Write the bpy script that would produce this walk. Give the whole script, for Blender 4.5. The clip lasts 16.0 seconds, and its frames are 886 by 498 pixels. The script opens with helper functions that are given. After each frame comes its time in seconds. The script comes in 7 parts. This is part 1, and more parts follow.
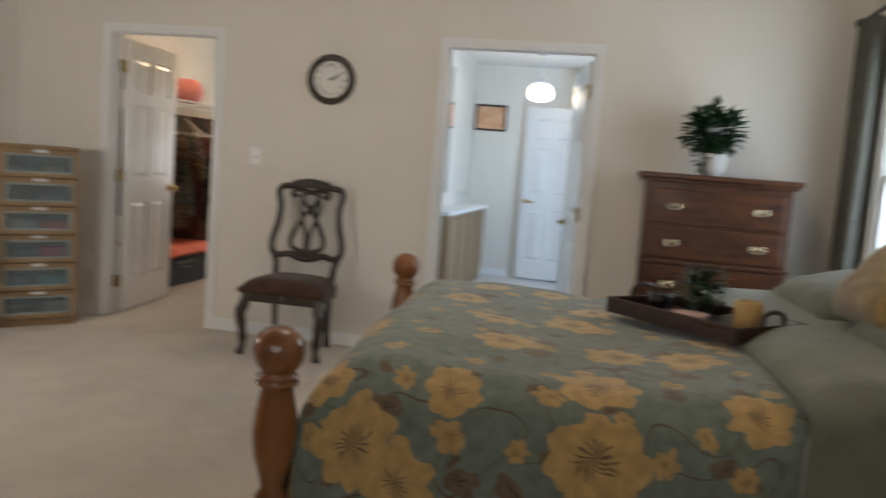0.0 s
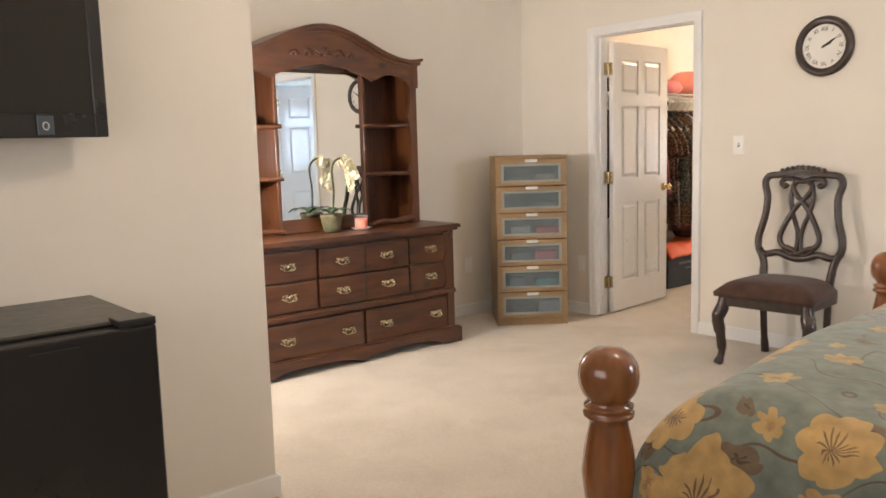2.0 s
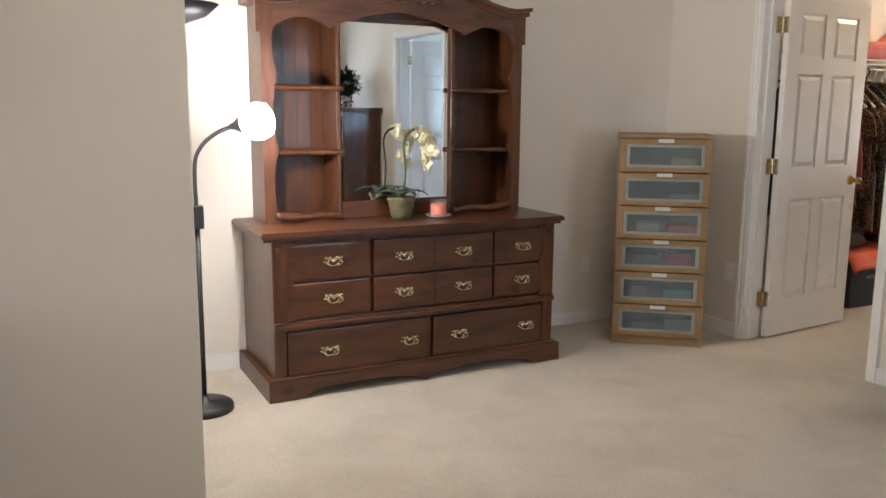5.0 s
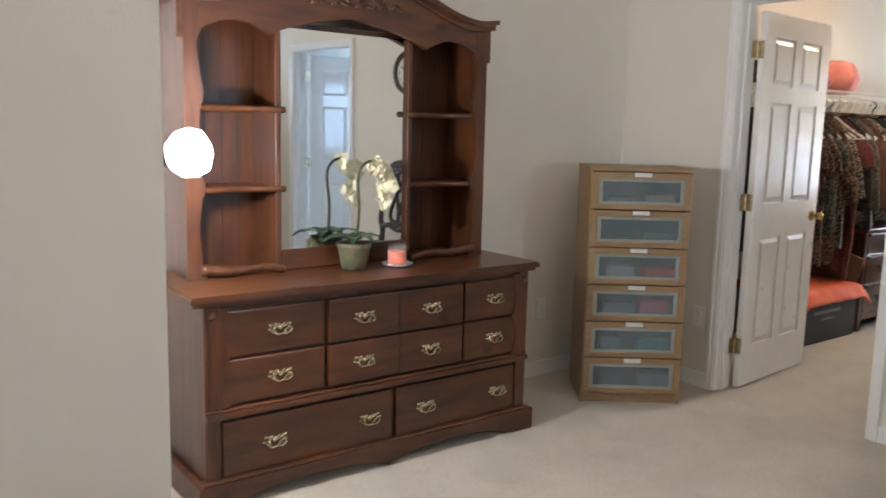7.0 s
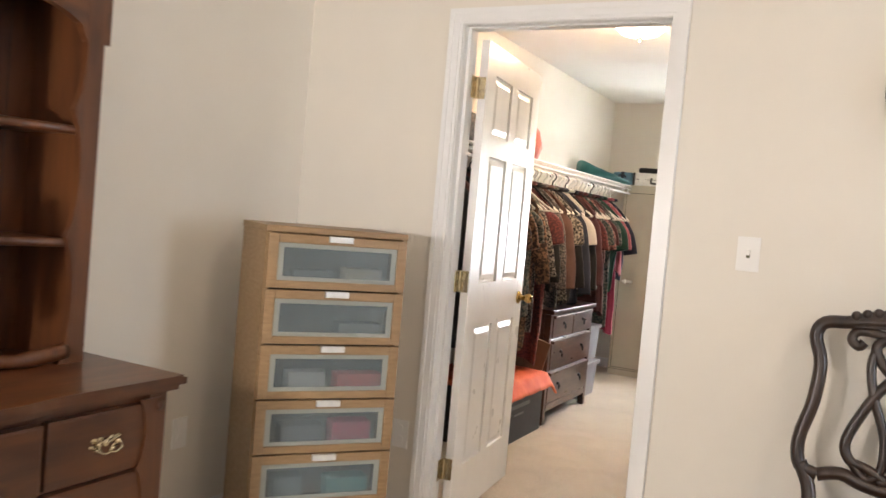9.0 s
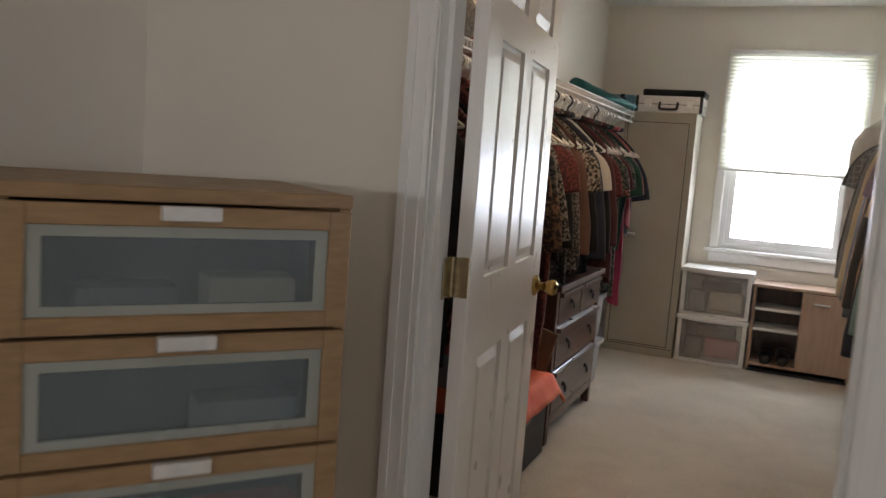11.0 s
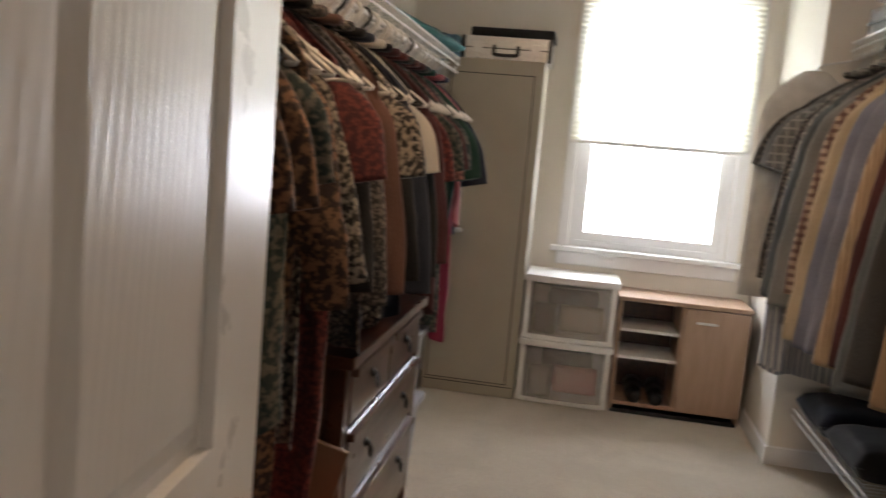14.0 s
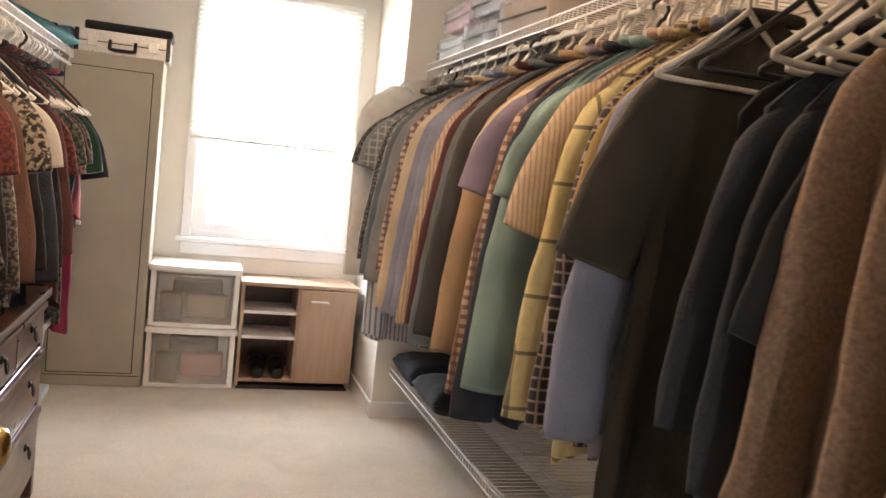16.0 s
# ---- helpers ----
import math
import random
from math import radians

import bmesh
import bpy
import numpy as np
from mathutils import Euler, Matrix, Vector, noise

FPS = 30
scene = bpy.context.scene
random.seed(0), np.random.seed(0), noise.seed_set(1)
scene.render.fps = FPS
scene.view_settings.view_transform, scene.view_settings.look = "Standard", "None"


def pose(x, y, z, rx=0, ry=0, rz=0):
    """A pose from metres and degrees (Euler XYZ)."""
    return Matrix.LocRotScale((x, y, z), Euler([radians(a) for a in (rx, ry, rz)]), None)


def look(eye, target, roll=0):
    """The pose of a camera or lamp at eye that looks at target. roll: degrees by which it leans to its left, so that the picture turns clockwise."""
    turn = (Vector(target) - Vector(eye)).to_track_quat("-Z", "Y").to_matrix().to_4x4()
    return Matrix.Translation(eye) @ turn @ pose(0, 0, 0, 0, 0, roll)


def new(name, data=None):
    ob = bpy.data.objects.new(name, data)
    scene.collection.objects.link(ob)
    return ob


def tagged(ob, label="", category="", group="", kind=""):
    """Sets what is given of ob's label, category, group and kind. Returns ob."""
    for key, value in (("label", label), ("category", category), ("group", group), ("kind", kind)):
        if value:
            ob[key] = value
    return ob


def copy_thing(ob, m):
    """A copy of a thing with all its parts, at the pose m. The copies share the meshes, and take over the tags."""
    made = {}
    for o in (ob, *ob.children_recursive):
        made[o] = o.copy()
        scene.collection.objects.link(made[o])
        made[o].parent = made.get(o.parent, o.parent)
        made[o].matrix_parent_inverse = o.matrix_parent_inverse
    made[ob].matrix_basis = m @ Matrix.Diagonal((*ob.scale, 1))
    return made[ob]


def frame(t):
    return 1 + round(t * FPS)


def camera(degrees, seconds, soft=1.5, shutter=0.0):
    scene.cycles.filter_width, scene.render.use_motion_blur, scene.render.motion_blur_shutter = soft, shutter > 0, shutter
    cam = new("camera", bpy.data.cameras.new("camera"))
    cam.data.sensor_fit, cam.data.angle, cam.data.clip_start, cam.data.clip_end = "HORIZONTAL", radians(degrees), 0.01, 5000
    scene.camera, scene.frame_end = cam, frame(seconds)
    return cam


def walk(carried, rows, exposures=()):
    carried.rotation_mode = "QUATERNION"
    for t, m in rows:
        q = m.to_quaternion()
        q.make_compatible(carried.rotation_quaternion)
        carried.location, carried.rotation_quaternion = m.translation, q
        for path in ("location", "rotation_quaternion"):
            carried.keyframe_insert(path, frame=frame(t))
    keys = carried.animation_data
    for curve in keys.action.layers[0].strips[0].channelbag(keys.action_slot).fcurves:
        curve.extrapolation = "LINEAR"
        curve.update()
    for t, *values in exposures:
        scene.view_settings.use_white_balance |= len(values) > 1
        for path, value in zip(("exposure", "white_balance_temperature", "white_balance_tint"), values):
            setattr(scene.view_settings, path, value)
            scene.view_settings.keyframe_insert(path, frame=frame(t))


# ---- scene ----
cam = camera(57.0, 16.0, shutter=0.5)
PATH = [
    (0, (4.334, -5.31, 1.307), (3.927, -3.363, 1.097), 4.4),
    (0.5, (4.475, -5.198, 1.313), (3.568, -3.427, 1.113), 0.2),
    (1, (4.597, -5.043, 1.315), (3.321, -3.513, 1.13), -2.0),
    (1.5, (4.663, -4.942, 1.312), (3.212, -3.58, 1.109), -2.0),
    (2, (4.604, -4.765, 1.299), (3.083, -3.492, 1.049), -1.6),
    (2.5, (4.497, -4.511, 1.324), (2.944, -3.287, 1.024), -1.3),
    (3, (4.454, -4.246, 1.341), (2.876, -3.062, 1.013), -0.2),
    (3.5, (4.374, -4.046, 1.339), (2.756, -2.921, 0.998), 1.2),
    (4, (4.274, -3.878, 1.346), (2.585, -2.863, 1.004), 1.1),
    (4.5, (4.21, -3.738, 1.342), (2.45, -2.849, 1.005), 0.5),
    (7, (3.237, -3.797, 1.387), (1.656, -2.607, 1.093), 1.4),
    (7.5, (2.973, -3.699, 1.393), (1.555, -2.308, 1.167), 2.6),
    (8, (2.687, -3.506, 1.395), (1.443, -1.946, 1.246), 3.7),
    (8.5, (2.419, -3.242, 1.333), (1.378, -1.536, 1.251), 4.7),
    (9, (2.196, -2.911, 1.294), (1.277, -1.137, 1.213), 5.0),
    (11.5, (1.212, -1.135, 1.281), (0.469, 0.707, 1.045), 4.3),
    (12, (1.107, -0.751, 1.244), (0.42, 1.114, 1.017), 4.5),
    (12.5, (1.105, -0.392, 1.253), (0.473, 1.492, 1.022), 4.5),
    (13, (1.063, -0.087, 1.259), (0.481, 1.811, 1.018), 4.5),
    (13.5, (0.998, 0.121, 1.273), (0.48, 2.037, 1.022), 4.6),
    (14, (0.951, 0.232, 1.265), (0.629, 2.19, 1.016), 5.0),
    (14.5, (0.945, 0.27, 1.273), (0.966, 2.255, 1.024), 5.7),
    (15, (0.954, 0.166, 1.285), (1.286, 2.125, 1.054), 6.1),
    (15.5, (0.952, -0.008, 1.298), (1.463, 1.915, 1.093), 6.4),
    (16, (0.948, -0.154, 1.289), (1.52, 1.754, 1.11), 6.2),
]
walk(cam, [(t, look(eye, target, roll)) for t, eye, target, roll in PATH],
     [(0, -0.92, 6350, 12), (0.5, -0.46, 6350, 12), (1.0, -0.40, 6700, 16), (1.5, -0.18, 6750, 17), (2.5, 0.25, 6850, 18), (3.5, -0.13, 6300, 15), (4.5, -0.42, 6350, 15), (7, -0.38, 5900, 13), (8, -0.36, 5900, 10), (8.5, 0.0, 6100, 13), (9.2, 0.3, 6450, 16),
      (11.3, -1.4, 6200, 15), (13.0, -1.2, 6450, 17), (14.2, -1.15, 6550, 18), (15.0, -0.60, 6350, 19), (16, -0.12, 6600, 20)])

# ---- light ----
EX0 = 5.70
world = bpy.data.worlds.new("sky")
scene.world = world
world.use_nodes = True
wn = world.node_tree.nodes
sky = wn.new("ShaderNodeTexSky")
sky.sky_type = "NISHITA"
sky.sun_disc = False
sky.sun_elevation, sky.sun_rotation = radians(42), radians(-79)
wn["Background"].inputs["Strength"].default_value = 0.12
world.node_tree.links.new(sky.outputs[0], wn["Background"].inputs[0])


def lamp(name, kind, m, power, color, size=(1.0, 1.0)):
    data = bpy.data.lights.new(name, kind)
    data.energy, data.color = power, color
    if kind == "AREA":
        data.shape, data.size, data.size_y = "RECTANGLE", size[0], size[1]
    elif kind == "POINT":
        data.shadow_soft_size = size[0]
    ob = new(name, data)
    ob.matrix_world = m
    return ob


sun = bpy.data.lights.new("sun", "SUN")
sun.energy, sun.angle, sun.color = 3.0, radians(0.5), (1.0, 0.94, 0.85)
new("sun", sun).matrix_world = look((-10, 2, 9), (0, 0, 0))
lamp("daylight_closet_window", "AREA", look((1.31, 4.81, 1.40), (1.31, 0, 1.0)), 62, (0.80, 0.91, 1.0), (0.78, 1.2))
lamp("daylight_east_window", "AREA", look((5.78, -0.95, 1.45), (0, -0.95, 1.3)), 24, (0.72, 0.86, 1.0), (1.1, 1.25))
# The south lamp is added fill; no window is known on that side.
lamp("added_south_fill", "AREA", look((3.9, -6.66, 1.55), (3.6, 0, 1.2)), 30, (1.0, 0.95, 0.88), (2.6, 1.3))
lamp("floor_lamp_bulb", "POINT", pose(0.66, -2.90, 1.29), 62, (1.0, 0.97, 0.92), (0.05,))
lamp("closet_bulb", "POINT", pose(0.93, 1.74, 2.36), 21, (1.0, 0.68, 0.39), (0.08,))
lamp("closet_bowl_glow", "AREA", pose(0.93, 1.74, 2.375), 16, (1.0, 0.68, 0.39), (0.24, 0.24))
# Unseen overhead bulb, added where the television's shadow points to a source.
lamp("unseen_overhead_bulb", "POINT", pose(3.9, -2.6, 3.02), 52, (1.0, 0.84, 0.66), (0.12,))
lamp("daylight_bath_window", "AREA", look((EX0 + 0.08, 1.8, 1.5), (3.4, 2.6, 1.2)), 135, (0.46, 0.70, 1.0), (1.1, 1.0))
lamp("bath_bulb", "POINT", pose(3.45, 3.2, 2.02), 12, (1.0, 0.88, 0.70), (0.06,))


# ---- materials ----
def material(name, color, rough=0.6, metal=0.0, color2=None, scale=8.0, stretch=(1, 1, 1), bump=0.0, bump_scale=60.0,
             blotch=0.08, alpha=1.0, trans=0.0, coat=0.0, emit=None, power=0.0, spread=0.0, sheen=0.0, detail=6.0, gloss_var=0.08):
    """Principled surface with noise at two scales: grain (scale, stretch) between two colours, and broad blotches."""
    m = bpy.data.materials.new(name)
    m.use_nodes = True
    nt = m.node_tree
    nd, ln = nt.nodes, nt.links
    b = nd["Principled BSDF"]
    b.inputs["Roughness"].default_value = rough
    b.inputs["Metallic"].default_value = metal
    b.inputs["Transmission Weight"].default_value = trans
    b.inputs["Alpha"].default_value = alpha
    b.inputs["Coat Weight"].default_value = coat
    b.inputs["Sheen Weight"].default_value = sheen
    tc = nd.new("ShaderNodeTexCoord")
    mp = nd.new("ShaderNodeMapping")
    mp.inputs["Scale"].default_value = stretch
    ln.new(tc.outputs["Object"], mp.inputs["Vector"])
    n1 = nd.new("ShaderNodeTexNoise")
    n1.inputs["Scale"].default_value, n1.inputs["Detail"].default_value = scale, detail
    ln.new(mp.outputs[0], n1.inputs["Vector"])
    mix = nd.new("ShaderNodeMix")
    mix.data_type = "RGBA"
    ramp = nd.new("ShaderNodeMapRange")
    ramp.inputs["From Min"].default_value, ramp.inputs["From Max"].default_value = 0.32, 0.68
    ln.new(n1.outputs["Fac"], ramp.inputs["Value"])
    ln.new(ramp.outputs[0], mix.inputs["Factor"])
    c2 = color2 or tuple(v * 0.85 for v in color)
    mix.inputs[6].default_value, mix.inputs[7].default_value = (*color, 1), (*c2, 1)
    n2 = nd.new("ShaderNodeTexNoise")
    n2.inputs["Scale"].default_value = 1.7
    ln.new(tc.outputs["Object"], n2.inputs["Vector"])
    r2 = nd.new("ShaderNodeMapRange")
    r2.inputs["To Min"].default_value, r2.inputs["To Max"].default_value = 1 - blotch, 1 + blotch
    ln.new(n2.outputs["Fac"], r2.inputs["Value"])
    hsv = nd.new("ShaderNodeHueSaturation")
    ln.new(mix.outputs[2], hsv.inputs["Color"])
    val = r2.outputs[0]
    if spread:
        oi = nd.new("ShaderNodeObjectInfo")
        r3 = nd.new("ShaderNodeMapRange")
        r3.inputs["To Min"].default_value, r3.inputs["To Max"].default_value = 1 - spread, 1 + spread
        ln.new(oi.outputs["Random"], r3.inputs["Value"])
        mul = nd.new("ShaderNodeMath")
        mul.operation = "MULTIPLY"
        ln.new(val, mul.inputs[0]), ln.new(r3.outputs[0], mul.inputs[1])
        val = mul.outputs[0]
    ln.new(val, hsv.inputs["Value"])
    ln.new(hsv.outputs[0], b.inputs["Base Color"])
    rr = nd.new("ShaderNodeMapRange")
    rr.inputs["To Min"].default_value, rr.inputs["To Max"].default_value = max(rough - gloss_var, 0.02), min(rough + gloss_var, 1)
    ln.new(n1.outputs["Fac"], rr.inputs["Value"])
    ln.new(rr.outputs[0], b.inputs["Roughness"])
    if bump:
        n3 = nd.new("ShaderNodeTexNoise")
        n3.inputs["Scale"].default_value, n3.inputs["Detail"].default_value = bump_scale, 4
        ln.new(mp.outputs[0], n3.inputs["Vector"])
        bp = nd.new("ShaderNodeBump")
        bp.inputs["Strength"].default_value, bp.inputs["Distance"].default_value = bump, 0.01
        ln.new(n3.outputs["Fac"], bp.inputs["Height"])
        ln.new(bp.outputs[0], b.inputs["Normal"])
    if emit:
        b.inputs["Emission Color"].default_value, b.inputs["Emission Strength"].default_value = (*emit, 1), power
    return m


WALL = material("wall_paint", (0.745, 0.705, 0.63), 0.7, scale=3, color2=(0.725, 0.685, 0.61), bump=0.06, bump_scale=140, blotch=0.03)
CEIL = material("ceiling_paint", (0.78, 0.76, 0.72), 0.9, scale=3, color2=(0.76, 0.74, 0.70), bump=0.15, bump_scale=120, blotch=0.02)
TRIM = material("white_gloss_trim", (0.80, 0.80, 0.79), 0.32, scale=5, color2=(0.78, 0.78, 0.77), blotch=0.02, gloss_var=0.02)
DOORP = material("white_door_paint", (0.80, 0.79, 0.77), 0.30, scale=9, color2=(0.77, 0.76, 0.74), stretch=(1, 9, 0.8), bump=0.10, bump_scale=14, blotch=0.02)
CARPET = material("carpet", (0.67, 0.59, 0.475), 0.98, scale=70, color2=(0.57, 0.495, 0.395), bump=1.0, bump_scale=220, blotch=0.16, sheen=0.3)
WOOD = material("pine_stained_brown", (0.100, 0.0345, 0.0115), 0.33, scale=4, color2=(0.047, 0.016, 0.0065), stretch=(6, 1.0, 6), bump=0.003, bump_scale=14, blotch=0.25, coat=0.15, detail=3.0, gloss_var=0.01)
WOODV = material("pine_stained_upright", (0.100, 0.0345, 0.0115), 0.33, scale=4, color2=(0.047, 0.016, 0.0065), stretch=(6, 6, 0.9), bump=0.003, bump_scale=14, blotch=0.25, coat=0.15, detail=3.0, gloss_var=0.01)
BRASS = material("brass", (0.66, 0.47, 0.18), 0.24, 1.0, scale=20, color2=(0.48, 0.32, 0.11), blotch=0.1)
OLDBRASS = material("antique_brass", (0.66, 0.56, 0.36), 0.24, 1.0, scale=40, color2=(0.42, 0.36, 0.25), blotch=0.1)
BLACKM = material("black_metal", (0.012, 0.012, 0.013), 0.42, 0.0, scale=20, blotch=0.1)
BLACKP = material("black_plastic", (0.009, 0.009, 0.010), 0.30, scale=3, blotch=0.1)
SCREEN = material("dark_screen", (0.006, 0.006, 0.007), 0.10, scale=4, blotch=0.05)
MIRROR = material("mirror_silver", (0.86, 0.88, 0.88), 0.015, 1.0, scale=2, color2=(0.86, 0.88, 0.88), blotch=0.0)
MIRROR.node_tree.nodes["Principled BSDF"].inputs["Roughness"].default_value = 0.01
for l in list(MIRROR.node_tree.links):
    if l.to_socket.name == "Roughness":
        MIRROR.node_tree.links.remove(l)


def add_knots(m, scale=5.0, size=0.030):
    """Scattered dark pine knots."""
    nd, ln = m.node_tree.nodes, m.node_tree.links
    tc = nd.new("ShaderNodeTexCoord")
    mp = nd.new("ShaderNodeMapping")
    mp.inputs["Scale"].default_value = (1, 0.7, 1.2)
    ln.new(tc.outputs["Object"], mp.inputs["Vector"])
    vo = nd.new("ShaderNodeTexVoronoi")
    vo.inputs["Scale"].default_value = scale
    ln.new(mp.outputs[0], vo.inputs["Vector"])
    rp = nd.new("ShaderNodeMapRange")
    rp.inputs["From Min"].default_value, rp.inputs["From Max"].default_value = size * scale * 0.55, size * scale
    rp.inputs["To Min"].default_value, rp.inputs["To Max"].default_value = 0.85, 0.0
    ln.new(vo.outputs["Distance"], rp.inputs["Value"])
    mx = nd.new("ShaderNodeMix")
    mx.data_type = "RGBA"
    mx.inputs[7].default_value = (0.022, 0.007, 0.003, 1)
    ln.new(rp.outputs[0], mx.inputs["Factor"]), ln.new(nd["Hue/Saturation/Value"].outputs[0], mx.inputs[6])
    ln.new(mx.outputs[2], nd["Principled BSDF"].inputs["Base Color"])


def add_footmarks(m):
    """Patches of pile pressed one way and the other, and a few faint stains."""
    nd, ln = m.node_tree.nodes, m.node_tree.links
    tc = nd.new("ShaderNodeTexCoord")
    out = nd["Hue/Saturation/Value"].outputs[0]
    for scale, low, high, warp, tint in ((4.2, 0.44, 0.66, 0.8, (0.80, 0.79, 0.78)), (2.3, 0.55, 0.70, 0.6, (0.84, 0.80, 0.74))):
        n = nd.new("ShaderNodeTexNoise")
        n.inputs["Scale"].default_value, n.inputs["Detail"].default_value, n.inputs["Distortion"].default_value = scale, 3, warp
        ln.new(tc.outputs["Object"], n.inputs["Vector"])
        rp = nd.new("ShaderNodeMapRange")
        rp.inputs["From Min"].default_value, rp.inputs["From Max"].default_value, rp.inputs["To Max"].default_value = low, high, 0.42
        ln.new(n.outputs["Fac"], rp.inputs["Value"])
        mx = nd.new("ShaderNodeMix")
        mx.data_type, mx.blend_type = "RGBA", "MULTIPLY"
        mx.inputs[7].default_value = (*tint, 1)
        ln.new(rp.outputs[0], mx.inputs["Factor"]), ln.new(out, mx.inputs[6])
        out = mx.outputs[2]
    ln.new(out, nd["Principled BSDF"].inputs["Base Color"])


add_footmarks(CARPET)
add_knots(WOOD)
add_knots(WOODV, 4.0)


# ---- mesh helpers ----
def obj(name, bm, mat, parent=None, label="", smooth=False, mats=None):
    me = bpy.data.meshes.new(name)
    bmesh.ops.recalc_face_normals(bm, faces=bm.faces)
    bm.to_mesh(me)
    bm.free()
    for m in (mats or [mat]):
        me.materials.append(m)
    if smooth:
        for p in me.polygons:
            p.use_smooth = True
    ob = new(name, me)
    if parent:
        ob.parent = parent
    if label:
        ob["label"] = label
    return ob


def part(name, bm, mat, parent, label="", smooth=False):
    return obj(name, bm, mat, parent, label, smooth)


def thing(name, m, label, category, group=""):
    ob = new(name)
    ob.empty_display_size = 0.1
    ob.matrix_world = m
    return tagged(ob, label, category, group)


def struct(name, bm, mat, label="", smooth=False):
    return tagged(obj(name, bm, mat, None, "", smooth), label, name.split("_")[0], "", "structure")


def box(bm, x0, x1, y0, y1, z0, z1, bevel=0.0, seg=1):
    before = set(bm.verts)
    vs = [bm.verts.new((x, y, z)) for x in (x0, x1) for y in (y0, y1) for z in (z0, z1)]
    for f in ((0, 1, 3, 2), (4, 6, 7, 5), (0, 4, 5, 1), (2, 3, 7, 6), (0, 2, 6, 4), (1, 5, 7, 3)):
        bm.faces.new([vs[i] for i in f])
    if bevel:
        es = list({e for v in vs for e in v.link_edges})
        bmesh.ops.bevel(bm, geom=es, offset=bevel, segments=seg, profile=0.7, affect="EDGES")
    return [v for v in bm.verts if v not in before]


def boxes(*rows, bevel=0.0, seg=1):
    bm = bmesh.new()
    for r in rows:
        box(bm, *r, bevel=bevel, seg=seg)
    return bm


def prism(bm, pts, axis, a, b, m=None):
    """A flat outline pts pushed from a to b along the axis (0: pts are y, z; 1: x, z; 2: x, y)."""
    def at(p, d):
        q = [p[0], p[1]]
        q.insert(axis, d)
        return Vector(q) if m is None else m @ Vector(q)
    lo, hi = [bm.verts.new(at(p, a)) for p in pts], [bm.verts.new(at(p, b)) for p in pts]
    n = len(pts)
    bm.faces.new(lo), bm.faces.new(hi[::-1])
    for i in range(n):
        bm.faces.new((lo[i], lo[(i + 1) % n], hi[(i + 1) % n], hi[i]))
    return lo + hi


def lathe(bm, profile, n=24, m=None):
    """Turns (radius, z) pairs round z."""
    rings = []
    for r, z in profile:
        ring = []
        for i in range(n):
            a = 2 * math.pi * i / n
            v = Vector((r * math.cos(a), r * math.sin(a), z))
            ring.append(bm.verts.new(m @ v if m else v))
        rings.append(ring)
    for p, q in zip(rings, rings[1:]):
        for i in range(n):
            bm.faces.new((p[i], p[(i + 1) % n], q[(i + 1) % n], q[i]))
    bm.faces.new(rings[0][::-1]), bm.faces.new(rings[-1])
    return bm


def smooth_path(pts, steps=6):
    out = []
    p = [Vector(q) for q in pts]
    for i in range(len(p) - 1):
        a, b, c, d = p[max(i - 1, 0)], p[i], p[i + 1], p[min(i + 2, len(p) - 1)]
        for s in range(steps):
            t = s / steps
            out.append(0.5 * ((2 * b) + (c - a) * t + (2 * a - 5 * b + 4 * c - d) * t * t + (3 * b - a - 3 * c + d) * t ** 3))
    out.append(p[-1])
    return out


def tube(bm, pts, r, n=8, flat=1.0, up=(0, 0, 1)):
    """A round bar along pts; r is a number or one for each point; flat squashes it along its side vector."""
    pts = [Vector(p) for p in pts]
    rings = []
    s = None
    for i, p in enumerate(pts):
        d = (pts[min(i + 1, len(pts) - 1)] - pts[max(i - 1, 0)]).normalized()
        if s is None:
            u = Vector(up)
            if abs(d.dot(u)) > 0.98:
                u = Vector((1, 0, 0)) if abs(d.x) < 0.9 else Vector((0, 1, 0))
            s = d.cross(u).normalized()
        else:
            s = (s - d * s.dot(d)).normalized()
        w = s.cross(d).normalized()
        rad = r[i] if isinstance(r, (list, tuple)) else r
        rings.append([bm.verts.new(p + rad * (math.cos(2 * math.pi * k / n) * s * flat + math.sin(2 * math.pi * k / n) * w)) for k in range(n)])
    for a, b in zip(rings, rings[1:]):
        for k in range(n):
            bm.faces.new((a[k], a[(k + 1) % n], b[(k + 1) % n], b[k]))
    bm.faces.new(rings[0][::-1]), bm.faces.new(rings[-1])
    return bm


# ---- the rooms ----
WX = -0.05          # face of the wall behind the dresser
EX = 5.70           # face of the wall at the bed's head
struct("floor", boxes((WX - 0.12, EX + 0.12, -6.72, 4.82, -0.10, 0.0)), CARPET, "cream cut-pile carpet with faint footmarks")


def pierced(x0, x1, z0, z1, holes, a, b, along):
    """A wall x0..x1, z0..z1 and a..b thick, with holes (x0, x1, z0, z1); along 'x' or 'y'."""
    bm = bmesh.new()

    def put(p, q, r, s):
        if q - p > 1e-4 and s - r > 1e-4:
            box(bm, *((p, q, a, b) if along == "x" else (a, b, p, q)), r, s)
    at = x0
    for h0, h1, k0, k1 in sorted(holes):
        put(at, h0, z0, z1)
        put(h0, h1, z0, k0)
        put(h0, h1, k1, z1)
        at = h1
    put(at, x1, z0, z1)
    return bm


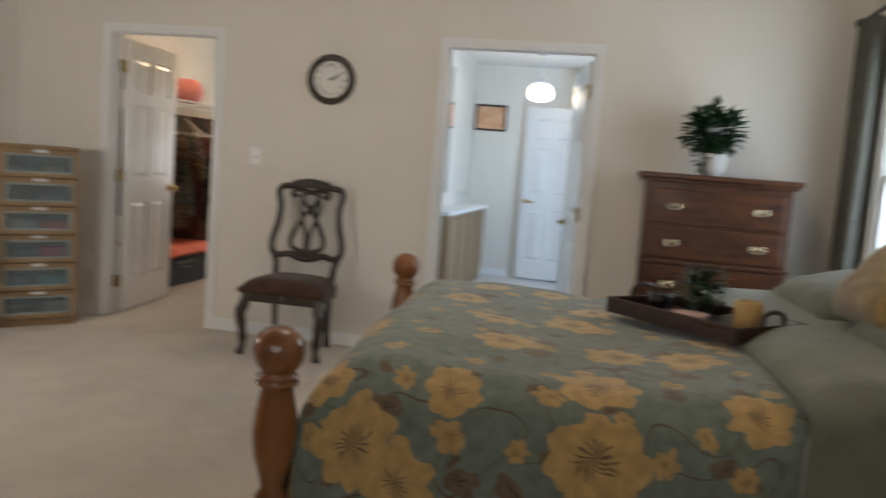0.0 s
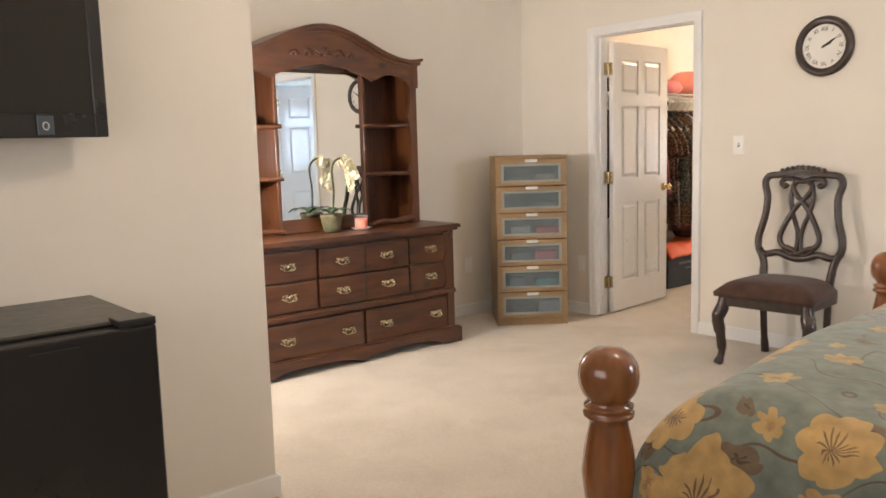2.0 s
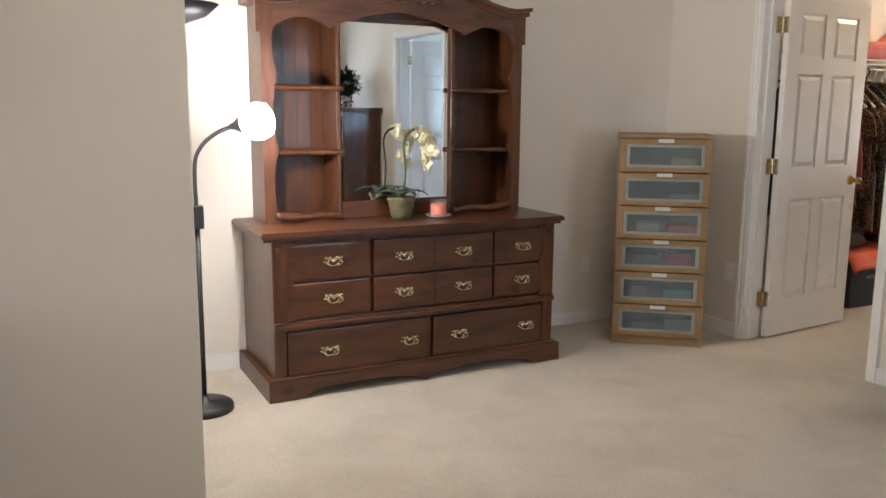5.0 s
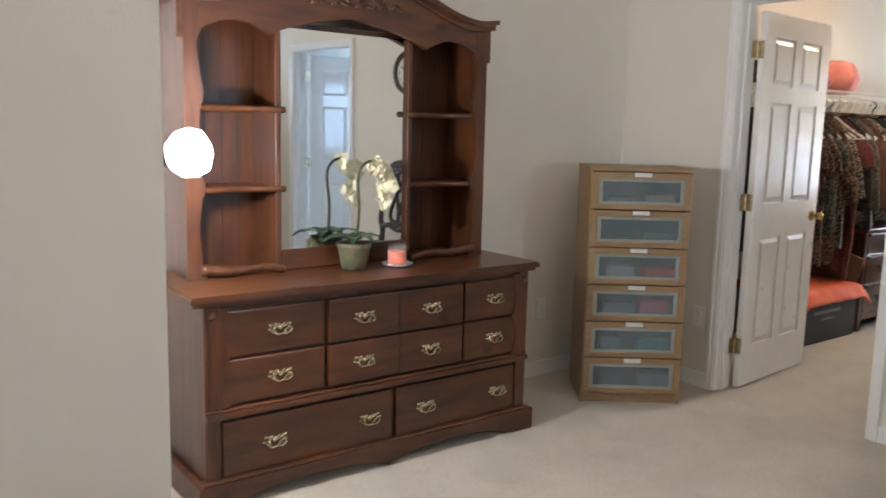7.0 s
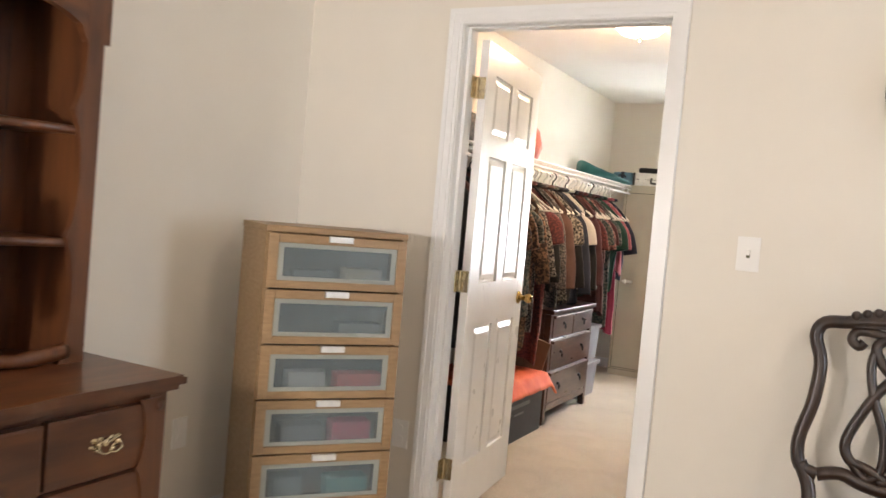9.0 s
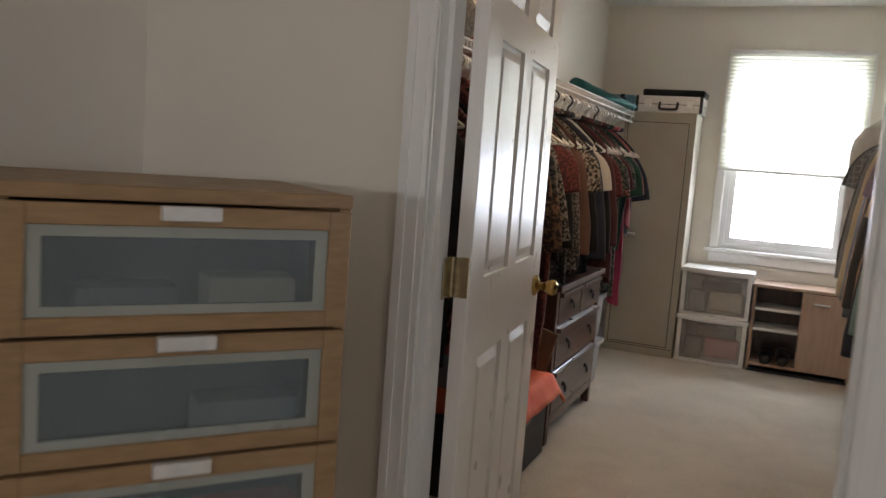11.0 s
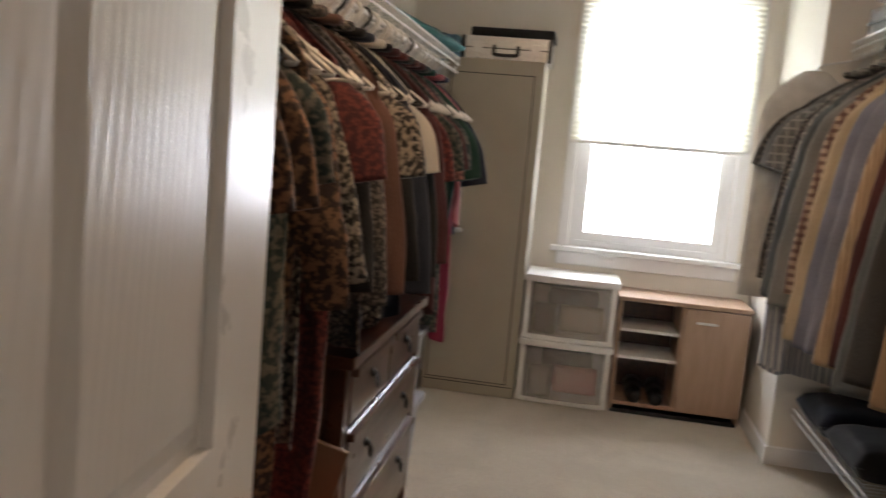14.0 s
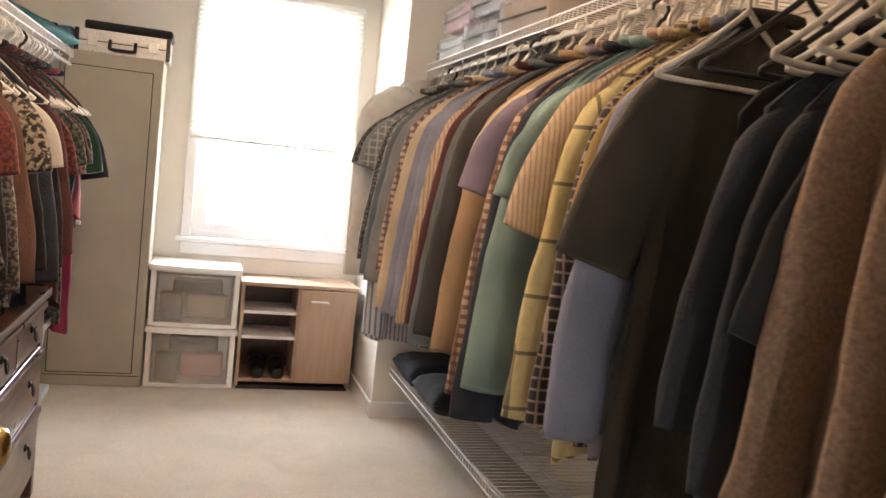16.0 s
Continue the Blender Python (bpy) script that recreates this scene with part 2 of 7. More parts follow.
struct("wall_west", boxes((WX - 0.12, WX, -3.50, 4.82, 0, 3.9)), WALL, "plain cream painted wall behind the dresser")
struct("wall_north", pierced(WX, EX, 0, 2.62, [(0.682, 1.533, 0, 2.075), (3.152, 4.128, 0, 2.075)], 0, 0.12, "x"), WALL, "cream painted wall with two doorways")
struct("wall_alcove", boxes((WX, 1.905, -3.485, -3.365, 0, 3.9), (1.785, 1.905, -6.60, -3.485, 0, 3.9)), WALL, "cream painted wall that carries the television")
struct("wall_east", pierced(-6.72, 4.82, 0, 3.9, [(-1.60, -0.40, 0.70, 2.10), (1.2, 2.4, 0.95, 2.05)], EX, EX + 0.12, "y"), WALL, "cream painted wall at the head of the bed")
# Wide opening made up so that the south fill has a place.
struct("wall_south", pierced(1.785, EX, 0, 3.9, [(2.6, 5.2, 0.85, 2.15)], -6.72, -6.60, "x"), WALL, "unseen cream painted wall with a wide opening added for fill light")
struct("wall_closet_window", pierced(WX, EX, 0, 2.62, [(0.90, 1.72, 0.79, 2.13)], 4.70, 4.82, "x"), WALL, "cream closet wall with a sash window")
struct("wall_closet_east", boxes((2.45, 2.55, 0.12, 4.70, 0, 2.52)), WALL, "cream wall between closet and bathroom")
struct("wall_closet_return", boxes((1.87, 2.45, 3.92, 4.70, 0, 2.52)), WALL, "cream boxed-out corner of the closet")
struct("wall_bath_north", boxes((2.55, EX, 4.42, 4.54, 0, 2.52)), WALL, "pale bathroom wall")
bm = bmesh.new()
prism(bm, [(0.12, 2.47 - 0.04), (-3.4, 3.62), (-6.72, 3.62), (-6.72, 3.74), (-3.4, 3.74), (0.12, 2.60)], 0, WX - 0.12, EX + 0.12)
struct("ceiling", bm, CEIL, "white sloped ceiling of the bedroom")
struct("ceiling_closet", boxes((WX - 0.12, EX, 0.12, 4.82, 2.50, 2.62)), CEIL, "flat white ceiling over the closet")

# ---- more materials ----
OAK = material("oak_veneer", (0.285, 0.180, 0.088), 0.45, scale=7, color2=(0.225, 0.138, 0.064), stretch=(3, 3, 14), bump=0.04, bump_scale=30, blotch=0.08)
FROST = material("frosted_glass", (0.17, 0.20, 0.205), 0.30, scale=3, color2=(0.14, 0.17, 0.175), blotch=0.1, alpha=0.48)
FROSTRIM = material("clear_edge_glass", (0.30, 0.315, 0.285), 0.25, scale=3, blotch=0.1)
PLATE = material("white_plastic", (0.82, 0.81, 0.78), 0.35, scale=3, color2=(0.80, 0.79, 0.76), blotch=0.02)
SILVER = material("satin_silver", (0.80, 0.80, 0.78), 0.35, 0.6, scale=30, blotch=0.05)
DARKWOOD = material("dark_walnut", (0.042, 0.021, 0.012), 0.33, scale=6, color2=(0.014, 0.008, 0.006), stretch=(5, 5, 1), bump=0.06, bump_scale=30, blotch=0.25, coat=0.3)
SUEDE = material("brown_suede", (0.072, 0.030, 0.016), 0.9, scale=16, color2=(0.042, 0.018, 0.010), bump=0.25, bump_scale=120, blotch=0.25, sheen=0.12)
HONEY = material("honey_oak_gloss", (0.24, 0.086, 0.025), 0.16, scale=5, color2=(0.145, 0.048, 0.013), stretch=(7, 7, 1), blotch=0.2, coat=0.6)
CLAY = material("moss_clay_pot", (0.16, 0.14, 0.075), 0.8, scale=14, color2=(0.07, 0.075, 0.035), bump=0.3, bump_scale=40, blotch=0.2)
LEAF = material("dark_leaf", (0.020, 0.055, 0.020), 0.4, scale=12, color2=(0.012, 0.035, 0.014), blotch=0.2, spread=0.3)
STEM = material("orchid_stem", (0.05, 0.055, 0.02), 0.5, scale=20, blotch=0.2)
PETAL = material("cream_petal", (0.84, 0.79, 0.62), 0.6, scale=20, color2=(0.76, 0.71, 0.46), blotch=0.1, spread=0.1)
WAX = material("coral_wax", (0.75, 0.16, 0.08), 0.5, scale=8, blotch=0.08)
GLASSM = material("clear_glass", (0.95, 0.95, 0.95), 0.04, scale=3, color2=(0.95, 0.95, 0.95), alpha=0.07, blotch=0.0)
BULB = material("lit_opal_shade", (0.95, 0.95, 0.92), 0.4, emit=(1.0, 0.98, 0.94), power=22, blotch=0.0)
BULBW = material("lit_warm_shade", (0.95, 0.93, 0.85), 0.4, emit=(1.0, 0.86, 0.62), power=9, blotch=0.0)
GOLD = material("gold_brocade", (0.28, 0.17, 0.035), 0.55, scale=22, color2=(0.12, 0.07, 0.012), bump=0.4, bump_scale=50, blotch=0.25, sheen=0.4)
SAGE = material("sage_quilt", (0.135, 0.145, 0.105), 0.85, scale=9, color2=(0.105, 0.113, 0.08), bump=0.2, bump_scale=30, blotch=0.15, sheen=0.3)
LINEN = material("white_linen", (0.75, 0.73, 0.68), 0.85, scale=20, bump=0.1, bump_scale=60, blotch=0.05)
CURTAIN = material("grey_green_curtain", (0.13, 0.125, 0.10), 0.8, scale=20, color2=(0.08, 0.08, 0.065), stretch=(1, 1, 4), blotch=0.2)
DAYPANE = material("bright_day", (0.9, 0.95, 1.0), 0.5, emit=(0.86, 0.94, 1.0), power=6.0, blotch=0.0)
TRAYW = material("dark_tray_wood", (0.040, 0.014, 0.008), 0.3, scale=6, color2=(0.02, 0.008, 0.005), stretch=(1, 6, 6), blotch=0.2)
PINK = material("pink_cloth", (0.62, 0.24, 0.22), 0.8, scale=10, color2=(0.52, 0.18, 0.16), blotch=0.15, bump=0.2, bump_scale=30)


def duvet_material():
    """Sage cloth with scattered yellow flowers, brown leaves and vines."""
    m = material("floral_duvet", (0.155, 0.185, 0.155), 0.8, scale=30, color2=(0.130, 0.158, 0.132), bump=0.25, bump_scale=16, blotch=0.1, sheen=0.25)
    nt = m.node_tree
    nd, ln = nt.nodes, nt.links

    def math_node(op, a, b=None, c=None):
        n = nd.new("ShaderNodeMath")
        n.operation = op
        for i, v in enumerate((a, b, c)):
            if v is None:
                continue
            if isinstance(v, (int, float)):
                n.inputs[i].default_value = v
            else:
                ln.new(v, n.inputs[i])
        return n.outputs[0]
    tc = nd.new("ShaderNodeTexCoord")
    flat = nd.new("ShaderNodeVectorMath")
    flat.operation = "MULTIPLY"
    flat.inputs[1].default_value = (1, 1, 0)
    ln.new(tc.outputs["UV"], flat.inputs[0])
    wob = nd.new("ShaderNodeTexNoise")
    wob.inputs["Scale"].default_value = 9
    ln.new(flat.outputs[0], wob.inputs["Vector"])
    sub = nd.new("ShaderNodeVectorMath")
    sub.operation = "MULTIPLY_ADD"
    sub.inputs[1].default_value = (0.09, 0.09, 0)
    ln.new(wob.outputs["Color"], sub.inputs[0])
    ln.new(flat.outputs[0], sub.inputs[2])
    base = nd["Hue/Saturation/Value"].outputs[0]

    def layer(base, scale, radius, lobes, depth, colour, heart, shift, squash=1.0, rand=0.75):
        mp = nd.new("ShaderNodeMapping")
        mp.inputs["Location"].default_value = (shift, shift * 0.7, 0)
        ln.new(sub.outputs[0], mp.inputs["Vector"])
        vo = nd.new("ShaderNodeTexVoronoi")
        vo.voronoi_dimensions = "2D"
        vo.inputs["Scale"].default_value, vo.inputs["Randomness"].default_value = scale, rand
        ln.new(mp.outputs[0], vo.inputs["Vector"])
        d = nd.new("ShaderNodeVectorMath")
        d.operation = "SUBTRACT"
        ln.new(mp.outputs[0], d.inputs[0]), ln.new(vo.outputs["Position"], d.inputs[1])
        col = nd.new("ShaderNodeSeparateColor")
        ln.new(vo.outputs["Color"], col.inputs[0])
        rot = nd.new("ShaderNodeVectorRotate")
        rot.rotation_type = "Z_AXIS"
        ln.new(d.outputs[0], rot.inputs["Vector"])
        ln.new(math_node("MULTIPLY", col.outputs[0], 6.28), rot.inputs["Angle"])
        xyz = nd.new("ShaderNodeSeparateXYZ")
        ln.new(rot.outputs[0], xyz.inputs[0])
        y = math_node("MULTIPLY", xyz.outputs[1], squash)
        dist = math_node("SQRT", math_node("ADD", math_node("MULTIPLY", xyz.outputs[0], xyz.outputs[0]), math_node("MULTIPLY", y, y)))
        ang = math_node("ARCTAN2", y, xyz.outputs[0])
        lobe = math_node("ABSOLUTE", math_node("SINE", math_node("MULTIPLY", ang, lobes / 2)))
        edge = math_node("MULTIPLY_ADD", lobe, depth, 1 - depth)
        size = math_node("MULTIPLY_ADD", col.outputs[1], 0.55, 0.62)
        rad = math_node("MULTIPLY", math_node("MULTIPLY", edge, size), radius)
        inside = math_node("LESS_THAN", dist, rad)
        mx = nd.new("ShaderNodeMix")
        mx.data_type = "RGBA"
        ln.new(inside, mx.inputs["Factor"]), ln.new(base, mx.inputs[6])
        shade = nd.new("ShaderNodeMix")
        shade.data_type = "RGBA"
        shade.inputs[6].default_value, shade.inputs[7].default_value = (*colour, 1), (*heart, 1)
        vein = math_node("SINE", math_node("MULTIPLY_ADD", wob.outputs["Fac"], 40, math_node("MULTIPLY", ang, lobes * 2)))
        core = math_node("LESS_THAN", math_node("DIVIDE", dist, rad), math_node("MULTIPLY_ADD", vein, 0.20, 0.22))
        ln.new(core, shade.inputs["Factor"])
        ln.new(shade.outputs[2], mx.inputs[7])
        return mx.outputs[2]

    # vines
    vn = nd.new("ShaderNodeTexNoise")
    vn.inputs["Scale"].default_value, vn.inputs["Detail"].default_value = 3.1, 1
    ln.new(flat.outputs[0], vn.inputs["Vector"])
    line = math_node("LESS_THAN", math_node("ABSOLUTE", math_node("SUBTRACT", math_node("FRACT", math_node("MULTIPLY", vn.outputs["Fac"], 7)), 0.5)), 0.022)
    mv = nd.new("ShaderNodeMix")
    mv.data_type = "RGBA"
    mv.inputs[7].default_value = (0.10, 0.065, 0.04, 1)
    ln.new(line, mv.inputs["Factor"]), ln.new(base, mv.inputs[6])
    out = mv.outputs[2]
    out = layer(out, 5.4, 0.062, 2, 0.55, (0.135, 0.095, 0.055), (0.06, 0.04, 0.025), 3.3, 2.4)
    out = layer(out, 5.6, 0.036, 6, 0.35, (0.40, 0.26, 0.10), (0.22, 0.13, 0.05), 7.1)
    out = layer(out, 2.9, 0.115, 7, 0.22, (0.44, 0.285, 0.11), (0.16, 0.10, 0.05), 0.4)
    weave = nd.new("ShaderNodeTexNoise")
    weave.inputs["Scale"].default_value, weave.inputs["Detail"].default_value = 26, 5
    ln.new(flat.outputs[0], weave.inputs["Vector"])
    tone = nd.new("ShaderNodeMapRange")
    tone.inputs["From Min"].default_value, tone.inputs["From Max"].default_value = 0.3, 0.7
    tone.inputs["To Min"].default_value, tone.inputs["To Max"].default_value = 0.74, 1.14
    ln.new(weave.outputs["Fac"], tone.inputs["Value"])
    worn = nd.new("ShaderNodeHueSaturation")
    ln.new(tone.outputs[0], worn.inputs["Value"]), ln.new(out, worn.inputs["Color"])
    ln.new(worn.outputs[0], nd["Principled BSDF"].inputs["Base Color"])
    return m


DUVET = duvet_material()

# ---- trim ----
def baseboard(name, x0, x1, y0, y1):
    bm = bmesh.new()
    box(bm, x0, x1, y0, y1, 0, 0.085)
    bmesh.ops.bevel(bm, geom=[e for e in bm.edges if all(v.co.z > 0.08 for v in e.verts)], offset=0.006, segments=2, affect="EDGES")
    return tagged(obj(name, bm, TRIM), "white painted baseboard along the wall", "baseboard", "", "structure")


B = 0.014
for r in ((WX, WX + B, -3.365, 0), (WX + B, 0.635, -B, 0), (1.575, 3.11, -B, 0), (4.17, EX, -B, 0), (WX + B, 1.905, -3.365, -3.365 + B),
          (1.905, 1.905 + B, -6.6, -3.365 + B), (WX, WX + B, 0.12, 4.70), (1.87 - B, 1.87, 3.92, 4.70), (1.87 - B, 2.45, 3.92 - B, 3.92),
          (2.45 - B, 2.45, 0.12, 3.92 - B), (WX + B, 1.87 - B, 4.70 - B, 4.70), (2.55, 2.55 + B, 0.12, 4.42), (2.55 + B, 3.10, 4.42 - B, 4.42)):
    baseboard("baseboard", *r)


def casing(name, x0, x1, top, face, side, label):
    """Jamb lining through the wall and a stepped casing on its face; side -1 towards the bedroom."""
    bm = bmesh.new()
    box(bm, x0 - 0.018, x0, 0.0, 0.12, 0, top + 0.018)
    box(bm, x1, x1 + 0.018, 0.0, 0.12, 0, top + 0.018)
    box(bm, x0, x1, 0.0, 0.12, top, top + 0.018)
    for s in (x0, x1 - 0.012):
        box(bm, s, s + 0.012, 0.040, 0.072, 0, top)
    box(bm, x0 + 0.012, x1 - 0.012, 0.040, 0.072, top - 0.006, top)
    for f, s in ((0.0, -1), (0.12, 1)):
        for inner, outer, depth in ((0.004, 0.062, 0.011), (0.016, 0.056, 0.016), (0.042, 0.060, 0.021)):
            ya, yb = sorted((f, f + s * depth))
            e = 0.0007 * depth / 0.011
            box(bm, x0 - outer, x0 - inner + 0.001, ya, yb, 0, top + inner - 0.001)
            box(bm, x1 + inner - 0.001, x1 + outer, ya, yb, 0, top + inner - 0.001)
            box(bm, x0 - outer, x1 + outer, ya, yb, top + inner - 0.001, top + outer)
    return struct(name, bm, TRIM, label)


casing("door_frame_1", 0.70, 1.515, 2.057, 0, -1, "white stepped casing round the closet doorway")
casing("door_frame_2", 3.17, 4.11, 2.057, 0, -1, "white stepped casing round the bathroom doorway")


def lever_or_knob(parent, x, z, face, lever, mat):
    """Door hardware on a door lying in local xz; face is the local y sign."""
    bm = bmesh.new()
    turn = Matrix.Translation((x, 0, z)) @ pose(0, 0, 0, 90 * face, 0, 0)
    lathe(bm, [(0.031, 0.018), (0.031, 0.024), (0.022, 0.030), (0.012, 0.034), (0.012, 0.052)], 20, turn)
    if lever:
        tube(bm, smooth_path([(x, -face * 0.052, z), (x - 0.03, -face * 0.060, z + 0.004), (x - 0.075, -face * 0.058, z - 0.004), (x - 0.105, -face * 0.055, z)]), 0.009, 10)
    else:
        lathe(bm, [(0.012, 0.048), (0.017, 0.056), (0.023, 0.066), (0.0245, 0.076), (0.020, 0.085), (0.008, 0.089)], 20, turn)
    return part("door_handle", bm, mat, parent, "polished brass door knob", True)


def panel_door(name, m, width, label, lever=False, hinges=True, mat=None, hw=None):
    """Six-panel moulded door; local x from the hinges, y across the thickness (-0.0175..0.0175), z up."""
    root = tagged(new(name), label, "door", "", "structure")
    root.matrix_world = m
    bm = bmesh.new()
    h, st = 2.027, 0.115
    box(bm, 0, width, -0.0175, 0.0175, 0.012, h, 0.0015)
    mid = width / 2
    cols = ((st, mid - 0.045), (mid + 0.045, width - st))
    rows = ((0.235, 0.83), (1.02, 1.56), (1.65, 1.90))
    slab = part("door_slab", bm, mat or DOORP, root)
    cut = bmesh.new()
    for face in (-1, 1):
        for z0, z1 in rows:
            for x0, x1 in cols:
                box(cut, x0, x1, *sorted((face * 0.0065, face * 0.03)), z0, z1)
    cutter = new("cutter", bpy.data.meshes.new("cutter"))
    cut.to_mesh(cutter.data)
    cut.free()
    md = slab.modifiers.new("panels", "BOOLEAN")
    md.operation, md.object, md.solver = "DIFFERENCE", cutter, "EXACT"
    cutter.parent = root
    bpy.context.view_layer.update()
    dg = bpy.context.evaluated_depsgraph_get()
    me = bpy.data.meshes.new_from_object(slab.evaluated_get(dg))
    slab.modifiers.clear()
    slab.data = me
    bpy.data.objects.remove(cutter)
    for face in (-1, 1):
        for z0, z1 in rows:
            for x0, x1 in cols:
                pb = bmesh.new()
                a = [(x0 + 0.010, z0 + 0.010), (x1 - 0.010, z0 + 0.010), (x1 - 0.010, z1 - 0.010), (x0 + 0.010, z1 - 0.010)]
                b = [(x0 + 0.034, z0 + 0.034), (x1 - 0.034, z0 + 0.034), (x1 - 0.034, z1 - 0.034), (x0 + 0.034, z1 - 0.034)]
                v0 = [pb.verts.new((p[0], face * 0.0060, p[1])) for p in a]
                v1 = [pb.verts.new((p[0], face * 0.0155, p[1])) for p in b]
                pb.faces.new(v1)
                for i in range(4):
                    pb.faces.new((v0[i], v0[(i + 1) % 4], v1[(i + 1) % 4], v1[i]))
                part("door_panel", pb, mat or DOORP, root)
    for face in (-1, 1):
        lever_or_knob(root, width - 0.066, 0.925, face, lever, hw or BRASS)
    bm = boxes((width - 0.001, width + 0.0012, -0.012, 0.012, 0.895, 0.955), (width, width + 0.008, -0.006, 0.006, 0.915, 0.935))
    part("latch", bm, BRASS, root, "brass latch plate")
    if hinges:
        for z in (0.24, 1.03, 1.83):
            hb = boxes((-0.0025, 0.0, -0.014, 0.0175, z - 0.045, z + 0.045), (-0.050, -0.004, 0.0275, 0.0300, z - 0.045, z + 0.045), bevel=0.001)
            for k in range(5):
                lathe(hb, [(0.0068, -0.0085), (0.0068, 0.0085)], 10, Matrix.Translation((-0.003, 0.0235, z - 0.036 + 0.018 * k)))
            part("hinge", hb, OLDBRASS, root, "brass butt hinge")
    return root


GLOSSDOOR = material("white_gloss_door_paint", (0.80, 0.80, 0.79), 0.09, scale=5, color2=(0.78, 0.78, 0.77), blotch=0.02, gloss_var=0.01)


def emboss_grain(m):
    """Pressed cathedral wood grain of a moulded door."""
    nd, ln = m.node_tree.nodes, m.node_tree.links
    tc = nd.new("ShaderNodeTexCoord")
    mp = nd.new("ShaderNodeMapping")
    mp.inputs["Location"].default_value = (-0.24, 0.0, -0.35)
    mp.inputs["Scale"].default_value = (1.0, 0.0, 0.11)
    ln.new(tc.outputs["Object"], mp.inputs["Vector"])
    wv = nd.new("ShaderNodeTexWave")
    wv.wave_type, wv.rings_direction = "RINGS", "SPHERICAL"
    wv.inputs["Scale"].default_value, wv.inputs["Distortion"].default_value = 34, 5.0
    wv.inputs["Detail"].default_value, wv.inputs["Detail Scale"].default_value = 3, 1.6
    ln.new(mp.outputs[0], wv.inputs["Vector"])
    bp = nd.new("ShaderNodeBump")
    bp.inputs["Strength"].default_value, bp.inputs["Distance"].default_value = 0.16, 0.0012
    ln.new(wv.outputs["Fac"], bp.inputs["Height"])
    ln.new(nd["Bump"].outputs[0], bp.inputs["Normal"])
    ln.new(bp.outputs[0], nd["Principled BSDF"].inputs["Normal"])


emboss_grain(DOORP)
closet_door = panel_door("door_1", pose(0.737, 0.130, 0, 0, 0, 95.3), 0.785, "white six-panel closet door standing open with brass knob")
hb = bmesh.new()
for x in (0.22, 0.56):
    tube(hb, smooth_path([(x, 0.020, 2.03), (x, 0.020, 1.98), (x + 0.005, 0.030, 1.95), (x, 0.045, 1.965)]), 0.003, 6)
    box(hb, x - 0.006, x + 0.006, -0.019, 0.021, 2.016, 2.020)
part("over_door_hook", hb, BLACKM, closet_door, "thin dark over-door wire hooks")


def wall_plate(name, m, kind, label):
    root = thing(name, m, label, kind)
    part("plate", boxes((-0.037, 0.037, -0.006, 0, -0.058, 0.058), bevel=0.003, seg=2), PLATE, root)
    if kind == "switch":
        part("toggle", boxes((-0.005, 0.005, -0.020, -0.004, -0.004, 0.014), bevel=0.002), PLATE, root)
        part("slot", boxes((-0.006, 0.006, -0.0075, -0.005, -0.013, 0.013)), CLAY, root, "grey slot")
    else:
        for z in (-0.022, 0.022):
            bm = bmesh.new()
            lathe(bm, [(0.017, 0), (0.017, 0.004)], 16, pose(0, -0.005, z, 90, 0, 0))
            part("socket", bm, PLATE, root)
    return root


wall_plate("light_switch", pose(1.843, 0, 1.255), "switch", "white toggle light switch on the cream wall")
wall_plate("wall_outlet", pose(0.565, 0, 0.385), "outlet", "white wall outlet low beside the doorway")
wall_plate("wall_outlet", pose(WX, -0.62, 0.385, 0, 0, 90), "outlet", "white wall outlet low behind the narrow chest")

# ---- dresser ----
def bail_handle(parent, x, y, z):
    """Batwing brass plate with a drop bail, on a face that looks along +x."""
    bm = bmesh.new()
    # pierced plate: two leafy wings and a middle rosette
    for s in (-1, 1):
        for dy, dz, ly, lz in ((0.030, 0.012, 0.017, 0.009), (0.034, -0.004, 0.018, 0.006), (0.024, -0.013, 0.013, 0.007), (0.014, 0.015, 0.010, 0.007)):
            leaf = [(s * (dy + ly * math.cos(q * math.pi / 4) + 0.35 * lz * math.sin(q * math.pi / 4)), dz + lz * math.sin(q * math.pi / 4) + 0.25 * ly * math.cos(q * math.pi / 4)) for q in range(8)]
            prism(bm, leaf if s > 0 else leaf[::-1], 0, 0.0, 0.0035, Matrix.Translation((x, y, z)))
        tube(bm, smooth_path([(x + 0.003, y + s * 0.004, z + 0.002), (x + 0.004, y + s * 0.020, z + 0.010), (x + 0.003, y + s * 0.046, z + 0.017)], 3), 0.0028, 6)
        lathe(bm, [(0.007, 0.0), (0.007, 0.008), (0.004, 0.018)], 10, Matrix.Translation((x, y + s * 0.030, z + 0.006)) @ pose(0, 0, 0, 0, 90, 0))
    lathe(bm, [(0.012, 0.0), (0.010, 0.005), (0.003, 0.007)], 10, Matrix.Translation((x, y, z + 0.004)) @ pose(0, 0, 0, 0, 90, 0))
    tube(bm, smooth_path([(x + 0.016, y - 0.031, z + 0.006), (x + 0.021, y - 0.036, z - 0.008), (x + 0.022, y - 0.016, z - 0.018), (x + 0.022, y, z - 0.015),
                          (x + 0.022, y + 0.016, z - 0.018), (x + 0.021, y + 0.036, z - 0.008), (x + 0.016, y + 0.031, z + 0.006)], 4), 0.0028, 6)
    h = part("handle", bm, OLDBRASS, parent, "antique brass bail handle", True)
    return h


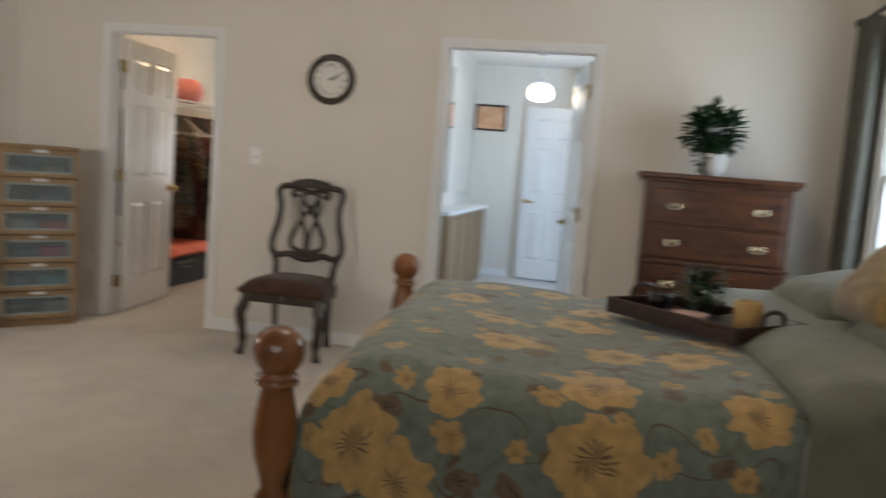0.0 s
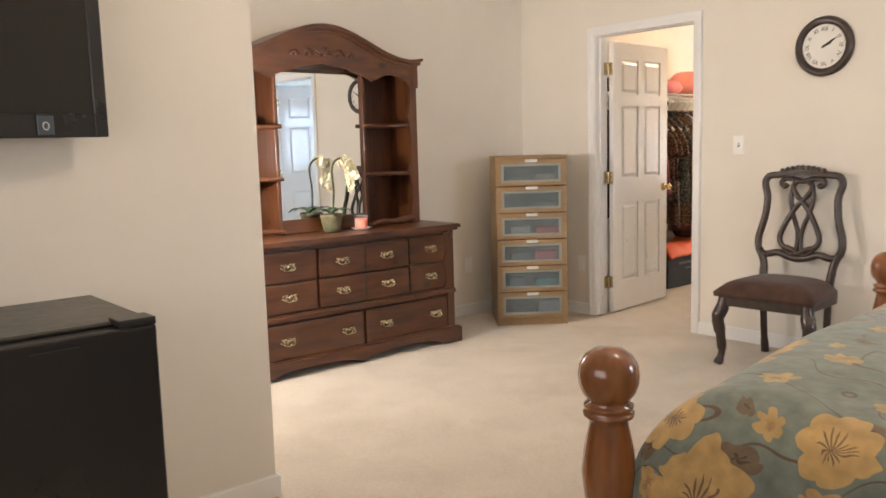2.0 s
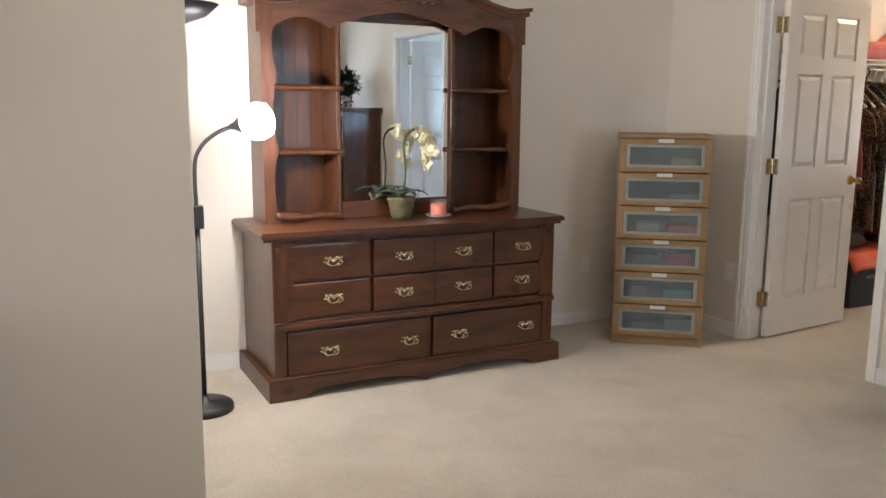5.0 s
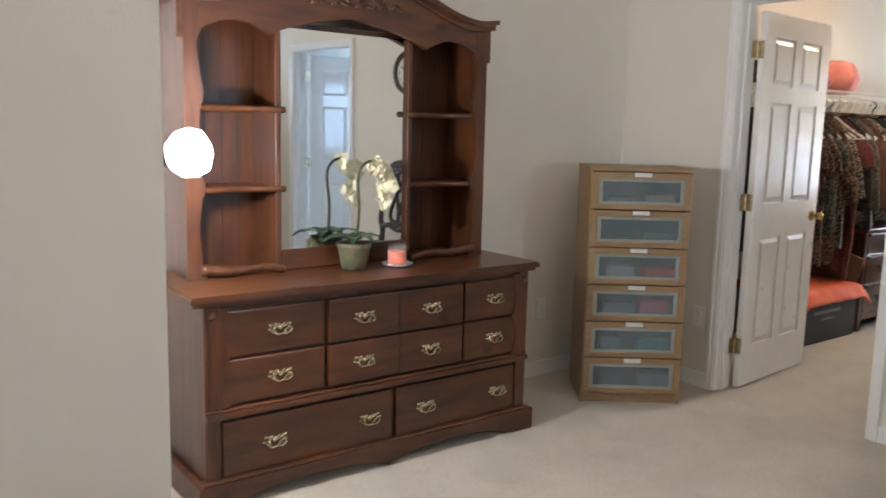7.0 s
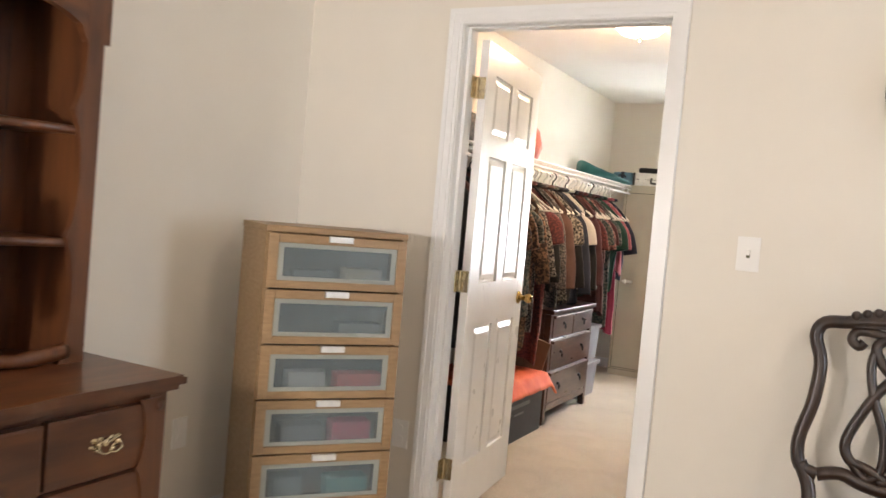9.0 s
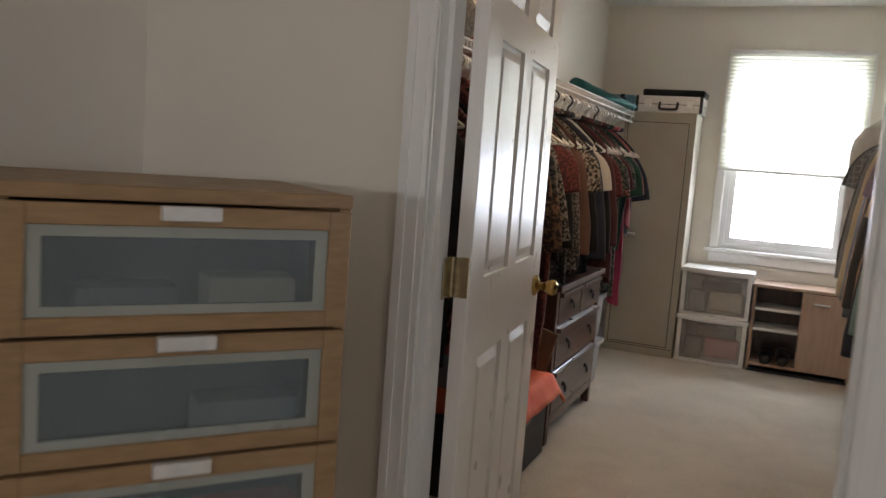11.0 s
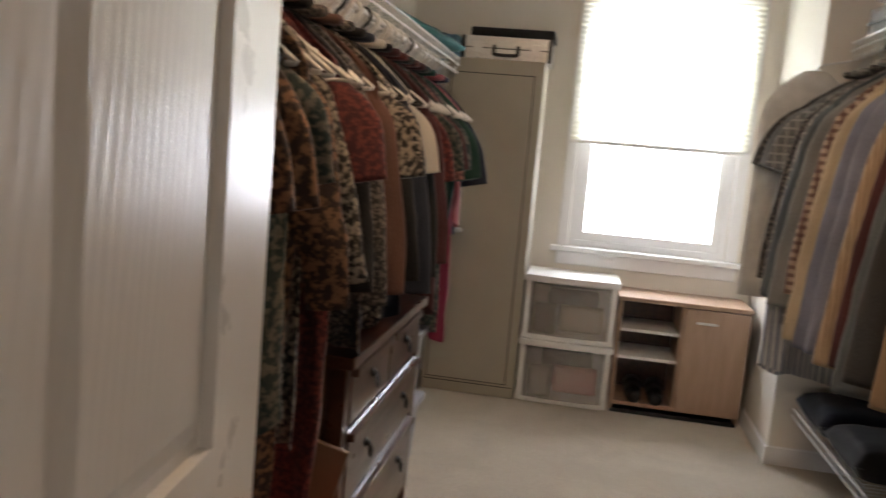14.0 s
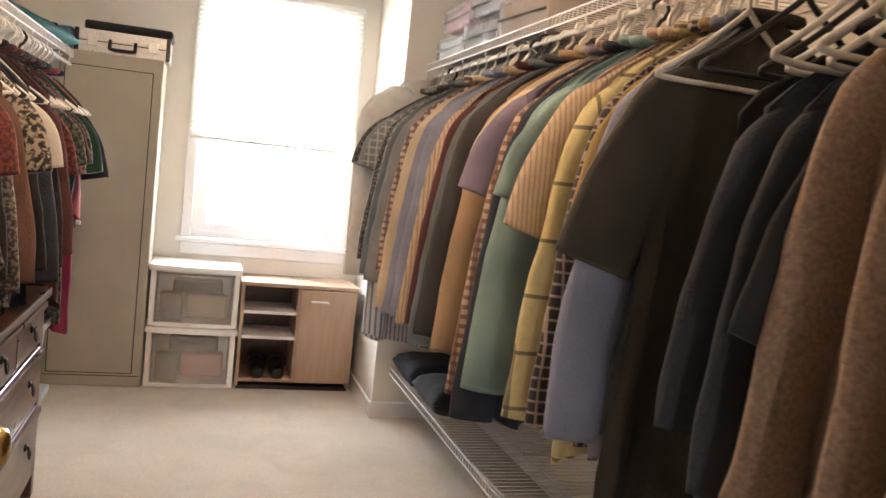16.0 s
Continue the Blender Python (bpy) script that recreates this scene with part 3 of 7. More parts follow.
def drawer(parent, x, y0, y1, z0, z1, knobs, groove=None, mat=None):
    bm = bmesh.new()
    box(bm, x - 0.02, x + 0.012, y0, y1, z0, z1, 0.008, 2)
    d = part("drawer", bm, mat or WOOD, parent)
    if groove:
        part("groove", boxes((x + 0.0115, x + 0.0135, groove - 0.003, groove + 0.003, z0 + 0.008, z1 - 0.008)), BLACKM, d, "dark dividing groove")
    for k in knobs:
        bail_handle(d, x + 0.012, k, (z0 + z1) / 2)
    return d


def scallop(y0, y1, zlow, zhigh, foot):
    """Outline (y, z) of a plinth with bracket feet and a waved lower edge."""
    pts = [(y0, zhigh), (y0, 0.0), (y0 + foot, 0.0)]
    n = 40
    span = (y1 - foot) - (y0 + foot)
    for i in range(n + 1):
        u = i / n
        ease = min(1, u / 0.08, (1 - u) / 0.08)
        mid = math.exp(-((u - 0.5) / 0.035) ** 2)
        pts.append((y0 + foot + span * u, zlow * (0.55 * ease + 0.45 * ease * abs(math.sin(math.pi * (2 * u)))) - 0.022 * mid))
    pts += [(y1 - foot, 0.0), (y1, 0.0), (y1, zhigh)]
    out = []
    for p in pts:
        if not out or (abs(p[0] - out[-1][0]) + abs(p[1] - out[-1][1])) > 1e-5:
            out.append((p[0], max(p[1], 0.0)))
    return out


def build_dresser():
    d = thing("dresser", pose(0, -2.03, 0), "brown knotty pine dresser with nine drawers and brass handles", "dresser")
    part("carcass", boxes((-0.035, 0.505, -0.765, 0.765, 0.07, 0.755), bevel=0.004), WOODV, d)
    for y in (-0.735, 0.735):
        part("corner_post", boxes((0.500, 0.532, y - 0.030, y + 0.030, 0.085, 0.75), bevel=0.004), WOODV, d)
    for y in (-0.735, 0.735):
        bm = bmesh.new()
        lathe(bm, [(0.012, 0.0), (0.016, 0.006), (0.006, 0.010)], 14, pose(0.531, y, 0.715, 0, 90, 0))
        part("rosette", bm, WOODV, d, "", True)
    # waved inner edge of the corner posts, lapping the small drawers
    for s in (-1, 1):
        wave = [(s * (0.668 + 0.026 * abs(math.sin(math.pi * 2 * i / 32)) ** 0.7), 0.372 + 0.365 * i / 32) for i in range(33)]
        bm = bmesh.new()
        prism(bm, [(s * 0.741, 0.372), (s * 0.741, 0.737)] + wave[::-1], 0, 0.5275, 0.5345)
        part("waved_stile", bm, WOODV, d)
    top = [(0.0, -0.815), (0.545, -0.815)]
    for i in range(41):
        y = -0.815 + 1.63 * i / 40
        w = 0.016 * (math.tanh((y + 0.36) * 30) - math.tanh((y - 0.36) * 30)) / 2
        top.append((0.550 + w, y))
    top += [(-0.04, 0.815), (-0.04, -0.815)]
    top = top[2:]
    bm = bmesh.new()
    prism(bm, top, 2, 0.765, 0.790)
    prism(bm, [(x if x < 0 else x - 0.016, y * 0.985) for x, y in top], 2, 0.748, 0.765)
    bmesh.ops.bevel(bm, geom=[e for e in bm.edges if all(v.co.z > 0.789 for v in e.verts)], offset=0.007, segments=2, affect="EDGES")
    part("top", bm, WOOD, d, "glossy brown pine top with moulded edge")
    x = 0.515
    drawer(d, x, -0.70, -0.285, 0.555, 0.725, (-0.472,))
    drawer(d, x, -0.70, -0.285, 0.380, 0.545, (-0.472,))
    drawer(d, x + 0.008, -0.270, 0.385, 0.555, 0.725, (-0.112, 0.215), 0.055)
    drawer(d, x + 0.008, -0.270, 0.385, 0.380, 0.545, (-0.112, 0.215), 0.055)
    drawer(d, x, 0.400, 0.700, 0.555, 0.725, (0.570,))
    drawer(d, x, 0.400, 0.700, 0.380, 0.545, (0.570,))
    drawer(d, x, -0.700, 0.030, 0.105, 0.315, (-0.495, -0.080))
    drawer(d, x, 0.050, 0.700, 0.105, 0.315, (0.200, 0.600))
    bm = bmesh.new()
    box(bm, 0.50, 0.548, -0.765, 0.765, 0.335, 0.358, 0.006, 2)
    box(bm, 0.50, 0.538, -0.765, 0.765, 0.358, 0.368, 0.003)
    part("waist_moulding", bm, WOOD, d)
    bm = bmesh.new()
    prism(bm, scallop(-0.80, 0.80, 0.050, 0.098, 0.13), 0, 0.530, 0.556)
    box(bm, -0.035, 0.53, -0.80, -0.770, 0.0, 0.098)
    box(bm, -0.035, 0.53, 0.770, 0.80, 0.0, 0.098)
    box(bm, 0.505, 0.552, -0.785, 0.785, 0.098, 0.108, 0.004)
    part("plinth", bm, WOOD, d)


build_dresser()


def hutch_arch(y):
    """Height of the crest's upper edge at y from the middle."""
    a = abs(y) / 0.735
    return 1.845 + 0.185 * (0.5 + 0.5 * math.cos(math.pi * min(a / 0.88, 1))) + 0.012 * max(0, a - 0.88) / 0.12


def build_hutch():
    h = thing("mirror_hutch", pose(0, -2.03, 0.790), "brown pine dresser hutch with arched crest and mirror", "mirror hutch")
    z = -0.790
    for s in (-1, 1):
        part("side_panel", boxes((-0.035, 0.225, *sorted((s * 0.685, s * 0.705)), 0, 1.06)), WOODV, h)
        # waved front stile
        pts = [(s * 0.715, 0.0), (s * 0.715, 1.06)]
        inner = []
        for i in range(49):
            v = i / 48
            q = (v * 3) % 1.0
            dip = 0.028 * math.sin(math.pi * q) ** 0.6 if 0 < q < 1 else 0
            inner.append((s * (0.635 + dip), 1.06 * v))
        pts += inner[::-1]
        bm = bmesh.new()
        prism(bm, pts, 0, 0.222, 0.245)
        bmesh.ops.bevel(bm, geom=[e for e in bm.edges if e.calc_length() < 0.06 and all(v.co.x > 0.24 for v in e.verts)], offset=0.004, segments=1, affect="EDGES")
        part("front_stile", bm, WOODV, h)
        part("divider", boxes((-0.02, 0.195, *sorted((s * 0.309, s * 0.330)), 0, 1.00), bevel=0.002), WOODV, h)
        part("back_panel", boxes((-0.030, -0.018, *sorted((s * 0.330, s * 0.690)), 0, 1.05)), WOODV, h)
        for k in range(1, 5):
            part("board_joint", boxes((-0.018, -0.0165, *sorted((s * (0.330 + 0.070 * k), s * (0.332 + 0.070 * k))), 0, 1.04)), BLACKM, h, "dark joint between boards")
        for zz in (0.338, 0.652):
            bm = bmesh.new()
            front = [(0.20 + 0.016 * math.cos(i / 12 * 2 * math.pi * 1.0), s * (0.330 + 0.335 * i / 12)) for i in range(13)]
            prism(bm, front + [(-0.018, s * 0.665), (-0.018, s * 0.330)], 2, zz - 0.010, zz + 0.010)
            part("shelf", bm, WOOD, h)
            bm = bmesh.new()
            tube(bm, [(0.20 + 0.018 * math.cos(i / 12 * 2 * math.pi), s * (0.300 + 0.365 * i / 12), zz) for i in range(13)], 0.013, 8)
            part("shelf_lip", bm, WOODV, h, "", True)
        bm = bmesh.new()
        tube(bm, smooth_path([(0.235, s * 0.66, 0.035), (0.238, s * 0.52, 0.022), (0.238, s * 0.42, 0.030), (0.235, s * 0.31, 0.012)]), [0.024] * 6 + [0.018] * 6 + [0.016] * 6 + [0.008], 8)
        part("base_rail", bm, WOODV, h, "", True)
    part("mirror_backing", boxes((-0.030, 0.164, -0.309, 0.309, 0.0, 1.00)), WOODV, h)
    glass = part("mirror_glass", boxes((-0.006, 0.0, -0.3065, 0.3065, 0.086, 0.975)), MIRROR, h, "clear silvered mirror glass")
    glass.matrix_local = pose(0.184, 0, 0, 0, 0, 1.8)
    part("bottom_rail", boxes((0.169, 0.192, -0.308, 0.308, 0, 0.088), bevel=0.004), WOOD, h)
    # crest with scalloped lower edge
    bm = bmesh.new()
    up, low = [], []
    for i in range(61):
        y = -0.735 + 1.47 * i / 60
        up.append((y, hutch_arch(y) + z))
        a = abs(y)
        under = 0.93 + 0.045 * math.exp(-((a - 0.02) / 0.33) ** 4) + 0.055 * (1 - min(a / 0.36, 1))
        if a > 0.36:
            under = 0.93 + 0.05 * math.sin(math.pi * (a - 0.36) / 0.30) if a < 0.66 else 0.90
        low.append((y, under))
    prism(bm, up + low[::-1], 0, 0.215, 0.243)
    part("crest", bm, WOOD, h, "arched pine crest with carved shells")
    for k, (grow, x0, x1) in enumerate(((0.030, 0.0, 0.262), (0.012, 0.0, 0.290))):
        bm = bmesh.new()
        lo = [(-0.748 + 1.496 * i / 60, hutch_arch((-0.735 + 1.47 * i / 60)) + z - 0.02 * (1 - k)) for i in range(61)]
        hi = [(y, q + (0.024 if k == 0 else 0.020)) for y, q in lo]
        if k:
            lo, hi = [(y, q + 0.004) for y, q in lo], [(y, q + 0.004) for y, q in hi]
        prism(bm, lo + hi[::-1], 0, -0.035, x1)
        part("cornice", bm, WOOD, h)
    # carved shells on the crest
    for yc, s in ((0.0, 1.1), (-0.11, 0.85), (0.11, 0.85), (-0.20, 0.6), (0.20, 0.6)):
        for k in range(7):
            bm = bmesh.new()
            a = math.pi * (k + 0.5) / 7
            tube(bm, [(0.243, yc, 1.075), (0.247, yc + s * 0.03 * math.cos(a), 1.075 + s * 0.03 * math.sin(a)), (0.243, yc + s * 0.062 * math.cos(a), 1.075 + s * 0.055 * math.sin(a))], [0.004, 0.009, 0.004], 6)
            part("carving", bm, WOOD, h, "carved shell petal", True)


build_hutch()


def build_orchid():
    o = thing("orchid", pose(0.300, -2.055, 0.790), "cream artificial orchid in a mossy clay pot", "plant")
    bm = bmesh.new()
    lathe(bm, [(0.050, 0.0), (0.058, 0.04), (0.068, 0.090), (0.073, 0.095), (0.073, 0.112), (0.064, 0.112), (0.060, 0.096)], 24)
    part("pot", bm, CLAY, o, "", True)
    for k in range(7):
        a = k * 0.9 + 0.3
        bm = bmesh.new()
        L = 0.110 + 0.025 * (k % 3)
        rows = []
        for i in range(7):
            u = i / 6
            w = 0.030 * math.sin(math.pi * (0.08 + 0.88 * u))
            c = Vector((u * L, 0, 0.108 + 0.045 * math.sin(u * 2.4) - 0.02 * u))
            rows.append([bm.verts.new(c + Vector((0, sgn * w, abs(sgn) * 0.006))) for sgn in (-1, 0, 1)])
        for p, q in zip(rows, rows[1:]):
            for j in range(2):
                bm.faces.new((p[j], p[j + 1], q[j + 1], q[j]))
        bm.transform(pose(0, 0, 0, 0, 0, math.degrees(a)))
        lf = part("leaf", bm, LEAF, o, "", True)
    path = smooth_path([(0, 0.01, 0.10), (0.005, 0.02, 0.25), (0.01, 0.01, 0.38), (0.01, 0.035, 0.435), (0.01, 0.085, 0.452), (0.01, 0.130, 0.425), (0.012, 0.150, 0.36), (0.015, 0.135, 0.26)], 5)
    bm = bmesh.new()
    tube(bm, path, 0.0065, 7)
    part("stem", bm, STEM, o, "", True)
    rng = random.Random(5)
    for k in range(30):
        p = path[20 + k // 2] if 20 + k // 2 < len(path) else path[-1] - Vector((0, 0.006, 0.010 * (k - 28)))
        c = p + Vector((rng.uniform(-0.022, 0.022), rng.uniform(-0.025, 0.025), rng.uniform(-0.03, 0.005)))
        bm = bmesh.new()
        ax = pose(0, 0, 0, rng.uniform(50, 110), rng.uniform(-30, 30), rng.uniform(0, 180))
        for j in range(5):
            a = 2 * math.pi * j / 5 + rng.uniform(-0.2, 0.2)
            mid = Vector((0.021 * math.cos(a), 0.021 * math.sin(a), 0.004))
            tip = Vector((0.035 * math.cos(a), 0.035 * math.sin(a), -0.003))
            side = Vector((-math.sin(a), math.cos(a), 0)) * 0.017
            v = [bm.verts.new(ax @ q + c) for q in (Vector((0, 0, 0)), mid - side, tip, mid + side, mid + Vector((0, 0, 0.006)))]
            for f in ((0, 1, 4), (1, 2, 4), (2, 3, 4), (3, 0, 4)):
                bm.faces.new([v[i] for i in f])
        part("blossom", bm, PETAL, o, "", True)


build_orchid()


def build_candle():
    c = thing("jar_candle", pose(0.335, -1.860, 0.790), "coral candle in a glass jar on a white dish", "candle")
    bm = bmesh.new()
    lathe(bm, [(0.030, 0.0), (0.045, 0.003), (0.066, 0.012), (0.068, 0.015), (0.045, 0.008), (0.0, 0.007)], 28)
    part("dish", bm, PLATE, c, "shallow white dish", True)
    bm = bmesh.new()
    lathe(bm, [(0.038, 0.012), (0.040, 0.016), (0.040, 0.068), (0.034, 0.070)], 24)
    part("wax", bm, WAX, c, "coral wax", True)
    bm = bmesh.new()
    lathe(bm, [(0.041, 0.010), (0.044, 0.014), (0.044, 0.090), (0.041, 0.094), (0.0405, 0.090), (0.0415, 0.014)], 24)
    g = part("jar", bm, GLASSM, c, "clear glass jar", True)
    g.visible_shadow = False


build_candle()


def build_floor_lamp():
    f = thing("floor_lamp", pose(0.50, -3.11, 0), "black metal floor lamp with lit gooseneck reading light", "lamp")
    bm = bmesh.new()
    lathe(bm, [(0.125, 0.0), (0.128, 0.008), (0.125, 0.028), (0.110, 0.038), (0.02, 0.044), (0.014, 0.07)], 36)
    part("base", bm, BLACKM, f, "", True)
    bm = bmesh.new()
    lathe(bm, [(0.011, 0.04), (0.011, 0.83)], 12)
    lathe(bm, [(0.008, 0.83), (0.008, 1.70)], 12, Matrix.Translation((0, -0.03, 0)))
    part("pole", bm, BLACKM, f, "", True)
    part("joint", boxes((-0.026, 0.026, -0.05, 0.026, 0.825, 0.925), bevel=0.006, seg=2), BLACKM, f)
    bm = bmesh.new()
    tube(bm, smooth_path([(0, 0, 0.90), (0.0, 0.0, 1.10), (0.01, 0.03, 1.18), (0.03, 0.09, 1.235), (0.05, 0.150, 1.262)], 6), 0.009, 10)
    part("gooseneck", bm, BLACKM, f, "", True)
    aim = look((0.05, 0.145, 1.262), (0.17, 0.30, 1.30))
    bm = bmesh.new()
    lathe(bm, [(0.012, 0.0), (0.016, -0.02), (0.045, -0.065), (0.048, -0.07)], 24, aim)
    part("lamp_cone", bm, BLACKM, f, "", True)
    bm = bmesh.new()
    lathe(bm, [(0.046, -0.066), (0.075, -0.10), (0.080, -0.14), (0.068, -0.175), (0.03, -0.195), (0.004, -0.198)], 48, aim)
    s = part("shade", bm, BULB, f, "glowing white glass shade", True)
    s.visible_shadow = False
    bm = bmesh.new()
    lathe(bm, [(0.010, 1.68), (0.03, 1.69), (0.10, 1.715), (0.155, 1.765), (0.150, 1.766), (0.09, 1.725), (0.0, 1.71)], 32, Matrix.Translation((0, -0.03, 0)))
    part("uplight_bowl", bm, BLACKM, f, "black dished uplight bowl", True)


build_floor_lamp()

# ---- narrow chest across the corner ----
def build_narrow_chest():
    ang = math.degrees(math.atan2(0.40, 0.31))
    c = thing("narrow_chest", pose(0.42, -0.765, 0, 0, 0, ang), "oak-veneer chest with six frosted glass drawers", "chest of drawers")
    W, D, H = 0.507, 0.40, 1.215
    part("side_panel", boxes((0, 0.018, 0, D, 0, H - 0.02)), OAK, c)
    part("side_panel", boxes((W - 0.018, W, 0, D, 0, H - 0.02)), OAK, c)
    part("top", boxes((-0.003, W + 0.003, -0.004, D, H - 0.022, H), bevel=0.002), OAK, c)
    part("back_panel", boxes((0.018, W - 0.018, D - 0.008, D, 0.03, H - 0.022)), OAK, c)
    part("plinth", boxes((0.018, W - 0.018, 0.010, 0.028, 0, 0.052)), OAK, c)
    rng = random.Random(3)
    # Near-black grey that carries the shade inside the drawers.
    dark = material("drawer_shade", (0.055, 0.06, 0.06), 0.9, scale=6, color2=(0.12, 0.13, 0.13), blotch=0.3)
    tints = [((0.55, 0.52, 0.40), (0.22, 0.25, 0.25)), ((0.30, 0.33, 0.33),), ((0.75, 0.10, 0.09), (0.60, 0.62, 0.60)), ((0.72, 0.10, 0.20), (0.20, 0.22, 0.25)), ((0.10, 0.42, 0.42), (0.22, 0.30, 0.33)), ((0.40, 0.42, 0.45), (0.12, 0.12, 0.13))]
    step = (H - 0.022 - 0.055) / 6
    for k in range(6):
        z1 = H - 0.026 - k * step
        z0 = z1 - step + 0.006
        d = part("drawer", boxes((0.004, 0.040, -0.016, 0.004, z0, z1), (W - 0.040, W - 0.004, -0.016, 0.004, z0, z1),
                                 (0.040, W - 0.040, -0.016, 0.004, z1 - 0.030, z1), (0.040, W - 0.040, -0.016, 0.004, z0, z0 + 0.026), bevel=0.0015), OAK, c)
        rim = boxes((0.040, 0.060, -0.010, -0.004, z0 + 0.026, z1 - 0.030), (W - 0.060, W - 0.040, -0.010, -0.004, z0 + 0.026, z1 - 0.030),
                    (0.060, W - 0.060, -0.010, -0.004, z1 - 0.046, z1 - 0.030), (0.060, W - 0.060, -0.010, -0.004, z0 + 0.026, z0 + 0.040))
        part("glass_rim", rim, FROSTRIM, d, "pale edge of the glass")
        g = part("glass_pane", boxes((0.060, W - 0.060, -0.009, -0.005, z0 + 0.040, z1 - 0.046)), FROST, d, "frosted glass pane")
        g.visible_shadow = False
        part("handle", boxes((W / 2 - 0.042, W / 2 + 0.042, -0.030, -0.014, z1 - 0.020, z1 + 0.001), bevel=0.001), SILVER, d, "satin metal tab handle")
        # Solid block behind the pane, coloured dark as the drawer's inner shade.
        part("shade_block", boxes((0.03, W - 0.03, 0.10, D - 0.03, z0 + 0.008, z1 - 0.02)), dark, d, "dark block with the drawer's inner shade in its colour")
        for j, t in enumerate(tints[k]):
            x0 = 0.30 - 0.20 * j + rng.uniform(-0.02, 0.02)
            fold = bmesh.new()
            box(fold, x0, x0 + rng.uniform(0.10, 0.17), 0.012, 0.09, z0 + 0.012, z0 + rng.uniform(0.06, 0.105), 0.012, 2)
            part("contents", fold, material("folded_item", t, 0.8, blotch=0.2), d, "folded things behind the glass")


build_narrow_chest()

# ---- clock ----
def build_clock():
    c = thing("wall_clock", pose(2.368, 0, 1.805, 90, 0, 0), "round wall clock with dark wooden rim and cream dial", "clock")
    bm = bmesh.new()
    lathe(bm, [(0.168, 0.0), (0.170, 0.012), (0.160, 0.030), (0.146, 0.034), (0.138, 0.026), (0.130, 0.028), (0.124, 0.018), (0.124, 0.0)], 56)
    part("rim", bm, DARKWOOD, c, "", True)
    dial = material("aged_dial", (0.80, 0.79, 0.74), 0.6, scale=5, color2=(0.74, 0.73, 0.67), blotch=0.08)
    bm = bmesh.new()
    lathe(bm, [(0.126, 0.002), (0.126, 0.012)], 48)
    part("dial", bm, dial, c, "cream dial")
    for k, txt in enumerate(("XII", "I", "II", "III", "IV", "V", "VI", "VII", "VIII", "IX", "X", "XI")):
        cu = bpy.data.curves.new("numeral", "FONT")
        cu.body, cu.size, cu.align_x, cu.align_y, cu.extrude = txt, 0.034, "CENTER", "CENTER", 0.0004
        tmp = new("numeral", cu)
        bpy.context.view_layer.update()
        me = bpy.data.meshes.new_from_object(tmp.evaluated_get(bpy.context.evaluated_depsgraph_get()))
        bpy.data.objects.remove(tmp)
        me.materials.append(BLACKM)
        n = new("numeral", me)
        n.parent = c
        a = -2 * math.pi * k / 12
        n.matrix_local = pose(0, 0, 0, 0, 0, math.degrees(a)) @ Matrix.Translation((0, 0.097, 0.0128))
    for name, a, L, w in (("hour_hand", -62, 0.060, 0.005), ("minute_hand", -58, 0.090, 0.0035)):
        bm = bmesh.new()
        prism(bm, [(-w, -0.015), (w, -0.015), (w * 1.6, L * 0.6), (0, L), (-w * 1.6, L * 0.6)], 2, 0.0145, 0.0155, pose(0, 0, 0, 0, 0, a))
        part(name, bm, BLACKM, c)
    bm = bmesh.new()
    lathe(bm, [(0.007, 0.013), (0.007, 0.018)], 12)
    part("hub", bm, BLACKM, c)


build_clock()

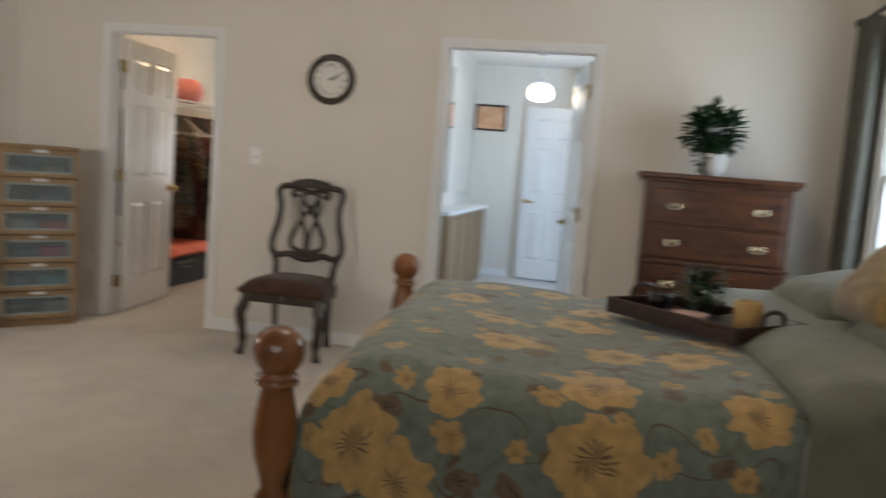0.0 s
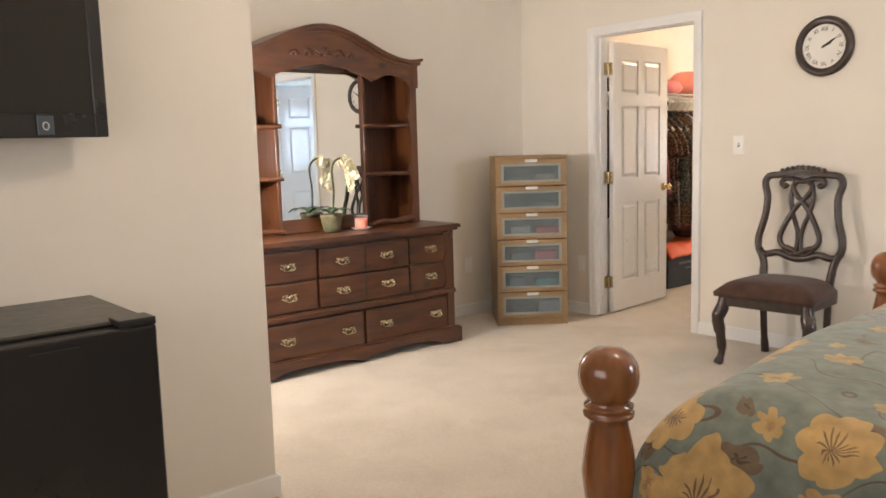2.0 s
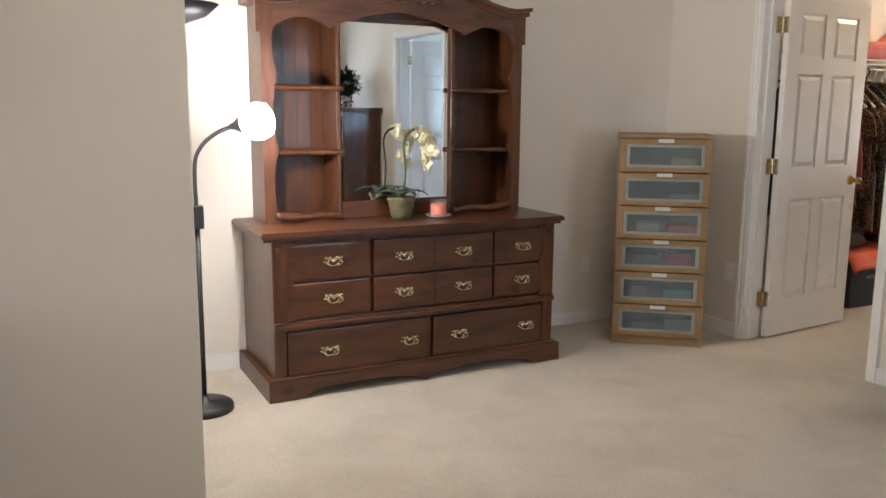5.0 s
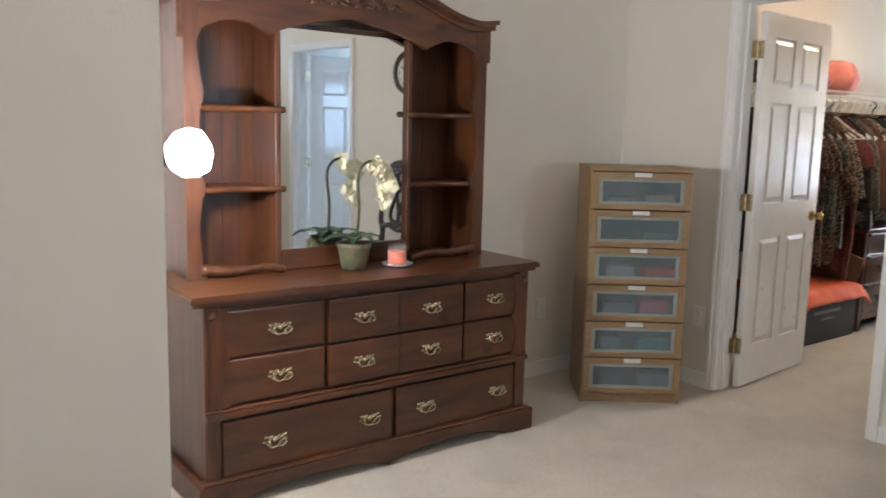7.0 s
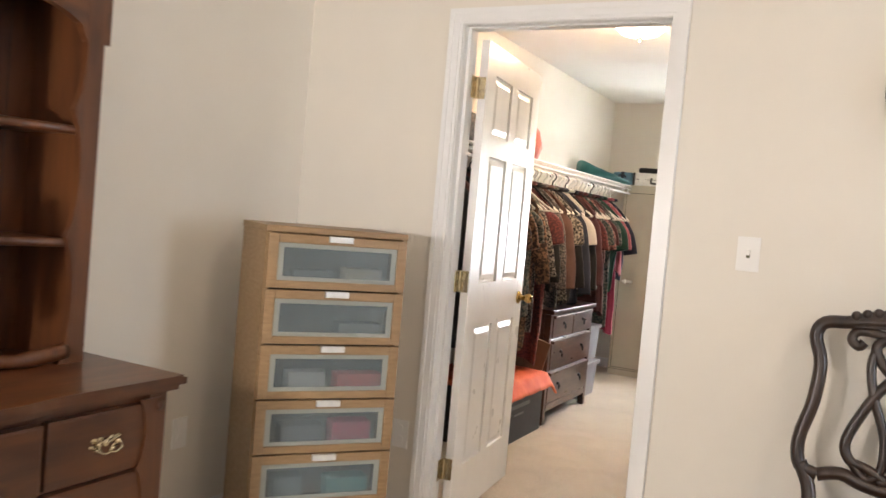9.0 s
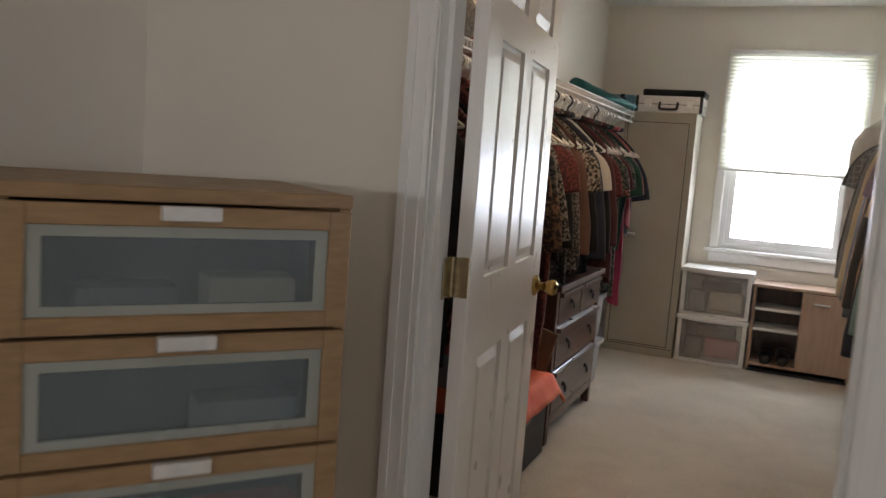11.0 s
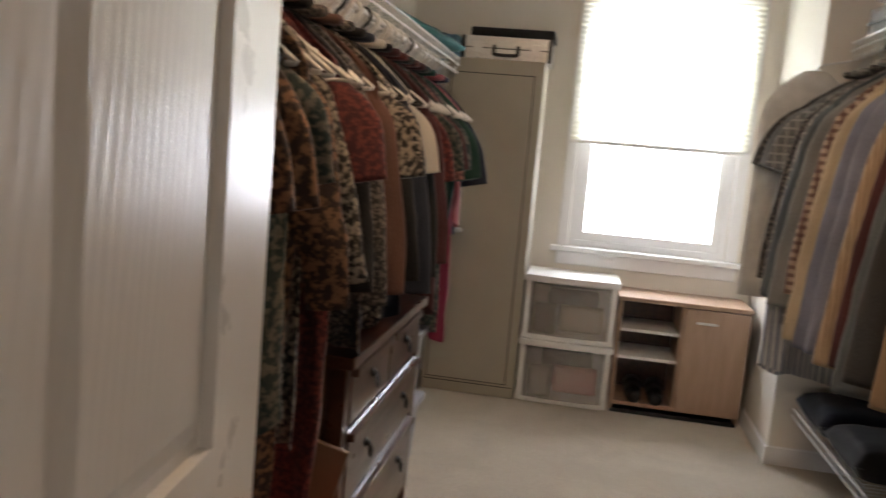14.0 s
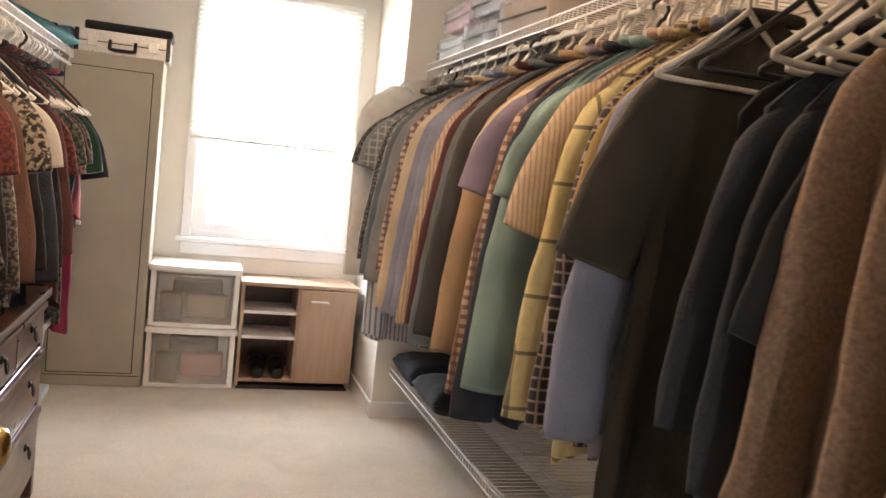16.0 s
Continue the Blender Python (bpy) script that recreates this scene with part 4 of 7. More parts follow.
# ---- carved dining chair ----
def build_chair():
    c = thing("side_chair", pose(2.318, -0.335, 0, 0, 0, 3), "dark carved wooden side chair with brown suede seat", "chair")
    for s in (-1, 1):
        bm = bmesh.new()
        tube(bm, smooth_path([(s * 0.235, -0.205, 0.40), (s * 0.245, -0.220, 0.33), (s * 0.262, -0.238, 0.27), (s * 0.250, -0.228, 0.18), (s * 0.243, -0.222, 0.08), (s * 0.250, -0.232, 0.028), (s * 0.258, -0.244, 0.0)], 5),
             [0.034] * 5 + [0.038] * 5 + [0.034] * 5 + [0.027] * 5 + [0.020] * 5 + [0.026] * 5 + [0.024], 12)
        part("leg", bm, DARKWOOD, c, "dark cabriole front leg", True)
        bm = bmesh.new()
        tube(bm, smooth_path([(s * 0.185, 0.205, 0.0), (s * 0.185, 0.185, 0.12), (s * 0.190, 0.175, 0.30), (s * 0.195, 0.180, 0.46), (s * 0.200, 0.195, 0.52)], 5), [0.024] * 4 + [0.020] * 8 + [0.024] * 9, 10)
        part("leg", bm, DARKWOOD, c, "dark rear leg", True)
    part("seat_rail", boxes((-0.265, 0.265, -0.235, -0.205, 0.345, 0.425), (-0.235, -0.205, -0.21, 0.20, 0.345, 0.425), (0.205, 0.235, -0.21, 0.20, 0.345, 0.425), (-0.21, 0.21, 0.175, 0.20, 0.345, 0.425), bevel=0.006), DARKWOOD, c)
    bm = bmesh.new()
    n, rows = 14, []
    for i in range(n + 1):
        v = i / n
        row = []
        for j in range(n + 1):
            u = j / n
            half = 0.285 - 0.055 * v
            e = (1 - abs(2 * u - 1) ** 5) * (1 - abs(2 * v - 1) ** 5)
            row.append(bm.verts.new(((2 * u - 1) * half, -0.255 + 0.455 * v, 0.425 + 0.068 * e ** 0.5 + 0.012 * e * math.cos(2 * u - 1))))
        rows.append(row)
    for p, q in zip(rows, rows[1:]):
        for j in range(n):
            bm.faces.new((p[j], p[j + 1], q[j + 1], q[j]))
    rim = [rows[0][j] for j in range(n + 1)] + [rows[i][n] for i in range(1, n + 1)] + [rows[n][j] for j in range(n - 1, -1, -1)] + [rows[i][0] for i in range(n - 1, 0, -1)]
    low = [bm.verts.new((v.co.x * 0.985, v.co.y * 0.985, 0.400)) for v in rim]
    for i in range(len(rim)):
        bm.faces.new((rim[i], rim[(i + 1) % len(rim)], low[(i + 1) % len(rim)], low[i]))
    bm.faces.new(low)
    part("seat", bm, SUEDE, c, "padded brown suede seat", True)

    def back(x, z):
        return (x, 0.195 + 0.10 * (z - 0.5) ** 1.0, z)
    loop = [(-0.185, 0.60), (-0.235, 0.62), (-0.245, 0.70), (-0.215, 0.82), (-0.205, 0.94), (-0.225, 1.02), (-0.205, 1.065), (-0.14, 1.075), (-0.06, 1.085), (0, 1.09),
            (0.06, 1.085), (0.14, 1.075), (0.205, 1.065), (0.225, 1.02), (0.205, 0.94), (0.215, 0.82), (0.245, 0.70), (0.235, 0.62), (0.185, 0.60), (0.12, 0.615), (0.06, 0.595), (0, 0.585), (-0.06, 0.595), (-0.12, 0.615), (-0.185, 0.60)]
    bm = bmesh.new()
    tube(bm, smooth_path([back(*p) for p in loop], 4), 0.021, 10)
    part("back_frame", bm, DARKWOOD, c, "", True)
    for s in (-1, 1):
        bm = bmesh.new()
        tube(bm, smooth_path([(s * 0.198, 0.190, 0.50), back(s * 0.205, 0.56), back(s * 0.235, 0.63)], 4), 0.022, 10)
        part("back_post", bm, DARKWOOD, c, "", True)
    bm = bmesh.new()
    crest = []
    for i in range(33):
        x = -0.15 + 0.30 * i / 32
        crest.append((x, 1.085 + 0.040 * math.cos(math.pi * x / 0.32) + 0.003 * abs(math.sin(x * 75))))
    prism(bm, crest + [(0.15, 1.065), (-0.15, 1.065)], 1, 0.236, 0.268)
    part("crest_rail", bm, DARKWOOD, c, "carved crest rail")
    for k in range(9):
        bm = bmesh.new()
        lathe(bm, [(0.015, -0.008), (0.014, -0.001), (0.010, 0.004), (0.004, 0.006)], 12, pose(-0.12 + 0.03 * k, 0.236, 1.095 + 0.024 * math.cos((k - 4) / 4 * 1.4), 90, 0, 0))
        part("carving", bm, DARKWOOD, c, "", True)
    for s in (-1, 1):
        bm = bmesh.new()
        tube(bm, smooth_path([back(s * -0.02, 0.605), back(s * 0.045, 0.640), back(s * 0.098, 0.66), back(s * 0.115, 0.71), back(s * 0.085, 0.79), back(s * 0.035, 0.88), back(s * -0.035, 0.96), back(s * -0.055, 1.01), back(s * -0.02, 1.045)], 5), 0.016, 8)
        tube(bm, smooth_path([back(s * 0.10, 0.665), back(s * 0.055, 0.612), back(s * 0.015, 0.64), back(s * 0.012, 0.74), back(s * 0.05, 0.86), back(s * 0.065, 0.95), back(s * 0.05, 1.02)], 5), 0.014, 8)
        part("splat_loop", bm, DARKWOOD, c, "", True)
        bm = bmesh.new()
        tube(bm, smooth_path([back(0, 1.035), back(s * 0.06, 1.05), back(s * 0.11, 1.05), back(s * 0.125, 1.025), back(s * 0.105, 1.005), back(s * 0.09, 1.02)], 4), 0.015, 8)
        part("scroll", bm, DARKWOOD, c, "", True)


build_chair()

# ---- bed ----
BED = pose(3.546, -3.436, 0, 0, 0, 4.75)
BL, BW = 2.06, 1.81


def bed_post(parent, x, y, h):
    bm = bmesh.new()
    s = h / 0.894
    prof = [(0.030, 0.0), (0.034, 0.02), (0.026, 0.05), (0.040, 0.07), (0.040, 0.40), (0.034, 0.42), (0.044, 0.445), (0.030, 0.47),
            (0.036, 0.50), (0.052, 0.56), (0.058, 0.62), (0.053, 0.67), (0.042, 0.725), (0.042, 0.740), (0.053, 0.745), (0.054, 0.753), (0.042, 0.758),
            (0.052, 0.763), (0.052, 0.770), (0.040, 0.775), (0.046, 0.783), (0.057, 0.798), (0.0635, 0.818), (0.0645, 0.836), (0.061, 0.858), (0.050, 0.878), (0.032, 0.891), (0.014, 0.896), (0.004, 0.897)]
    lathe(bm, [(r, z * s) for r, z in prof], 32, Matrix.Translation((x, y, 0)))
    return part("post", bm, HONEY, parent, "turned glossy oak bed post with ball finial", True)


def build_bed():
    b = thing("bed", BED, "wide oak post bed made up with floral bedding", "bed")
    for x, y, h in ((0, 0, 0.872), (0, BW, 0.872)):
        bed_post(b, x, y, h)
    part("footboard", boxes((-0.018, 0.018, 0.04, BW - 0.04, 0.22, 0.52), bevel=0.006, seg=2), HONEY, b)
    for y in (0.0, BW):
        part("side_rail", boxes((0.04, BL - 0.02, y - 0.014, y + 0.014, 0.24, 0.40), bevel=0.004), HONEY, b)
    bm = bmesh.new()
    pts = [(0.04 + (BW - 0.08) * i / 30, 0.92 + 0.10 * math.sin(math.pi * i / 30) ** 0.7) for i in range(31)]
    prism(bm, pts + [(BW - 0.04, 0.3), (0.04, 0.3)], 0, BL + 0.0, BL + 0.04)
    part("headboard", bm, HONEY, b, "arched oak headboard")
    part("mattress", boxes((0.06, BL - 0.03, 0.03, BW - 0.03, 0.28, 0.66), bevel=0.05, seg=3), LINEN, b, "white mattress and base")


build_bed()


def cloth_sheet(name, nx, ny, f, mat, label, category, m, thick=0.02):
    """A sheet of cloth: f(u, v) gives local x, y, z and the cloth's own flat coordinates."""
    bm = bmesh.new()
    uv = bm.loops.layers.uv.new("UVMap")
    grid, flat = [], {}
    for i in range(nx + 1):
        row = []
        for j in range(ny + 1):
            p, q = f(i / nx, j / ny)
            v = bm.verts.new(p)
            flat[v] = q
            row.append(v)
        grid.append(row)
    for p, q in zip(grid, grid[1:]):
        for j in range(ny):
            fc = bm.faces.new((p[j], p[j + 1], q[j + 1], q[j]))
            for lp in fc.loops:
                lp[uv].uv = flat[lp.vert]
    ob = obj(name, bm, mat, None, "", True)
    ob.matrix_world = m
    sol = ob.modifiers.new("thickness", "SOLIDIFY")
    sol.thickness, sol.offset = thick, -1
    return tagged(ob, label, category)


def duvet_shape(u, v):
    over_foot, over_side = 0.46, 0.45
    s = -over_foot + u * (over_foot + 1.40)
    w = -over_side + v * (BW - 0.02 + 2 * over_side)
    top = 0.770

    def fold(d, inner, r=0.16):
        """Distance past an edge to sideways run and drop."""
        if d <= -r:
            return d, 0.0
        a = min((d + r) / r, math.pi / 2 * 0.93)
        if a < math.pi / 2 * 0.93:
            return -r + r * math.sin(a), r * (1 - math.cos(a))
        rest = d + r - a * r
        return -r + r * math.sin(a) + rest * 0.10, r * (1 - math.cos(a)) + rest * 0.99
    dx, zx = fold(-s, 0)
    half = (BW - 0.02) / 2
    side = 1 if w > half else -1
    dy, zy = fold(abs(w - half) - half, 0)
    x = 0.045 - dx
    y = 0.01 + half + side * (half + dy)
    z = top - max(zx, zy) - 0.25 * min(zx, zy)
    n = noise.noise(Vector((s * 1.9, w * 1.9, 0.3))) * 0.022 + noise.noise(Vector((s * 5.5, w * 4.2, 1.3))) * 0.009
    crown = 0.020 * math.cos(max(-1, min(1, (w - half) / half)) * 1.3) + 0.012 * math.sin(s * 5.0)
    z += n + crown
    x -= n * 0.8 * (zx > 0.08)
    y += side * n * 0.8 * (zy > 0.08)
    return (x, y, max(z, 0.30)), (s, w)


duvet = cloth_sheet("comforter", 90, 110, duvet_shape, DUVET, "sage comforter with yellow flowers spread over the bed", "comforter", BED, 0.03)


def quilt_shape(u, v):
    s = 1.27 + u * 0.72
    w = -0.42 + v * (BW + 0.82)
    half = BW / 2
    d = abs(w - half) - half
    side = 1 if w > half else -1
    drop = max(0, d + 0.10)
    z = 0.815 - min(drop ** 2 * 3, drop * 0.97) + 0.050 * math.sin(math.pi * min(0.5, u * 2.2)) + noise.noise(Vector((s * 3, w * 2.5, 4))) * 0.014
    y = half + side * (half + min(d, 0.03 + 0.1 * max(d, 0)))
    return (s, y, max(z, 0.32)), (s, w)


cloth_sheet("folded_quilt", 14, 60, quilt_shape, SAGE, "plain sage quilt folded across the pillow end", "quilt", BED, 0.05)


def pillow(name, m, w, d, h, mat, label, puff=0.55):
    bm = bmesh.new()
    n = 16
    sides = []
    for s in (1, -1):
        g = []
        for i in range(n + 1):
            row = []
            for j in range(n + 1):
                u, v = 2 * i / n - 1, 2 * j / n - 1
                e = max(0.0, (1 - u ** 4)) * max(0.0, (1 - v ** 4))
                pin = 1 - 0.05 * (1 - v * v) * abs(u) ** 3
                row.append(bm.verts.new((u * w / 2 * pin, v * d / 2 * (1 - 0.05 * (1 - u * u) * abs(v) ** 3), s * h / 2 * e ** puff + 0.006 * noise.noise(Vector((u * 3, v * 3, s))))))
            g.append(row)
        for p, q in zip(g, g[1:]):
            for j in range(n):
                bm.faces.new((p[j], p[j + 1], q[j + 1], q[j]))
        sides.append(g)
    bmesh.ops.remove_doubles(bm, verts=bm.verts, dist=0.008)
    ob = obj(name, bm, mat, None, "", True)
    ob.matrix_world = m
    return tagged(ob, label, "pillow")


for y in (0.48, 1.38):
    pillow("pillow", BED @ pose(1.80, y, 0.885, 0, -14, 0), 0.40, 0.72, 0.20, SAGE, "sage pillow propped against the headboard")
pillow("throw_pillow", BED @ pose(1.75, 0.78, 1.02, 0, -50, 0), 0.34, 0.48, 0.20, GOLD, "gold brocade throw pillow on the bed")

# serving tray with things on it
TRAY = BED @ pose(1.20, 0.99, 0.812, 0, 0, -49)


def build_tray():
    t = thing("serving_tray", TRAY, "dark wooden serving tray lying on the comforter", "tray")
    part("base", boxes((-0.27, 0.27, -0.17, 0.17, 0.0, 0.012)), TRAYW, t)
    for r in ((-0.285, 0.285, -0.185, -0.17), (-0.285, 0.285, 0.17, 0.185), (-0.285, -0.27, -0.17, 0.17), (0.27, 0.285, -0.17, 0.17)):
        part("side", boxes((*r, 0.0, 0.055), bevel=0.003), TRAYW, t)
    for x in (-0.278, 0.278):
        bm = bmesh.new()
        tube(bm, smooth_path([(x, -0.06, 0.05), (x, -0.05, 0.085), (x, 0, 0.098), (x, 0.05, 0.085), (x, 0.06, 0.05)]), 0.009, 8)
        part("handle", bm, TRAYW, t, "", True)


build_tray()


def leafy(root, centre, size, count, seed, mat, length=0.05, width=0.02, name="foliage"):
    rng = random.Random(seed)
    bm = bmesh.new()
    for _ in range(count):
        d = Vector((rng.gauss(0, 1), rng.gauss(0, 1), rng.gauss(0, 0.9))).normalized()
        p = Vector(centre) + Vector((d.x * size[0], d.y * size[1], d.z * size[2])) * rng.uniform(0.25, 1.05)
        ax = (d + Vector((0, 0, 0.2))).normalized().to_track_quat("X", "Z").to_matrix()
        L, W = length * rng.uniform(0.6, 1.2), width * rng.uniform(0.7, 1.2)
        q = [Vector((0, 0, 0)), Vector((L * 0.5, W, 0.006)), Vector((L, 0, -0.01)), Vector((L * 0.5, -W, 0.006))]
        bm.faces.new([bm.verts.new(p + ax @ k) for k in q])
    return part(name, bm, mat, root)


pt = thing("potted_plant", TRAY @ pose(-0.04, 0.03, 0.013), "small bushy green plant in a dark pot", "plant")
bm = bmesh.new()
lathe(bm, [(0.035, 0), (0.05, 0.06), (0.052, 0.065), (0.044, 0.06)], 20)
part("pot", bm, BLACKM, pt, "", True)
leafy(pt, (0, 0, 0.11), (0.085, 0.085, 0.06), 260, 4, LEAF, 0.045, 0.009)
sd = thing("shell_dish", TRAY @ pose(0.03, -0.10, 0.013), "pale pink shell-shaped dish", "dish")
bm = bmesh.new()
lathe(bm, [(0.03, 0), (0.055, 0.025), (0.06, 0.04), (0.05, 0.03), (0.0, 0.008)], 14)
part("bowl", bm, material("pale_pink", (0.75, 0.52, 0.48), 0.4, blotch=0.1), sd, "", True)
pc = thing("pillar_candle", TRAY @ pose(0.17, 0.02, 0.013), "amber pillar candle in a glass cup", "candle")
bm = bmesh.new()
lathe(bm, [(0.045, 0), (0.048, 0.01), (0.048, 0.10), (0.040, 0.10), (0.036, 0.085)], 22)
part("wax", bm, material("amber_wax", (0.42, 0.26, 0.09), 0.4, blotch=0.15), pc, "", True)
cup = thing("coffee_cup", TRAY @ pose(-0.20, 0.0, 0.013), "small dark cup with a handle", "cup")
bm = bmesh.new()
lathe(bm, [(0.025, 0), (0.04, 0.03), (0.042, 0.065), (0.038, 0.065), (0.034, 0.03)], 20)
part("bowl", bm, BLACKP, cup, "", True)
bm = bmesh.new()
tube(bm, smooth_path([(0.04, 0, 0.055), (0.065, 0, 0.05), (0.062, 0, 0.025), (0.036, 0, 0.02)]), 0.005, 6)
part("handle", bm, BLACKP, cup, "", True)

# ---- tall chest ----
def build_tall_chest():
    d = thing("tall_chest", pose(4.885, 0, 0), "brown pine chest of drawers with brass handles", "chest of drawers")
    turn = pose(0, 0, 0, 0, 0, -90)   # fronts built looking along +x, then turned to face the room
    part("carcass", boxes((-0.40, 0.40, -0.455, -0.02, 0.06, 1.30), bevel=0.004), WOODV, d)
    part("top", boxes((-0.445, 0.445, -0.500, -0.015, 1.318, 1.348), (-0.428, 0.428, -0.484, -0.017, 1.298, 1.318), bevel=0.006, seg=2), WOOD, d)
    bm = bmesh.new()
    prism(bm, scallop(-0.42, 0.42, 0.05, 0.10, 0.10), 0, 0.455, 0.480)
    bm.transform(turn)
    part("plinth", bm, WOOD, d)
    for z0, z1 in ((1.06, 1.26), (0.86, 1.04), (0.60, 0.82), (0.36, 0.58), (0.12, 0.34)):
        dr = drawer(d, 0.455, -0.37, 0.37, z0, z1, (-0.235, 0.235))
        dr.matrix_local = turn
    part("rail", boxes((-0.41, 0.41, -0.478, -0.45, 0.828, 0.848), bevel=0.004), WOOD, d)


build_tall_chest()
pl = thing("potted_plant", pose(4.86, -0.26, 1.348), "green ivy bush in a white pot on the chest", "plant")
bm = bmesh.new()
lathe(bm, [(0.05, 0), (0.065, 0.05), (0.075, 0.12), (0.08, 0.13), (0.068, 0.125)], 24)
part("pot", bm, PLATE, pl, "white glazed pot", True)
leafy(pl, (-0.02, 0, 0.27), (0.155, 0.13, 0.135), 520, 8, LEAF, 0.065, 0.026)
leafy(pl, (-0.06, -0.02, 0.10), (0.05, 0.05, 0.10), 60, 9, LEAF, 0.05, 0.02)

# ---- window at the head of the bed ----
def build_sash_window(name, m, w, z0, z1, label, panes):
    """Sash window in an opening; local x across, y outwards, the room at y < 0."""
    r = tagged(new(name), label, "window", "", "structure")
    r.matrix_world = m
    h = w / 2
    part("window_frame", boxes((-h, -h + 0.035, 0.02, 0.10, z0, z1), (h - 0.035, h, 0.02, 0.10, z0, z1), (-h + 0.035, h - 0.035, 0.02, 0.10, z1 - 0.035, z1), (-h + 0.035, h - 0.035, 0.02, 0.10, z0, z0 + 0.035)), TRIM, r)
    mid = (z0 + z1) / 2
    for a, b, y in ((z0 + 0.035, mid + 0.02, 0.035), (mid - 0.02, z1 - 0.035, 0.070)):
        sash = boxes((-h + 0.035, -h + 0.075, y, y + 0.03, a, b), (h - 0.075, h - 0.035, y, y + 0.03, a, b), (-h + 0.075, h - 0.075, y, y + 0.03, a, a + 0.045), (-h + 0.075, h - 0.075, y, y + 0.03, b - 0.035, b))
        for k in range(1, panes):
            x = -h + 0.075 + (w - 0.15) * k / panes
            box(sash, x - 0.005, x + 0.005, y + 0.008, y + 0.022, a + 0.045, b - 0.035)
        s = part("sash", sash, TRIM, r)
        g = part("pane", boxes((-h + 0.075, h - 0.075, y + 0.012, y + 0.016, a + 0.045, b - 0.035)), GLASSM, s, "clear window glass")
        g.visible_shadow = False
    part("window_sill", boxes((-h - 0.09, h + 0.09, -0.055, 0.02, z0 - 0.028, z0), bevel=0.004), TRIM, r)
    part("apron", boxes((-h - 0.06, h + 0.06, -0.018, 0.0, z0 - 0.10, z0 - 0.028), bevel=0.003), TRIM, r)
    return r


build_sash_window("window_1", pose(EX, -1.0, 0, 0, 0, -90), 1.20, 0.70, 2.10, "white sash window beside the bed", 3)
build_sash_window("window_4", pose(EX, 1.8, 0, 0, 0, -90), 1.20, 0.95, 2.05, "white sash window in the bathroom", 2)
# Unseen window, added to go with the south fill lamp.
build_sash_window("window_3", pose(3.9, -6.60, 0, 0, 0, 180), 2.60, 0.85, 2.15, "unseen wide white sash window added for the south fill light", 4)


def build_curtain(y0, y1):
    bm = bmesh.new()
    n, rows = 60, []
    for i in range(13):
        z = 2.28 - (2.28 - 0.05) * i / 12
        row = []
        for j in range(n + 1):
            u = j / n
            row.append(bm.verts.new((EX - 0.085 + 0.030 * math.sin(u * 2 * math.pi * 6 + 0.4 * math.sin(i * 0.5)), y0 + (y1 - y0) * u + 0.012 * math.sin(i * 0.7 + u * 9), z)))
        rows.append(row)
    for p, q in zip(rows, rows[1:]):
        for j in range(n):
            bm.faces.new((p[j], p[j + 1], q[j + 1], q[j]))
    ob = obj("curtain", bm, CURTAIN, None, "", True)
    ob.modifiers.new("thickness", "SOLIDIFY").thickness = 0.004
    tagged(ob, "long grey-green curtain hanging beside the window", "curtain", "curtains")


build_curtain(-0.10, -0.44)
build_curtain(-1.56, -1.90)
rod = thing("curtain_rod", pose(EX - 0.085, -1.0, 2.30), "dark metal curtain rod with ball ends", "curtain rod")
bm = bmesh.new()
lathe(bm, [(0.011, -0.96), (0.011, 0.96)], 12, pose(0, 0, 0, 90, 0, 0))
part("bar", bm, BLACKM, rod, "", True)
for s in (-1, 1):
    bm = bmesh.new()
    lathe(bm, [(0.004, -0.03), (0.022, -0.018), (0.028, 0), (0.022, 0.018), (0.004, 0.03)], 14, Matrix.Translation((0, s * 0.965, 0)))
    part("finial", bm, BLACKM, rod, "", True)
    part("bracket", boxes((0, 0.085, s * 0.86 - 0.006, s * 0.86 + 0.006, -0.012, 0.006)), BLACKM, rod)

# ---- television and small fridge ----
def build_tv():
    t = thing("television", pose(1.95, -4.43, 1.64), "black flat-screen television on a wall bracket", "television")
    part("casing", boxes((0.045, 0.090, -0.50, 0.50, -0.285, 0.30), bevel=0.008, seg=2), BLACKP, t)
    part("bezel", boxes((0.088, 0.098, -0.50, -0.462, -0.285, 0.30), (0.088, 0.098, 0.462, 0.50, -0.285, 0.30), (0.088, 0.098, -0.462, 0.462, 0.265, 0.30), (0.088, 0.098, -0.462, 0.462, -0.285, -0.215), bevel=0.003), BLACKP, t)
    part("screen", boxes((0.086, 0.092, -0.462, 0.462, -0.215, 0.265)), SCREEN, t, "dark glossy screen")
    part("wall_bracket", boxes((-0.045, -0.030, -0.15, 0.15, -0.12, 0.12), (-0.030, 0.045, -0.06, 0.06, -0.05, 0.05)), BLACKM, t)
    bm = bmesh.new()
    box(bm, 0.098, 0.106, 0.30, 0.345, -0.278, -0.222, 0.003)
    part("power_button", bm, material("blue_grey_badge", (0.06, 0.08, 0.11), 0.3), t, "small blue-grey button panel")
    bm = bmesh.new()
    ring = [(0.107, 0.3225 + 0.008 * math.cos(a * math.pi / 10), -0.252 + 0.011 * math.sin(a * math.pi / 10)) for a in range(21)]
    tube(bm, ring, 0.0015, 6)
    part("ring_mark", bm, SILVER, t, "silver ring mark", True)


build_tv()


